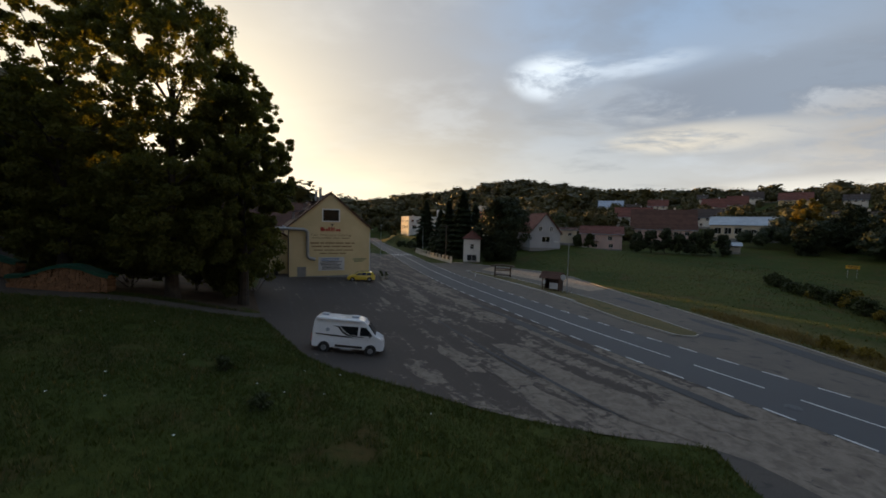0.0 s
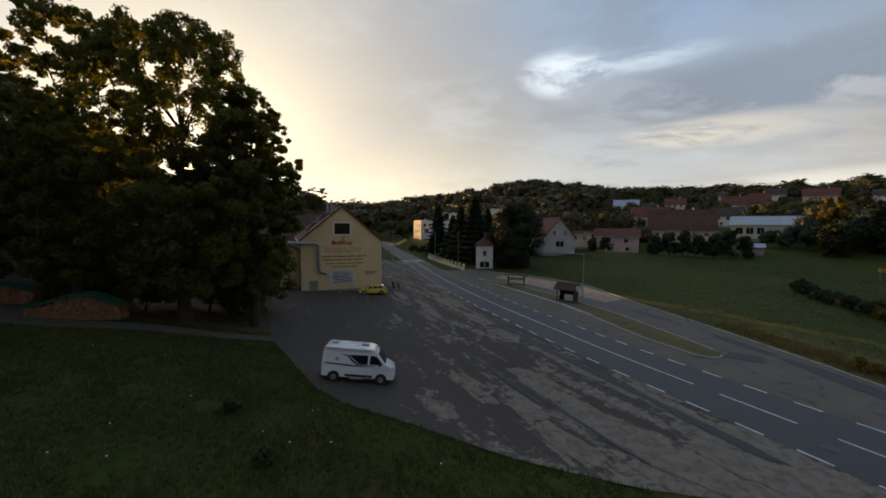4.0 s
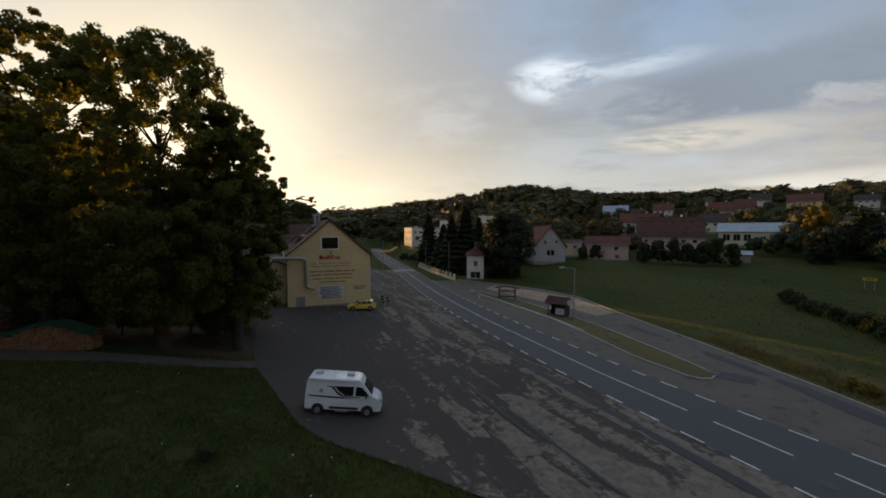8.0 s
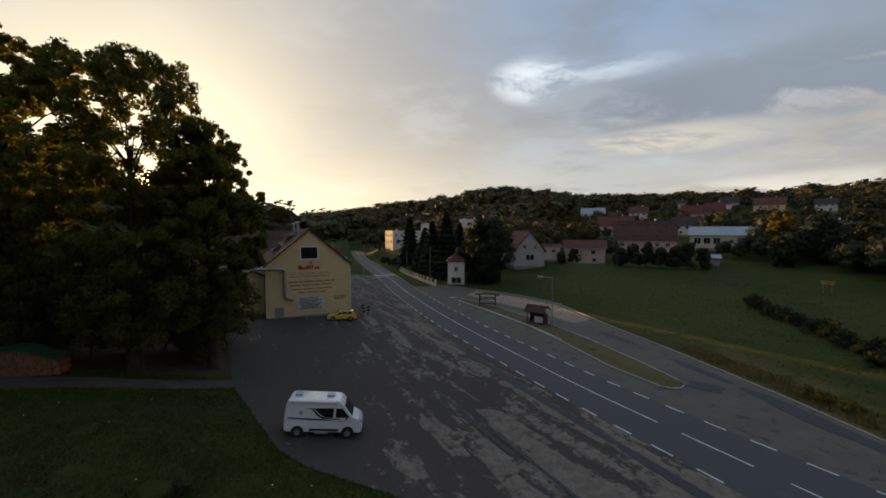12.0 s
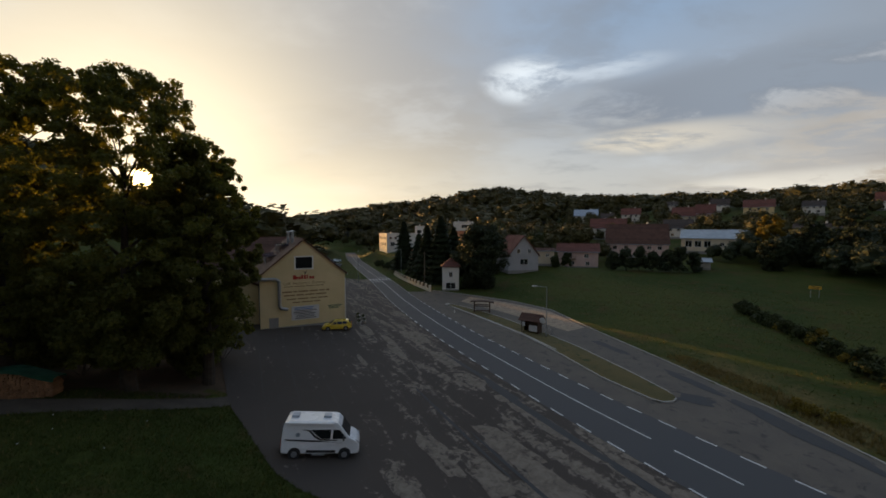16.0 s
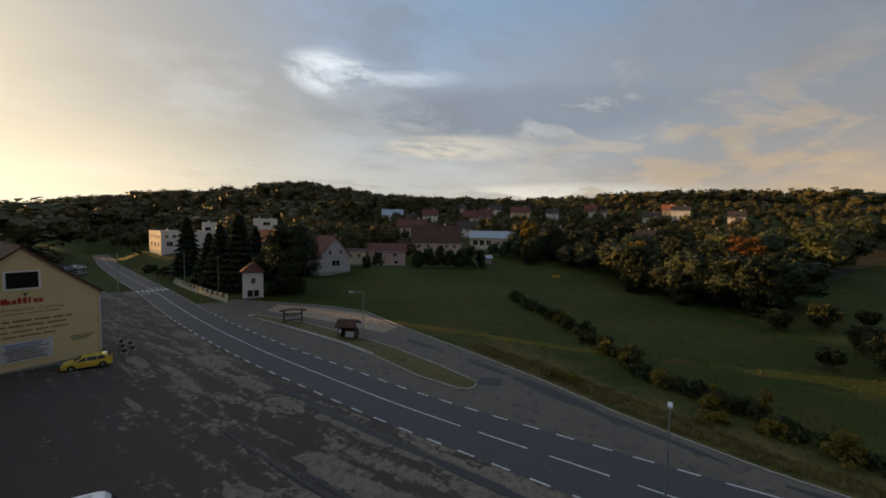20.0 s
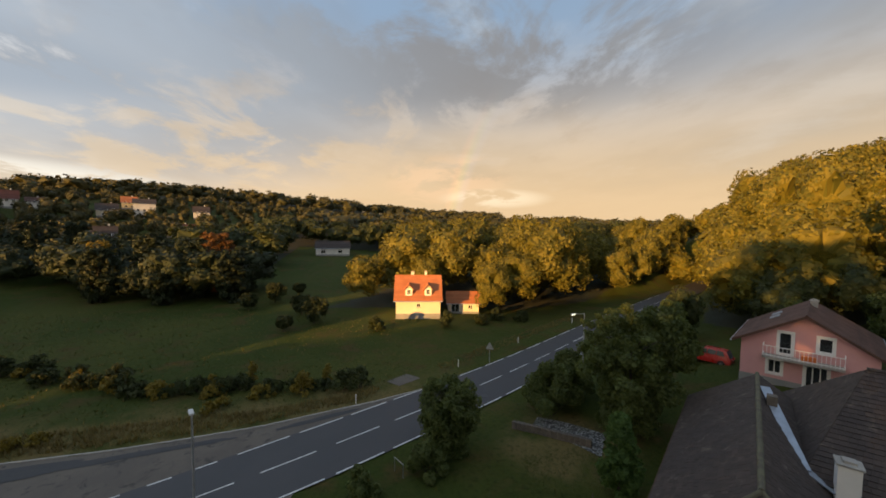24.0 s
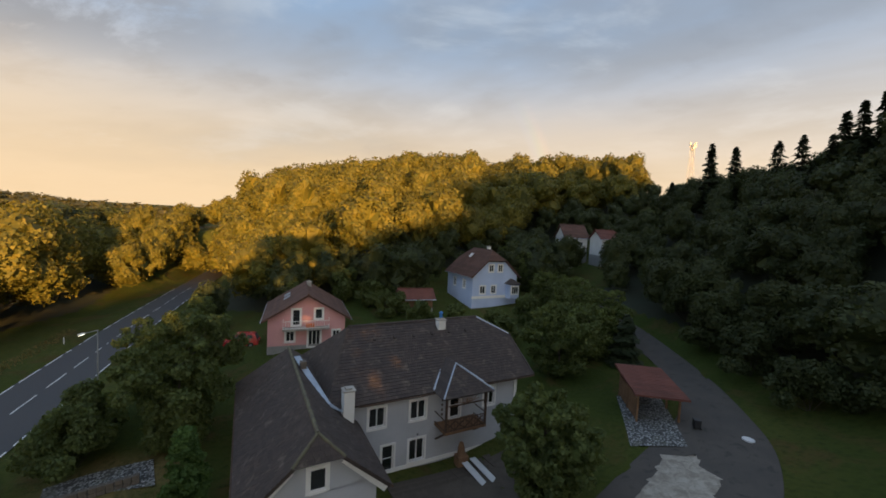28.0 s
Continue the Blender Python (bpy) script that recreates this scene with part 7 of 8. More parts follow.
def villa():
    def wallrun(a, b, z1, holes, m=M["grey_wall"]):
        v, f = wall_panel(g2(*a), g2(*b), -0.8, z1 - G0, [(u, z - G0, w, h) for u, z, w, h in holes])
        link_mesh("wall", v, f, m, VIL)
        for u, z, w, h in holes:
            if h < 1.9:
                window(VIL, g2(*a), g2(*b), u, z - G0, w, h, M["white"], 0.12, 1, None, True)
            else:
                window(VIL, g2(*a), g2(*b), u, z - G0, w, h, M["white"], 0.12, 0, None, False, 1)
    front, back = 22.0, 33.4
    wallrun((5.4, front), (21.1, front), 7.2, [(1.9, 4.5, 1.35, 1.6), (5.45, 4.5, 1.4, 1.6), (5.45, 0.95, 1.4, 1.85), (2.9, 0.6, 1.0, 2.2), (9.0, 3.95, 1.0, 2.2), (12.6, 4.5, 1.15, 1.6)])
    wallrun((21.1, front), (21.1, back), 7.2, [(3, 4.5, 1.2, 1.5), (7, 4.5, 1.2, 1.5)])
    wallrun((21.1, back), (4.0, back), 7.2, [(4, 4.5, 1.2, 1.5), (9, 4.5, 1.2, 1.5)])
    wallrun((4.0, back), (4.0, front), 7.2, [])
    # hipped end wall above the eave
    bm = bmesh.new()
    pts = [(21.1, 22.0, 7.1), (21.1, 33.4, 7.1), (21.1, 30.0, 9.5), (21.1, 25.4, 9.5)]
    a = [bm.verts.new(gp(*p)) for p in pts]
    b = [bm.verts.new(gp(p[0] - 0.3, p[1], p[2])) for p in pts]
    bm.faces.new(a)
    bm.faces.new(b[::-1])
    for i in range(4):
        bm.faces.new((a[i], b[i], b[(i + 1) % 4], a[(i + 1) % 4]))
    part("gable", bm, M["grey_wall"], VIL)
    s = M["roof_slate"]
    fz, rz, hz = 6.9, 11.2, 9.7
    k = (hz - fz) / (rz - fz)
    fv, rv, bv = 21.3, 27.7, 34.1
    xr, xa, xb, xl = 22.6, 19.8, 6.2, 3.2
    roof_plane(VIL, [gp(xl, fv, fz), gp(xr, fv, fz), gp(xr, fv + (rv - fv) * k, hz), gp(xa, rv, rz), gp(xb, rv, rz)], s, 0.16, 0.30, 0.30)
    roof_plane(VIL, [gp(xr, bv, fz), gp(xl, bv, fz), gp(xb, rv, rz), gp(xa, rv, rz), gp(xr, bv - (bv - rv) * k, hz)], s, 0.16, 0.30)
    roof_plane(VIL, [gp(xr, fv + (rv - fv) * k, hz), gp(xr, bv - (bv - rv) * k, hz), gp(xa, rv, rz)], s, 0.16, 0.30, 0.30)
    roof_plane(VIL, [gp(xl, fv, fz), gp(xl, bv, fz), gp(xb, rv, rz)], s, 0.16, 0.30, 0.30)
    # the wing
    ze, wr = 5.3, 8.9
    wallrun((-1.9, 14.9), (5.0, 14.9), 5.6, [(3.5, 1.4, 1.2, 1.5)])
    wallrun((5.0, 14.9), (5.0, 22.0), 5.6, [(5.0, 0.8, 1.0, 2.0)])
    wallrun((5.0, 32.4), (-1.9, 32.4), 5.6, [])
    wallrun((-1.9, 32.4), (-1.9, 14.9), 5.6, [(4, 2.6, 1.2, 1.4), (9, 2.6, 1.2, 1.4), (13, 2.6, 1.2, 1.4)])
    bm = bmesh.new()
    pts = [(-1.9, 14.9, 5.5), (5.0, 14.9, 5.5), (2.95, 14.9, 7.6), (0.15, 14.9, 7.6)]
    a = [bm.verts.new(gp(*p)) for p in pts]
    b = [bm.verts.new(gp(p[0], p[1] + 0.3, p[2])) for p in pts]
    bm.faces.new(a)
    bm.faces.new(b[::-1])
    for i in range(4):
        bm.faces.new((a[i], b[i], b[(i + 1) % 4], a[(i + 1) % 4]))
    part("gable", bm, M["grey_wall"], VIL)
    window(VIL, g2(-1.9, 14.9), g2(5.0, 14.9), 3.5, 5.75 - G0, 0.95, 1.3, M["white"], -0.03, 0)
    ru, lu, mu = 5.7, -2.6, 1.55
    nv, hv, pv = 14.2, 15.0, 30.6
    cz = 7.7
    q = (cz - ze) / (wr - ze)
    for e, run in ((ru, 1), (lu, -1)):
        edge = mu + (e - mu) * (1 - q)
        roof_plane(VIL, [gp(e, nv, ze), gp(e, 33.0, ze), gp(mu, pv, wr), gp(mu, hv, wr), gp(edge, nv, cz)], s, 0.16, 0.30, 0.30)
        bm = bmesh.new()
        cyl(bm, gp(e + run * 0.07, nv, ze - 0.08), gp(e + run * 0.07, 21.9 if run > 0 else 33, ze - 0.08), 0.06, n=8)
        part("gutter", bm, M["wood_dark"], VIL)
        # white verge board on the gable
        bm = bmesh.new()
        p0, p1 = Vector(gp(e - run * 0.25, nv + 0.3, ze - 0.32)), Vector(gp(edge, nv + 0.3, cz - 0.32))
        d = p1 - p0
        box(bm, *((p0 + p1) / 2), d.length, 0.06, 0.34, 0, Matrix.Rotation(-math.atan2(d.z, d.x), 4, "Y"))
        part("verge_board", bm, M["white"], VIL)
    e0, e1 = mu + (lu - mu) * (1 - q), mu + (ru - mu) * (1 - q)
    roof_plane(VIL, [gp(e0, nv - 0.05, cz), gp(e1, nv - 0.05, cz), gp(mu, hv, wr)], s, 0.14, 0.30, 0.30)
    roof_plane(VIL, [gp(lu, 33.0, ze), gp(ru, 33.0, ze), gp(mu, pv, wr)], s, 0.14, 0.30, 0.30)
    # ridges, valley sheets, gutter
    for a, b, m, r in ((gp(mu, hv, wr + 0.05), gp(mu, pv, wr + 0.05), "moss", 0.13), (gp(xb, rv, rz + 0.05), gp(xa, rv, rz + 0.05), "roof_slate", 0.12),
                       (gp(xa, rv, rz + 0.05), gp(xr, fv + (rv - fv) * k, hz + 0.05), "zinc", 0.08), (gp(e0, nv, cz + 0.05), gp(mu, hv, wr + 0.05), "moss", 0.10),
                       (gp(e1, nv, cz + 0.05), gp(mu, hv, wr + 0.05), "moss", 0.10), (gp(xr, fv, fz + 0.05), gp(xr, fv + (rv - fv) * k, hz + 0.05), "roof_slate", 0.09)):
        bm = bmesh.new()
        cyl(bm, a, b, r, n=8)
        part("ridge", bm, M[m], VIL)
    bm = bmesh.new()
    cyl(bm, gp(5.6, fv - 0.07, fz - 0.08), gp(xr, fv - 0.07, fz - 0.08), 0.06, n=8)
    part("gutter", bm, M["wood_dark"], VIL)
    for a, b in (((3.35, 21.4, 7.2), (1.9, 27.6, 8.95)), ((4.5, 21.2, 6.6), (3.3, 21.5, 7.25))):
        bm = bmesh.new()
        p0, p1 = Vector(gp(*a)), Vector(gp(*b))
        d = p1 - p0
        turn = d.to_track_quat("X", "Z").to_matrix().to_4x4()
        box(bm, *((p0 + p1) / 2 + Vector((0, 0, 0.12))), d.length, 0.5, 0.05, 0.01, turn)
        part("valley_sheet", bm, M["zinc"], VIL, "bright zinc valley sheet")
    # chimneys
    chimney(VIL, *gp(4.75, 21.2, 5.9), 0.8, 0.8, 2.4, M["white_wall"])
    ch = chimney(VIL, *gp(15.2, 26.9, 10.0), 0.8, 0.7, 1.4, M["white_wall"])
    bm = bmesh.new()
    x, y, z = gp(15.2, 26.9, 11.5)
    cyl(bm, (x, y, z), (x, y, z + 0.6), 0.16, n=10)
    cyl(bm, (x, y, z + 0.6), (x, y, z + 0.75), 0.24, 0.1, 10)
    part("flue", bm, M["blue"], ch, "blue metal flue")
    chimney(VIL, *gp(2.2, 26.0, 8.2), 0.5, 0.5, 0.95, M["wood_old"], False)
    for i in range(6):
        bm = bmesh.new()
        u, v = 8.2 + i * 1.9, 26.2
        x, y, z = gp(u, v, fz + (v - fv) * (rz - fz) / (rv - fv) + 0.16)
        box(bm, x, y, z, 0.22, 0.3, 0.16, 0.03, Matrix.Rotation(radians(35), 4, "X"))
        part("vent_tile", bm, M["roof_slate"], VIL)
    # trim: base band, corner and eave bands
    for a, b, z, h in (((5.4, 21.96), (21.1, 21.96), 0.65, 0.32), ((5.4, 21.96), (21.1, 21.96), 6.95, 0.16)):
        bm = bmesh.new()
        x0, y0, _ = gp(*a, 0)
        x1, y1, _ = gp(*b, 0)
        box(bm, (x0 + x1) / 2, y0, z - G0, x1 - x0, 0.07, h, 0.01)
        part("trim", bm, M["white"], VIL)
    for u in (20.95,):
        bm = bmesh.new()
        x, y, z = gp(u, 21.96, 4.0)
        box(bm, x, y, z, 0.36, 0.08, 5.6, 0.01)
        part("corner_trim", bm, M["white"], VIL)
    # the timber porch with its own small hipped roof
    u0, u1, pv0 = 12.4, 16.4, 20.0
    porch = balcony(VIL, *[gp(u0, 0, 0)[0], gp(u1, 0, 0)[0]], gp(0, pv0, 0)[1], gp(0, 21.95, 0)[1], 3.9 - G0, 1.0, M["wood"], M["wood_dark"])
    for i in range(4):
        for sgn in (-1, 1):
            bm = bmesh.new()
            xm = gp(u0, 0, 0)[0] + 0.45 + i * 0.9
            box(bm, xm, gp(0, pv0, 0)[1] - 0.01, 4.45 - G0, 1.15, 0.04, 0.08, 0, Matrix.Rotation(sgn * radians(40), 4, "Y"))
            part("cross_brace", bm, M["wood_dark"], porch)
    for u in (u0 + 0.1, u1 - 0.1):
        bm = bmesh.new()
        x, y, z = gp(u, pv0 + 0.08, 0)
        box(bm, x, y, 4.05 - G0 + 1.5, 0.16, 0.16, 3.2, 0.01)
        part("post", bm, M["wood_dark"], porch)
        bm = bmesh.new()
        box(bm, x, y + 0.9, 3.15 - G0, 0.14, 1.9, 0.14, 0.01, Matrix.Rotation(radians(-38), 4, "X"))
        part("bracket", bm, M["wood_dark"], porch)
    for i in range(9):                          # sunburst of thin laths under the porch eave
        a = radians(20 + i * 17.5)
        bm = bmesh.new()
        x, y, z = gp((u0 + u1) / 2, pv0 + 0.06, 6.1)
        box(bm, x + math.cos(a) * 0.75, y, z + math.sin(a) * 0.5, 0.95, 0.03, 0.04, 0, Matrix.Rotation(-math.atan2(math.sin(a) * 0.5, math.cos(a) * 0.75), 4, "Y"))
        part("lath", bm, M["wood"], porch)
    bm = bmesh.new()
    x, y, z = gp((u0 + u1) / 2, pv0 + 0.06, 6.07)
    box(bm, x, y, z, 3.4, 0.1, 0.1, 0.01)
    box(bm, x, y, z + 0.75, 3.6, 0.12, 0.14, 0.01)
    part("beam", bm, M["wood_dark"], porch)
    pz, ap = 6.95, 8.7
    a0, a1, am = u0 - 0.45, u1 + 0.45, (u0 + u1) / 2
    roof_plane(VIL, [gp(a0, pv0 - 0.4, pz), gp(a1, pv0 - 0.4, pz), gp(am, 22.2, ap)], s, 0.1, 0.28, 0.28)
    for e in (a0, a1):
        roof_plane(VIL, [gp(e, pv0 - 0.4, pz), gp(e, 21.6, pz), gp(am, 24.3, ap), gp(am, 22.2, ap)], s, 0.1, 0.28)
        bm = bmesh.new()
        cyl(bm, gp(e, pv0 - 0.4, pz + 0.06), gp(am, 22.2, ap + 0.06), 0.07, n=6)
        part("hip_cap", bm, M["zinc"], VIL)
        bm = bmesh.new()
        cyl(bm, gp(e, 21.4, pz + 0.1), gp(am, 24.3, ap + 0.06), 0.09, n=6)
        part("valley_sheet", bm, M["zinc"], VIL)
    bm = bmesh.new()
    for i in range(5):
        x, y, z = gp(13.1, 21.94, 4.5 + i * 0.42)
        box(bm, x, y, z, 0.16, 0.04, 0.2, 0.01)
    part("ornament", bm, M["wood_dark"], VIL)
    for u, z in ((11.85, 6.6), (11.85, 3.25)):
        bm = bmesh.new()
        x, y, zz = gp(u - 1.0, 21.95, z)
        cyl(bm, (x, y - 0.06, zz), (x, y + 0.02, zz), 0.09, 0.05, 8)
        part("lantern", bm, M["dark_metal"], VIL)


villa()
tagged(VIL, "grey villa with white window surrounds and dark slate roofs", "house")


def paving(name, label, cx, cy, turn, nx, ny, sx, sy, material, z=None, gap=0.02, raise_by=0.02):
    """Single slabs laid on the ground."""
    top = empty(name, cx, cy, height(cx, cy), turn)
    tagged(top, label, "pavement", kind="structure")
    bm = bmesh.new()
    box(bm, 0, 0, 0, sx - gap, sy - gap, 0.08, 0.008)
    me = bpy.data.meshes.new("slab")
    bm.to_mesh(me)
    bm.free()
    me.materials.append(material)
    c, s = math.cos(radians(turn)), math.sin(radians(turn))
    rr = random.Random(nx * 7 + ny)
    for i in range(nx):
        for j in range(ny):
            lx, ly = (i - nx / 2 + 0.5) * sx, (j - ny / 2 + 0.5) * sy
            ob = new("slab", me)
            ob.parent = top
            wx, wy = cx + lx * c - ly * s, cy + lx * s + ly * c
            ob.matrix_local = pose(lx, ly, height(wx, wy) - top.location.z + raise_by + rr.uniform(-0.012, 0.012), rr.uniform(-0.5, 0.5), rr.uniform(-0.5, 0.5), 0)
    return top


paving("terrace", "grey slab terrace along the villa wall", 3.4, -22.9, -139, 12, 3, 0.8, 0.6, M["yard"], raise_by=0.03)
ruled("courtyard", resample([(7.2, -20.2), (-1.6, -27.8)], 14), resample([(3.2, -14.8), (-6.5, -20.0)], 14), 12, M["yard"], 0.05, label="dark trodden courtyard between the villa and the driveway", category="courtyard")
rnga = np.random.default_rng(77)
ruled("concrete_apron", resample([(-8.6, -19.4), (-11.2, -22.6), (-12.9, -25.4)], 16) + rnga.normal(size=(16, 2)) * 0.16, resample([(-14.0, -19.2), (-15.4, -22.4), (-14.9, -25.9)], 16) + rnga.normal(size=(16, 2)) * 0.24, 6, M["apron"], 0.03, label="pale worn concrete strip on the driveway", category="driveway")
for i, (a, b) in enumerate((((2.6, -25.2), (-1.2, -20.8)), ((1.7, -25.4), (-0.9, -22.5)))):
    bm = bmesh.new()
    d = Vector((b[0] - a[0], b[1] - a[1], 0))
    box(bm, 0, 0, 0, d.length, 0.55, 0.07, 0.01)
    ob = part("timber_board", bm, M["board"], None)
    ob.matrix_world = pose((a[0] + b[0]) / 2, (a[1] + b[1]) / 2, height((a[0] + b[0]) / 2, (a[1] + b[1]) / 2) + 0.12 + 0.1 * i, 0, 0, math.degrees(math.atan2(d.y, d.x)))
    tagged(ob, "long pale board lying in the courtyard", "board", group="boards in the courtyard")


def wood_stack(x, y, turn):
    """Rusty garden oven with a tall body under the porch."""
    ob = empty("garden_oven", x, y, height(x, y) + 0.05, turn)
    bm = bmesh.new()
    box(bm, 0, 0, 0.45, 1.0, 0.8, 0.9, 0.05)
    part("body", bm, M["wood"], ob)
    bm = bmesh.new()
    cyl(bm, (0, 0, 0.9), (0, 0.1, 1.9), 0.40, 0.2, 10)
    part("flue", bm, M["wood"], ob, "rust-brown flue")
    return tagged(ob, "rust-coloured garden oven under the porch", "oven")


wood_stack(2.6, -25.0, -139)


def carport(x, y, turn, w=3.7, d=6.0):
    ob = empty("carport", x, y, height(x, y), turn)
    for sx in (-1, 1):
        for sy in (-1, 0, 1):
            bm = bmesh.new()
            box(bm, sx * (w / 2 - 0.15), sy * (d / 2 - 0.3), 1.15, 0.16, 0.16, 2.5, 0.01)
            part("post", bm, M["wood"], ob)
        bm = bmesh.new()
        box(bm, sx * (w / 2 - 0.15), 0, 2.42, 0.16, d - 0.2, 0.18, 0.01)
        part("beam", bm, M["wood"], ob)
    for i in range(9):
        bm = bmesh.new()
        box(bm, -(w / 2 - 0.12), -d / 2 + 0.4 + i * (d - 0.6) / 9 + 0.2, 1.0, 0.04, 0.5, 1.9, 0.005)
        part("plank", bm, M["wood"], ob)
    for i in range(3):
        bm = bmesh.new()
        box(bm, w / 2 - 0.15, d / 2 - 1.0 - i * 1.2, 1.7, 0.08, 1.5, 0.08, 0, Matrix.Rotation(radians(50 if i % 2 else -50), 4, "X"))
        part("brace", bm, M["wood"], ob)
    bm = bmesh.new()
    box(bm, 0, d / 2 - 0.15, 1.1, w - 0.4, 0.06, 2.1, 0.01)
    part("back_wall", bm, M["wood"], ob)
    roof_plane(ob, [(-w / 2 - 0.35, -d / 2 - 0.5, 2.62), (w / 2 + 0.35, -d / 2 - 0.5, 2.62), (w / 2 + 0.35, d / 2 + 0.3, 2.98), (-w / 2 - 0.35, d / 2 + 0.3, 2.98)], M["roof_red"], 0.14, 0.35)
    return tagged(ob, "open timber carport with a low red-brown roof", "carport")


carport(-13.7, -32.9, -177)
ruled("carport_floor", resample([(-10.9, -26.6), (-11.7, -36.0)], 10), resample([(-14.9, -26.4), (-15.7, -35.8)], 10), 8, M["gravel"], 0.05, label="cobbled floor under and before the carport", category="pavement")
bin_box("wheelie_bin", "black bin with a white lid beside the carport", -16.6, -29.4, M["black"], 0.5, 0.5, 0.8)

PH = gable_house("pink_house", "pink rendered house with a brown roof and a balcony", 28.0, -40.9, -145.5, 9.3, 10.5, 4.1, 6.9, M["pink_wall"], M["roof_brown"],
                 [("f", 2.6, 0.9, 1.0, 1.3), ("f", 5.5, 0.15, 1.5, 2.1, 2), ("f", 8.2, 1.0, 0.9, 1.1), ("f", 3.3, 2.95, 0.95, 2.05, 0), ("f", 6.0, 3.7, 0.95, 1.3, 0), ("l", 3, 1.0, 1.2, 1.3), ("l", 7, 1.0, 1.2, 1.3)],
                 z=4.4, over=0.7, surround=M["white"], course=0.33, tile=0.0, chims=())
balcony(PH, -2.9, 2.6, -6.5, -5.2, 2.75, 1.0, M["concrete"], M["white"])
bm = bmesh.new()
box(bm, 0.3, -6.1, 3.05, 1.0, 0.4, 0.5, 0.08)
part("cushion", bm, M["orange"], PH, "orange cushion on the balcony")
chimney(PH, 0.3, 2.2, 6.2, 0.6, 0.6, 1.1, M["concrete"])
for i in range(2):
    bm = bmesh.new()
    s = (6.9 - 4.1) / 4.65
    box(bm, -2.6, 0.5 + i * 2.2, 6.9 - 2.6 * s + 0.12, 0.9, 1.1, 0.08, 0.01, Matrix.Rotation(-math.atan(s), 4, "Y"))
    part("skylight", bm, M["zinc"], PH)
BH = gable_house("blue_house", "pale blue house with a half-hipped brown roof", 7.1, -68.0, -140, 9.8, 9.6, 4.4, 8.8, M["blue_wall"], M["roof_brown"],
                 [("f", 2.2, 0.9, 1.1, 1.4), ("f", 4.6, 0.9, 1.0, 1.4), ("f", 3.9, 4.9, 1.0, 1.3), ("f", 5.9, 4.9, 1.0, 1.3), ("l", 3.0, 1.6, 0.9, 1.5), ("l", 6.6, 1.6, 0.9, 1.5)], z=7.9, hip=1.9, plinth=-1.7, sunk=2.4, surround=M["white"], course=0.36, chims=((0.4, -1.5, 8.3, 0.6, 1.0),))
bm = bmesh.new()
box(bm, -2.4, 0.3, 7.6, 1.0, 0.9, 0.08, 0.01, Matrix.Rotation(-0.72, 4, "Y"))
part("skylight", bm, M["board"], BH)
bm = bmesh.new()
box(bm, 3.4, -5.6, 1.3, 2.0, 1.5, 2.6, 0.03)
bay = part("bay", bm, M["blue_wall"], BH)
window(BH, (2.4, -6.35), (4.4, -6.35), 1.0, 0.9, 1.5, 1.4, M["white"], -0.02, 2)
for e in (-1, 1):
    roof_plane(BH, [(3.4 + e * 1.3, -6.7, 2.7), (3.4 + e * 1.3, -4.8, 2.7), (3.4, -4.8, 3.6), (3.4, -5.6, 3.6)], M["roof_slate"], 0.1, 0)
roof_plane(BH, [(2.1, -6.7, 2.7), (4.7, -6.7, 2.7), (3.4, -5.6, 3.6)], M["roof_slate"], 0.1, 0)
bm = bmesh.new()
box(bm, 0, -4.86, 0.25, 10.04, 0.08, 0.5, 0.01)
part("trim", bm, M["white"], BH)
gable_house("far_house", "white house with a brown roof at the wood's edge", -12.8, -105.7, -165, 6.0, 8, 4.4, 7.6, M["white_wall"], M["roof_brown"], [("f", 1.5, 1.8, 1.0, 1.2), ("f", 4.4, 1.8, 1.0, 1.2)], along=True, z=15.4, sunk=4.5)
gable_house("far_house", "white house with a red tent roof beyond the drive", -20.5, -97.2, -165, 5.2, 7, 4.8, 6.8, M["white_wall"], M["roof_red"], [("f", 1.4, 2.8, 1.0, 1.2), ("f", 3.8, 2.8, 1.0, 1.2)], along=True, z=15.0, sunk=4.5)
gable_house("garden_shed", "small red-roofed garden shed behind the hedge", 17.5, -58, -150, 5.5, 4, 2.3, 3.5, M["wood"], M["roof_red"], along=True, category="shed", course=0)
estate_car("van_car", "red van parked beside the pink house", 35.0, -36.6, 30, M["body_red"], tall=1.85, long=4.6)
street_lamp(-3.4, -88, 5.5, 0, 0.2, True, "small lit lamp by the drive", 7.5)


def lattice_mast(x, y, tall):
    ob = empty("radio_mast", x, y, height(x, y) - 0.3)
    for i in range(3):
        a = i * math.tau / 3
        bm = bmesh.new()
        cyl(bm, (math.cos(a) * 1.4, math.sin(a) * 1.4, 0), (math.cos(a) * 0.6, math.sin(a) * 0.6, tall), 0.11, 0.09, 6)
        part("leg", bm, M["metal"], ob)
    bm = bmesh.new()
    n = int(tall / 1.8)
    for j in range(n):
        r0, r1 = 1.4 - 0.8 * j / n, 1.4 - 0.8 * (j + 1) / n
        for i in range(3):
            a, b = i * math.tau / 3, (i + 1) * math.tau / 3
            cyl(bm, (math.cos(a) * r0, math.sin(a) * r0, tall * j / n), (math.cos(b) * r1, math.sin(b) * r1, tall * (j + 1) / n), 0.05, n=5)
    part("bracing", bm, M["metal"], ob)
    for i in range(4):
        bm = bmesh.new()
        a = i * math.tau / 4
        box(bm, math.cos(a) * 0.85, math.sin(a) * 0.85, tall - 0.6 - 0.8 * (i % 2), 0.4, 0.4, 2.0, 0.03)
        part("antenna", bm, M["board"], ob)
    return tagged(ob, "grey steel lattice radio mast on the wooded hill", "radio mast")


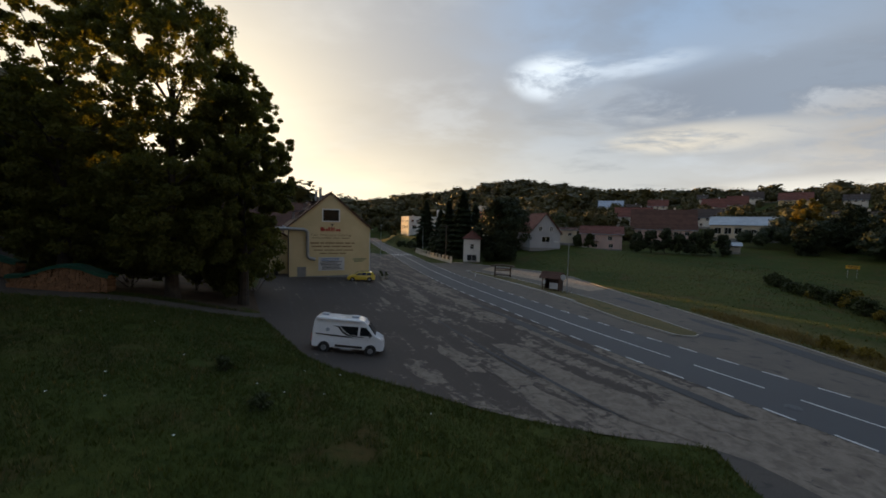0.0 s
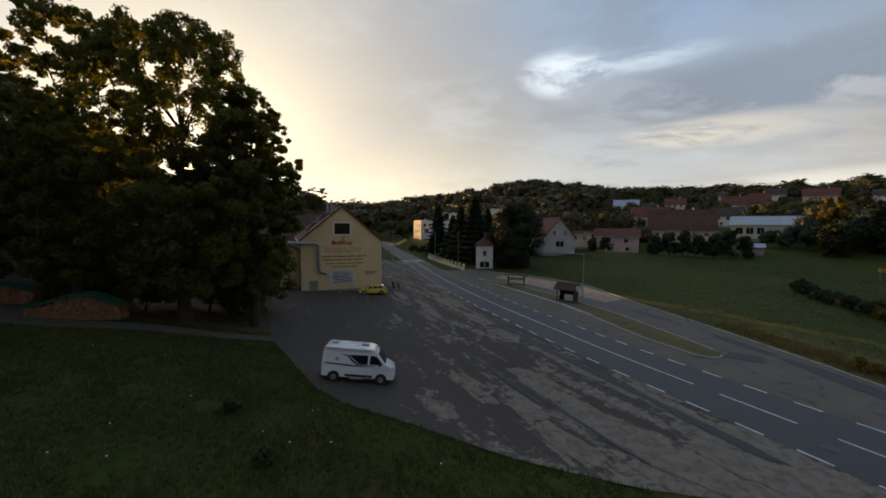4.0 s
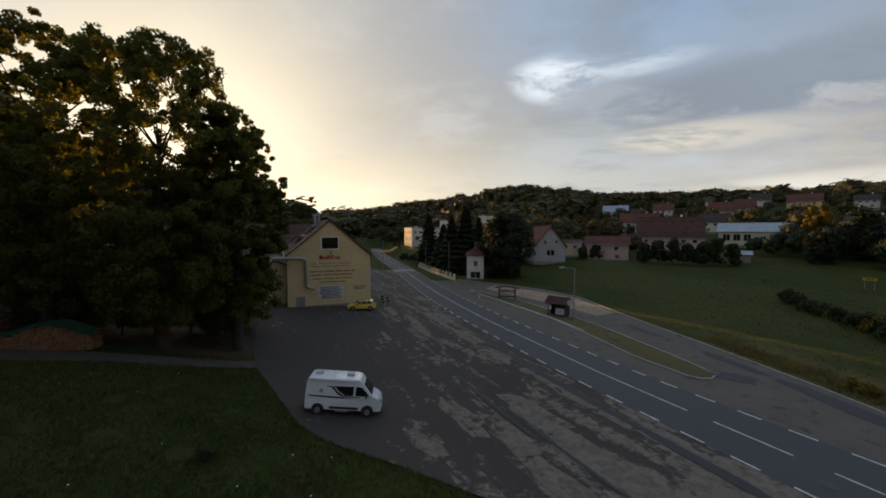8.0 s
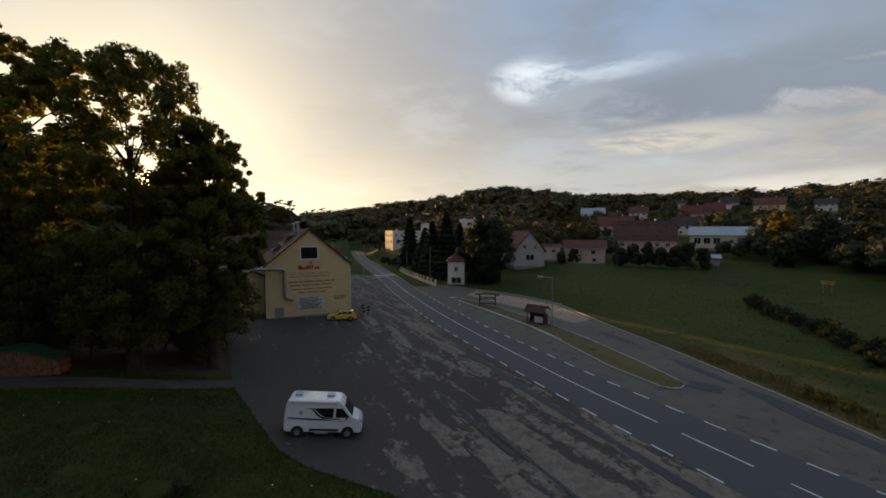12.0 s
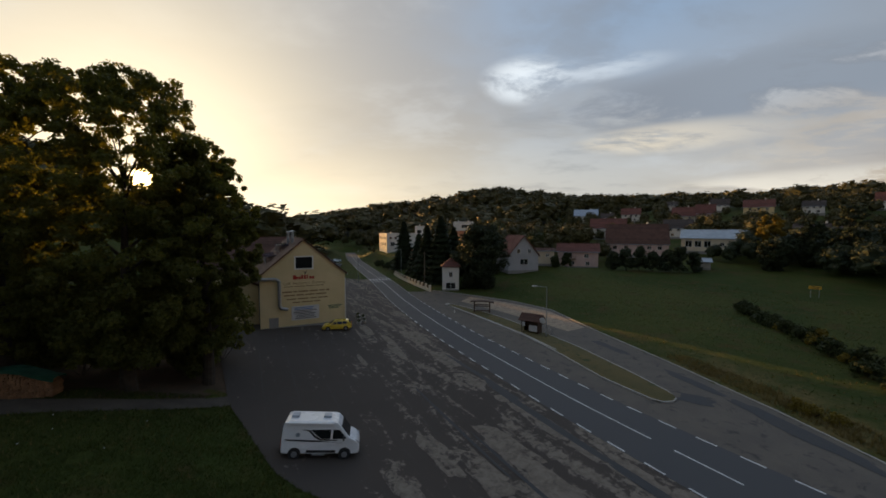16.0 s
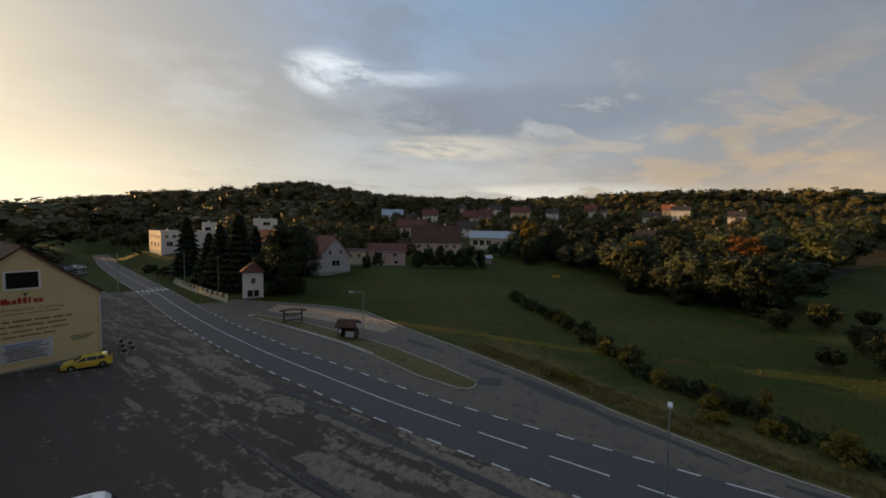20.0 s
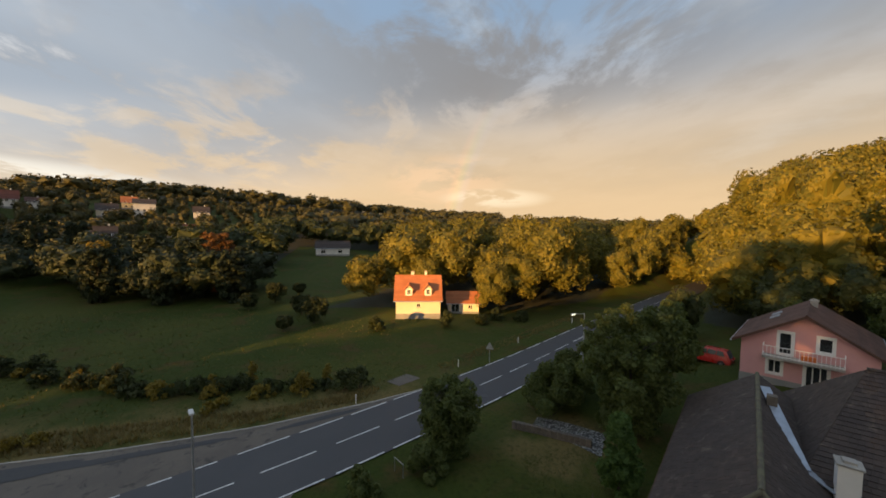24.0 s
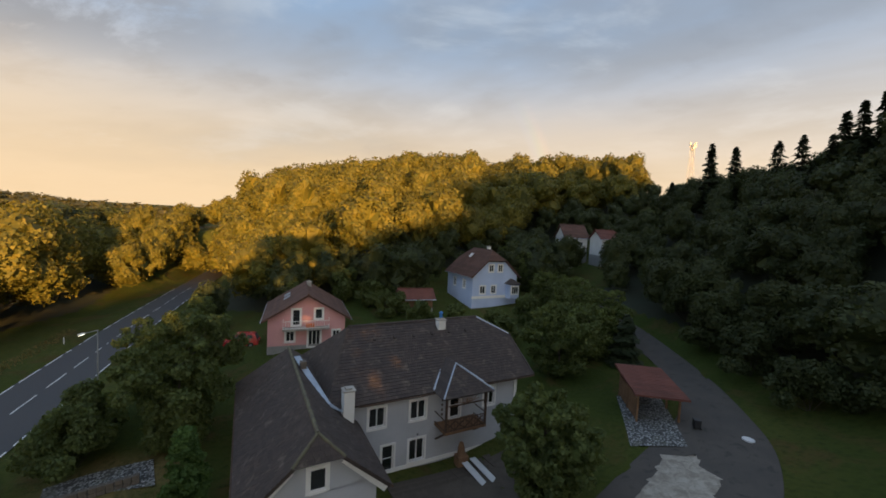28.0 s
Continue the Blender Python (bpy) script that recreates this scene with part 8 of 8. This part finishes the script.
lattice_mast(-57, -150, 21)


def fence(pts, label, tall=0.9, step=0.16):
    q = resample(pts, max(3, int(np.hypot(*np.diff(np.array(pts, float), axis=0).T).sum() / 2.0) + 1))
    top = empty("picket_fence", *q[0], height(*q[0]))
    tagged(top, label, "fence", kind="structure")
    inv = top.matrix_world.inverted()
    for a, b in zip(q, q[1:]):
        d = b - a
        L = float(np.hypot(*d))
        m = inv @ pose(a[0], a[1], height(*a), 0, 0, math.degrees(math.atan2(d[1], d[0])))
        slope = (height(*b) - height(*a)) / L
        bm = bmesh.new()
        box(bm, 0, 0, tall / 2, 0.1, 0.1, tall + 0.3, 0.01)
        part("post", bm, M["wood_dark"], top).matrix_local = m
        for zz in (0.25, tall - 0.2):
            bm = bmesh.new()
            box(bm, L / 2, 0, zz + slope * L / 2, L, 0.04, 0.09, 0, Matrix.Rotation(-math.atan(slope), 4, "Y"))
            part("rail", bm, M["wood_dark"], top).matrix_local = m
        n = int(L / step)
        for i in range(n):
            bm = bmesh.new()
            box(bm, (i + 0.5) * L / n, -0.035, tall / 2 + slope * (i + 0.5) * L / n, 0.09, 0.02, tall)
            part("picket", bm, M["wood_dark"], top).matrix_local = m


def warning_sign(x, y, turn):
    ob = empty("road_sign", x, y, height(x, y) - 0.05, turn)
    bm = bmesh.new()
    cyl(bm, (0, 0, 0), (0, 0, 2.9), 0.04, n=8)
    part("post", bm, M["metal"], ob)
    bm = bmesh.new()
    slab(bm, [(-0.52, 2.0), (0.52, 2.0), (0.56, 2.08), (0.05, 2.94), (-0.05, 2.94), (-0.56, 2.08)], -0.045, -0.02)
    part("sign_panel", bm, M["metal"], ob, "grey metal back of a triangular sign")
    return tagged(ob, "triangular road sign seen from its grey back", "road sign")


warning_sign(47.2, -13.2, 60)
ruled("rubble_bed", resample([(31.0, -13.2), (28.6, -15.8), (26.4, -17.6)], 12), resample([(29.0, -11.6), (26.4, -13.8), (23.6, -15.4)], 12), 6, M["gravel"], 0.05, label="bed of pale rubble on the bare garden bank", category="rubble")
fence([(14.5, -8.2), (17.0, -10.4), (19.0, -11.8)], "low dark picket fence at the garden edge")


def retaining_wall(pts):
    q = resample(pts, 16)
    top = empty("garden_edging", *q[0], height(*q[0]))
    tagged(top, "low weathered timber and stone edging below the garden bank", "garden edging", kind="structure")
    inv = top.matrix_world.inverted()
    rr = random.Random(4)
    for a, b in zip(q, q[1:]):
        for k in range(2):
            bm = bmesh.new()
            d = b - a
            box(bm, float(np.hypot(*d)) / 2, 0, 0.22 + k * 0.36, float(np.hypot(*d)) - 0.03, 0.3 + rr.random() * 0.1, 0.34, 0.04)
            part("stone", bm, M["wood_old"], top).matrix_local = inv @ pose(a[0], a[1], height(*a) - 0.05, 0, 0, math.degrees(math.atan2(d[1], d[0])) + rr.uniform(-3, 3))


retaining_wall([(29.8, -10.2), (27.4, -12.6), (25.0, -15.4)])


def goal_frame(x, y, turn):
    ob = empty("rail_frame", x, y, height(x, y), turn)
    bm = bmesh.new()
    cyl(bm, (-0.6, 0, 0), (-0.6, 0, 1.1), 0.03, n=6)
    cyl(bm, (0.6, 0, 0), (0.6, 0, 1.1), 0.03, n=6)
    cyl(bm, (-0.6, 0, 1.1), (0.6, 0, 1.1), 0.03, n=6)
    part("frame", bm, M["metal"], ob)
    return tagged(ob, "small bent steel tube railing by the road", "railing")


goal_frame(24.9, 0.7, 30)
goal_frame(17.2, 57.6, 110)
ruled("bridge_slab", resample([(43.2, -3.0), (41.2, -0.2)], 4), resample([(45.6, -1.4), (43.4, 1.2)], 4), 3, M["lane"], 0.06, label="grey worn slab at the field entrance", category="pavement")

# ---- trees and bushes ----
OPENING = ((0.24, 0.25, 16.47), tuple(SUN), 0.95)          # leaves cleared on a camera-to-sun line, so the low sun breaks through the crowns
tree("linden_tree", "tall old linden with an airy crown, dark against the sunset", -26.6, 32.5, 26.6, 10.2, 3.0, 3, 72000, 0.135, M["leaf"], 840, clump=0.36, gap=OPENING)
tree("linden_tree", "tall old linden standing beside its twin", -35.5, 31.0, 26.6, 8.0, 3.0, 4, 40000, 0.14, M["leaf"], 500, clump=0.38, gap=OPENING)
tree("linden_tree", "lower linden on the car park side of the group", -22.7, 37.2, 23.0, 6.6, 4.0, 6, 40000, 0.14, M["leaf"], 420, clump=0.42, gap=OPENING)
# the next three are added out of sight to cast shade southward
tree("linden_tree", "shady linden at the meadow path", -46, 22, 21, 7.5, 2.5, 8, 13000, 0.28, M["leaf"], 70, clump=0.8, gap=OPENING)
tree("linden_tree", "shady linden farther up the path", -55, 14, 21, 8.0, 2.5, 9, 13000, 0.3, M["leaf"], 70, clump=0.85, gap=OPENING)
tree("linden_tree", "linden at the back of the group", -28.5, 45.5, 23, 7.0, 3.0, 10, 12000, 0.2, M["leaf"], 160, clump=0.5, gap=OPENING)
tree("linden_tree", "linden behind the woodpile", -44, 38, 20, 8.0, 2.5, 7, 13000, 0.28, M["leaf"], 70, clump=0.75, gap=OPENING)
for i, (px, py, h, w) in enumerate([(-29.5, 39.5, 9, 8), (-36, 38, 9, 8), (-25.2, 38.6, 8.0, 6), (-42, 35.5, 9, 8), (-30, 45, 9, 8), (-33, 35, 6, 6), (-25.5, 44.5, 10, 7), (-48, 31, 9, 8)]):
    shrub("undergrowth", "dark bush under the lindens", px, py, h, w, 60 + i, M["leaf"], 4600, 0.2, group="bushes under the lindens")
tree("apple_tree", "dense dark round tree in front of the villa", -4.0, -20.3, 7.3, 4.0, 0.5, 31, 16000, 0.14, M["leaf_garden"], 170, clump=0.72, category="tree", top=0.3)
tree("garden_tree", "broad garden tree beside the road", 26.4, -19.8, 10.8, 5.6, 0.6, 32, 20000, 0.15, M["leaf_garden"], 170, clump=0.72, top=0.3)
tree("garden_tree", "leafy garden tree by the pink house", 34.2, -24.6, 8.2, 4.2, 0.8, 33, 9000, 0.15, M["leaf_garden"], 170, clump=0.72, top=0.3)
shrub("hedge", "tall clipped hedge beside the road", 31.0, -14.6, 5.6, 6.0, 34, M["leaf_garden"], 9000, 0.13, category="hedge")
shrub("hedge", "tall clipped hedge under the garden tree", 34.5, -18.4, 5.4, 6.0, 35, M["leaf_garden"], 8000, 0.13, category="hedge")
tree("road_bush", "dense rounded tree at the road edge", 27.0, -3.6, 6.2, 3.0, 0.2, 36, 15000, 0.11, M["leaf_garden"], 170, top=0.35)
shrub("bush", "dark bush at the foot of the roadside tree", 24.4, -1.4, 2.8, 3.2, 37, M["leaf_garden"], 3500, 0.11)
shrub("bush", "low dark bush at the road edge", 22.6, 3.4, 2.6, 2.6, 38, M["leaf_garden"], 2600, 0.11)
shrub("bush", "low bush beside the lamp post", 20.6, 9.6, 1.6, 1.8, 39, M["leaf_garden"], 1500, 0.10)
tree("young_tree", "young feathery bright green tree on the lawn", 19.2, -13.8, 5.8, 1.9, 0.3, 41, 9000, 0.10, M["leaf_fresh"], 120, top=0.8)
tree("walnut_tree", "leafy tree with a few golden twigs behind the villa", -6.2, -41.7, 8.4, 5.4, 0.6, 42, 14000, 0.15, M["leaf_garden"], 170, clump=0.72, top=0.3)
conifer("spruce_tree", "small dark spruce beside the drive", -14.6, -46, 6.2, 2.3, 44)
for i, (px, py, h, w) in enumerate([(-10.5, -47.5, 7.2, 4.0), (-13.6, -53.5, 7.6, 4.0), (-9.2, -57.5, 8.4, 4.6), (-5.5, -64.5, 7.2, 4.0), (-2.0, -76, 8.2, 4.4), (1.5, -84, 9.0, 4.8)]):
    tree("garden_tree", "dark leafy garden tree along the drive", px, py, h, w, 0.5, 300 + i, 7000, 0.15, M["leaf_garden"], 170, clump=0.72, group="trees along the drive", top=0.35)
for i, (px, py, h, w) in enumerate([(20, -53, 4.6, 6), (14, -51, 4.2, 5), (25, -56, 5.2, 6), (2, -50, 5.2, 6), (9, -53, 3.8, 4.5), (-2, -58, 5.4, 5), (-7, -52, 6.2, 6), (36, -50, 6, 6), (45, -40, 7, 6), (31, -58, 7, 7), (-10, -60, 6, 6)]):
    shrub("garden_bush", "leafy garden bush between the houses", px, py, h, w, 80 + i, M["leaf_garden"], 3200, 0.19, group="garden bushes")
for i, (px, py, h, w) in enumerate([(-27, -33.5, 5.0, 7), (-31, -29, 5.2, 7), (-25.5, -40, 6.5, 6), (-24.5, -47, 8.0, 7), (-29, -42, 9, 7), (-34, -36, 8, 8), (-25, -55, 8, 7), (-36, -26, 6, 7)]):
    shrub("wood_edge_bush", "dark overgrown bush at the wood's edge", px, py, h, w, 100 + i, M["leaf_dark"], 8000, 0.15, group="bushes at the wood's edge")
for i, (px, py, h) in enumerate([(-44, -101, 20), (-51, -105, 18), (-57, -99, 17), (-38, -108, 13), (-60, -96, 17), (-55, -58, 12), (-59, -55, 12), (-46, -76, 11), (-57, -70, 13), (-60, -82, 13), (-53, -88, 11)]):
    conifer("pine_tree", "dark ragged conifer rising above the wood", px, py, h - 2.5, h * (0.15 + 0.05 * (i % 3)), 120 + i, count=1300, fine=0.55, group="conifers on the hill")
for i, (px, py, h) in enumerate([(-44.5, -66, 11.5), (-46.5, -65.5, 13.5), (-48.1, -65.7, 15.4), (-49.6, -64.8, 15.0), (-51.2, -63.4, 13.8), (-47.5, -61, 11)]):
    conifer("spruce_tree", "slim dark spruce at the top of the wood", px, py, h - 1.5, h * 0.17, 360 + i, count=1300, fine=0.5, group="spruces at the top of the wood")
# dark firs and trees by the road to the north
tree("dark_tree", "broad dark tree behind the bus lay-by", 11.2, 99.0, 16.0, 9.0, 0.2, 51, 24000, 0.22, M["leaf_fir"], 180, top=0.62)
conifer("fir_tree", "tall dark fir behind the tower house", 0.6, 110, 19, 5.6, 52, count=9000, fine=0.62)
conifer("fir_tree", "dark fir in the garden by the road", -3.6, 114, 16.5, 4.8, 53, count=7000, fine=0.62)
conifer("fir_tree", "dark fir in front of the white apartment house", -13.2, 143, 17.5, 5.6, 54, count=6000, fine=0.65)
conifer("fir_tree", "dark fir leaning over the garden wall", -6.4, 121, 14, 5.0, 57, count=6000, fine=0.65)
conifer("fir_tree", "dark fir between the roadside houses", 4.6, 119, 15, 5.2, 58, count=6000, fine=0.65)
conifer("fir_tree", "fir beside the grey gabled house", 15, 118, 13, 4.2, 55, count=3000)
for i, (px, py, h, w) in enumerate([(-7, 116, 4, 3.5), (-10, 126, 3.5, 3), (-20, 150, 3, 6), (-26, 165, 3, 5), (-17, 160, 4, 5), (36, 117, 4, 3.5), (42, 124, 5, 3), (-2, 128, 6, 4), (4, 126, 7, 5)]):
    shrub("garden_bush", "dark garden bush by the road", px, py, h, w, 140 + i, M["leaf_dark"], 1500, 0.22, group="garden bushes by the road")
for i in range(7):
    shrub("hedge", "high dark hedge along the meadow", 57 + i * 3.6, 122.5 - i * 1.2, 7.0 + (i % 3), 4.6, 150 + i, M["leaf_fir"], 1800, 0.26, category="hedge", group="hedge along the meadow")
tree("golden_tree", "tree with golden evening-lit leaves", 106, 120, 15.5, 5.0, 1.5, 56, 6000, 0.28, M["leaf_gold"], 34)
# mostly the fir tone here too, to darken the copse as shade would
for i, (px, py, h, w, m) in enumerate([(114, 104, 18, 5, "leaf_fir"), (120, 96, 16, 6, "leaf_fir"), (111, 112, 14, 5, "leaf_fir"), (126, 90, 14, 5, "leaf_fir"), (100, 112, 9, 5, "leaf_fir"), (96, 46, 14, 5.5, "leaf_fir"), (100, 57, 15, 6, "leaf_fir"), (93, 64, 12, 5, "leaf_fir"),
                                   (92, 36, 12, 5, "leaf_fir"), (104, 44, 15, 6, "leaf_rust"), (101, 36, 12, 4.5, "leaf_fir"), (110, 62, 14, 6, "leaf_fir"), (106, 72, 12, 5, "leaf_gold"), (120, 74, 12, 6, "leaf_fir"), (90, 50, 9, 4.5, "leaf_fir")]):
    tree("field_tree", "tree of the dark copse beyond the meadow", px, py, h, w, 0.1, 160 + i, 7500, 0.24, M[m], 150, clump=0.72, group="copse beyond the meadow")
for i, (px, py, h, w) in enumerate([(90, 26, 4.6, 3.0), (72.5, 14.5, 5, 3.2), (79, 18, 4, 2.6), (84, 30, 3.4, 2.2), (97, 22, 3, 2), (68, 19, 2.6, 1.8)]):
    tree("orchard_tree", "small round orchard tree on the slope", px, py, h, w, 0.8, 190 + i, 2600, 0.16, M["leaf_dark"], 90, category="tree", group="orchard trees", top=0.3)
for i, (px, py) in enumerate([(68.5, -18), (71, -22), (67, -10.8), (70, -27), (66, 2.5)]):
    shrub("bush", "bush beside the orange-roofed house", px, py, 2.4 + (i % 3) * 0.6, 3.2, 200 + i, M["leaf_dark"], 900, 0.18, group="bushes by the orange-roofed house")
# the overgrown ditch across the meadow
rngd = random.Random(8)
ditch = resample([(60, 74), (56, 62), (52.5, 49), (47.5, 36), (44, 26), (44, 18), (43, 10), (42.5, 5)], 40)
for i, (px, py) in enumerate(ditch):
    h = 1.2 + rngd.random() * 1.7
    # some ditch bushes take sunlit gold as their leaf colour
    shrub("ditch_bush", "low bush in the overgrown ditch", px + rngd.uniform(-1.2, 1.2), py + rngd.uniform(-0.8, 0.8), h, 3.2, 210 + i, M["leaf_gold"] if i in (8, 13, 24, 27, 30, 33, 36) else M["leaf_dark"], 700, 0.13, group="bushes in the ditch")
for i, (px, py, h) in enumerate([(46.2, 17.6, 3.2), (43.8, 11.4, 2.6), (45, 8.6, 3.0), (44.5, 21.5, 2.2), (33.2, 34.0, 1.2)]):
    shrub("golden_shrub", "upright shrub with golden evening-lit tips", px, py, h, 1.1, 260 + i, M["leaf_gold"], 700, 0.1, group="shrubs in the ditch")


# ---- woodpile under the lindens ----
def woodpile(x, y, turn, long, tall, seed):
    ob = empty("woodpile", x, y, height(x, y) - 0.05, turn)
    rr = random.Random(seed)
    meshes = []
    for k in range(6):
        bm = bmesh.new()
        r = 0.10 + 0.03 * k / 2
        n = (5, 6, 8, 5, 7, 6)[k]
        cyl(bm, (0, -0.5, 0), (0, 0.5, 0), r, n=n)
        me = bpy.data.meshes.new("log")
        bm.to_mesh(me)
        bm.free()
        me.materials.append(M["log_end"])
        meshes.append((me, r))
    z = 0.12
    while z < tall:
        xx = -long / 2 + rr.random() * 0.15
        while xx < long / 2:
            me, r = rr.choice(meshes)
            if z < tall * (0.75 + 0.25 * math.sin(xx * 0.8 + seed)):
                lg = new("log", me)
                lg.parent = ob
                lg.matrix_local = pose(xx, rr.uniform(-0.06, 0.06), z + rr.uniform(-0.02, 0.02), 0, rr.uniform(0, 90), rr.uniform(-3, 3))
            xx += 0.26
        z += 0.23
    bm = bmesh.new()
    rows = []
    for i in range(19):
        a = -long / 2 - 0.1 + (long + 0.2) * i / 18
        zz = tall * (0.80 + 0.22 * math.sin((a + 0.2) * 0.8 + seed)) + 0.16
        rows.append([bm.verts.new((a, yy, zz - drop + rr.uniform(-0.03, 0.03))) for yy, drop in ((-0.64, 0.28), (-0.58, 0.03), (-0.2, 0.0), (0.2, 0.0), (0.58, 0.03), (0.64, 0.28))])
    for r0, r1 in zip(rows, rows[1:]):
        for j in range(5):
            bm.faces.new((r0[j], r1[j], r1[j + 1], r0[j + 1]))
    bmesh.ops.solidify(bm, geom=list(bm.faces), thickness=0.02)
    part("tarpaulin", bm, M["cloth_green"], ob, "green tarpaulin cover")
    return tagged(ob, "stacked split firewood under a green tarpaulin", "woodpile")


woodpile(-33.0, 28.6, 9, 7.5, 2.1, 1)
woodpile(-42.4, 30.6, 15, 5.0, 2.0, 2)

# ---- grass and small growth ----
def blades(name, label, spots, tall, material, seed, per=4, wide=1.0):
    """Tufts of bent blades, as one sheet of loose triangles."""
    rng = np.random.default_rng(seed)
    p = np.repeat(spots, per, 0)
    n = len(p)
    z = np.repeat(ground(spots[:, 0], spots[:, 1]), per)
    a = rng.random(n) * 2 * np.pi
    r = 0.10 * rng.random(n)
    base = np.c_[p[:, 0] + np.cos(a) * r, p[:, 1] + np.sin(a) * r, z - 0.02]
    h = tall * (0.5 + 0.9 * rng.random(n))
    lean = np.c_[np.cos(a) * h * 0.45, np.sin(a) * h * 0.45, h]
    w = np.c_[-np.sin(a), np.cos(a), 0 * a] * ((0.008 + 0.012 * rng.random(n)) * wide)[:, None]
    v = np.stack([base - w, base + w, base + lean], 1).reshape(-1, 3)
    ob = soup(name, v, np.arange(n * 3).reshape(-1, 3), material, tris=True)
    return tagged(ob, label, "grass", kind="stuff")


def grass_spots(poly, n, seed):
    rng = np.random.default_rng(seed)
    p = np.array(poly, float)
    q = p.min(0) + (p.max(0) - p.min(0)) * rng.random((n, 2))
    ok = inside(q[:, 0], q[:, 1], poly)
    for paved in PAVED:
        ok &= ~inside(q[:, 0], q[:, 1], paved)
    lump = np.array([noise.noise((x * 0.4, y * 0.4, 9)) for x, y in q])
    return q[ok & (lump > -0.55)]


NEAR_MEADOW = [(-40, 6), (14, 6), (13, 16), (2, 18.8), (-10, 26), (-20, 35), (-40, 26)]
for i, (px, py, h) in enumerate([(-12.4, 17.9, 0.8), (-8.3, 14.0, 0.7)]):
    shrub("meadow_tuft", "small dark bushy tuft in the bank's grass", px, py, h, 1.1, 330 + i, M["leaf_dark"], 300, 0.08, group="tufts in the bank")
# sunlit look of these shrubs comes from their gold leaf colour
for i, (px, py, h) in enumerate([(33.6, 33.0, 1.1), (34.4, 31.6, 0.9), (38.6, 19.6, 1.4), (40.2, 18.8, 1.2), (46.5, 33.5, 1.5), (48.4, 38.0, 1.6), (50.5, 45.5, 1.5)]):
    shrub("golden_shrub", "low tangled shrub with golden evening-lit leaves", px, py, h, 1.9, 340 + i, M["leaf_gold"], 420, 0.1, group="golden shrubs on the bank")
blades("meadow_blades", "tufts of rough meadow grass on the bank", grass_spots(NEAR_MEADOW, 76000, 1), 0.2, M["blade"], 2)
blades("meadow_blades", "drifts of dry grass on the bank", grass_spots(NEAR_MEADOW, 2600, 3), 0.32, M["blade_dry"], 4)
FAR_MEADOW = [(14, 92), (27, 66), (30, 40), (33, 24), (36, 8), (44, -2), (70, -2), (86, 30), (84, 90), (56, 116), (30, 112)]
blades("meadow_blades", "long meadow grass beyond the lay-by", grass_spots(FAR_MEADOW, 12000, 5), 0.17, M["blade"], 6, 4, 2.4)
blades("meadow_blades", "dry seed heads scattered over the meadow", grass_spots(FAR_MEADOW, 2600, 21), 0.26, M["blade_dry"], 22, 4, 2.2)
VERGE_DRY = [(29.5, 48), (32, 34), (33.2, 24), (35.2, 13), (38.5, 3), (41.5, 2), (38.5, 14), (37, 26), (35.5, 36), (32, 49)]
blades("verge_grass", "dry golden grass along the lay-by kerb", grass_spots(VERGE_DRY, 9000, 7), 0.45, M["blade_dry"], 8, 4, 2.0)
ROADSIDE = [(45.5, -7), (52, -15.5), (62, -29), (72, -42), (74, -41), (64, -27), (54, -13.5), (47.5, -5)]
blades("verge_grass", "pale dry grass strip beside the road", grass_spots(ROADSIDE, 6000, 9), 0.34, M["blade_dry"], 10, 4, 2.2)
LAWN = [(14, 0), (22, -8), (26, -10), (24, -16), (16, -12), (10, -8)]
blades("lawn_blades", "rough lawn grass in the villa garden", grass_spots(LAWN, 5000, 11), 0.14, M["blade"], 12)


def flowers(n, seed):
    """White flower heads scattered in the bank, each a small cup of petals."""
    rng = np.random.default_rng(seed)
    q = grass_spots(NEAR_MEADOW, n, seed)
    z = ground(q[:, 0], q[:, 1]) + 0.35
    v, f = [], []
    for (x, y), zz in zip(q, z):
        for k in range(5):
            a, b = k * math.tau / 5, (k + 0.8) * math.tau / 5
            i = len(v)
            v += [(x, y, zz), (x + math.cos(a) * 0.05, y + math.sin(a) * 0.05, zz + 0.03), (x + math.cos(b) * 0.05, y + math.sin(b) * 0.05, zz + 0.03)]
            f.append((i, i + 1, i + 2))
    ob = link_mesh("wild_flowers", v, f, M["white"])
    tagged(ob, "scattered white wild flowers in the meadow", "flowers", kind="stuff")


flowers(60, 15)
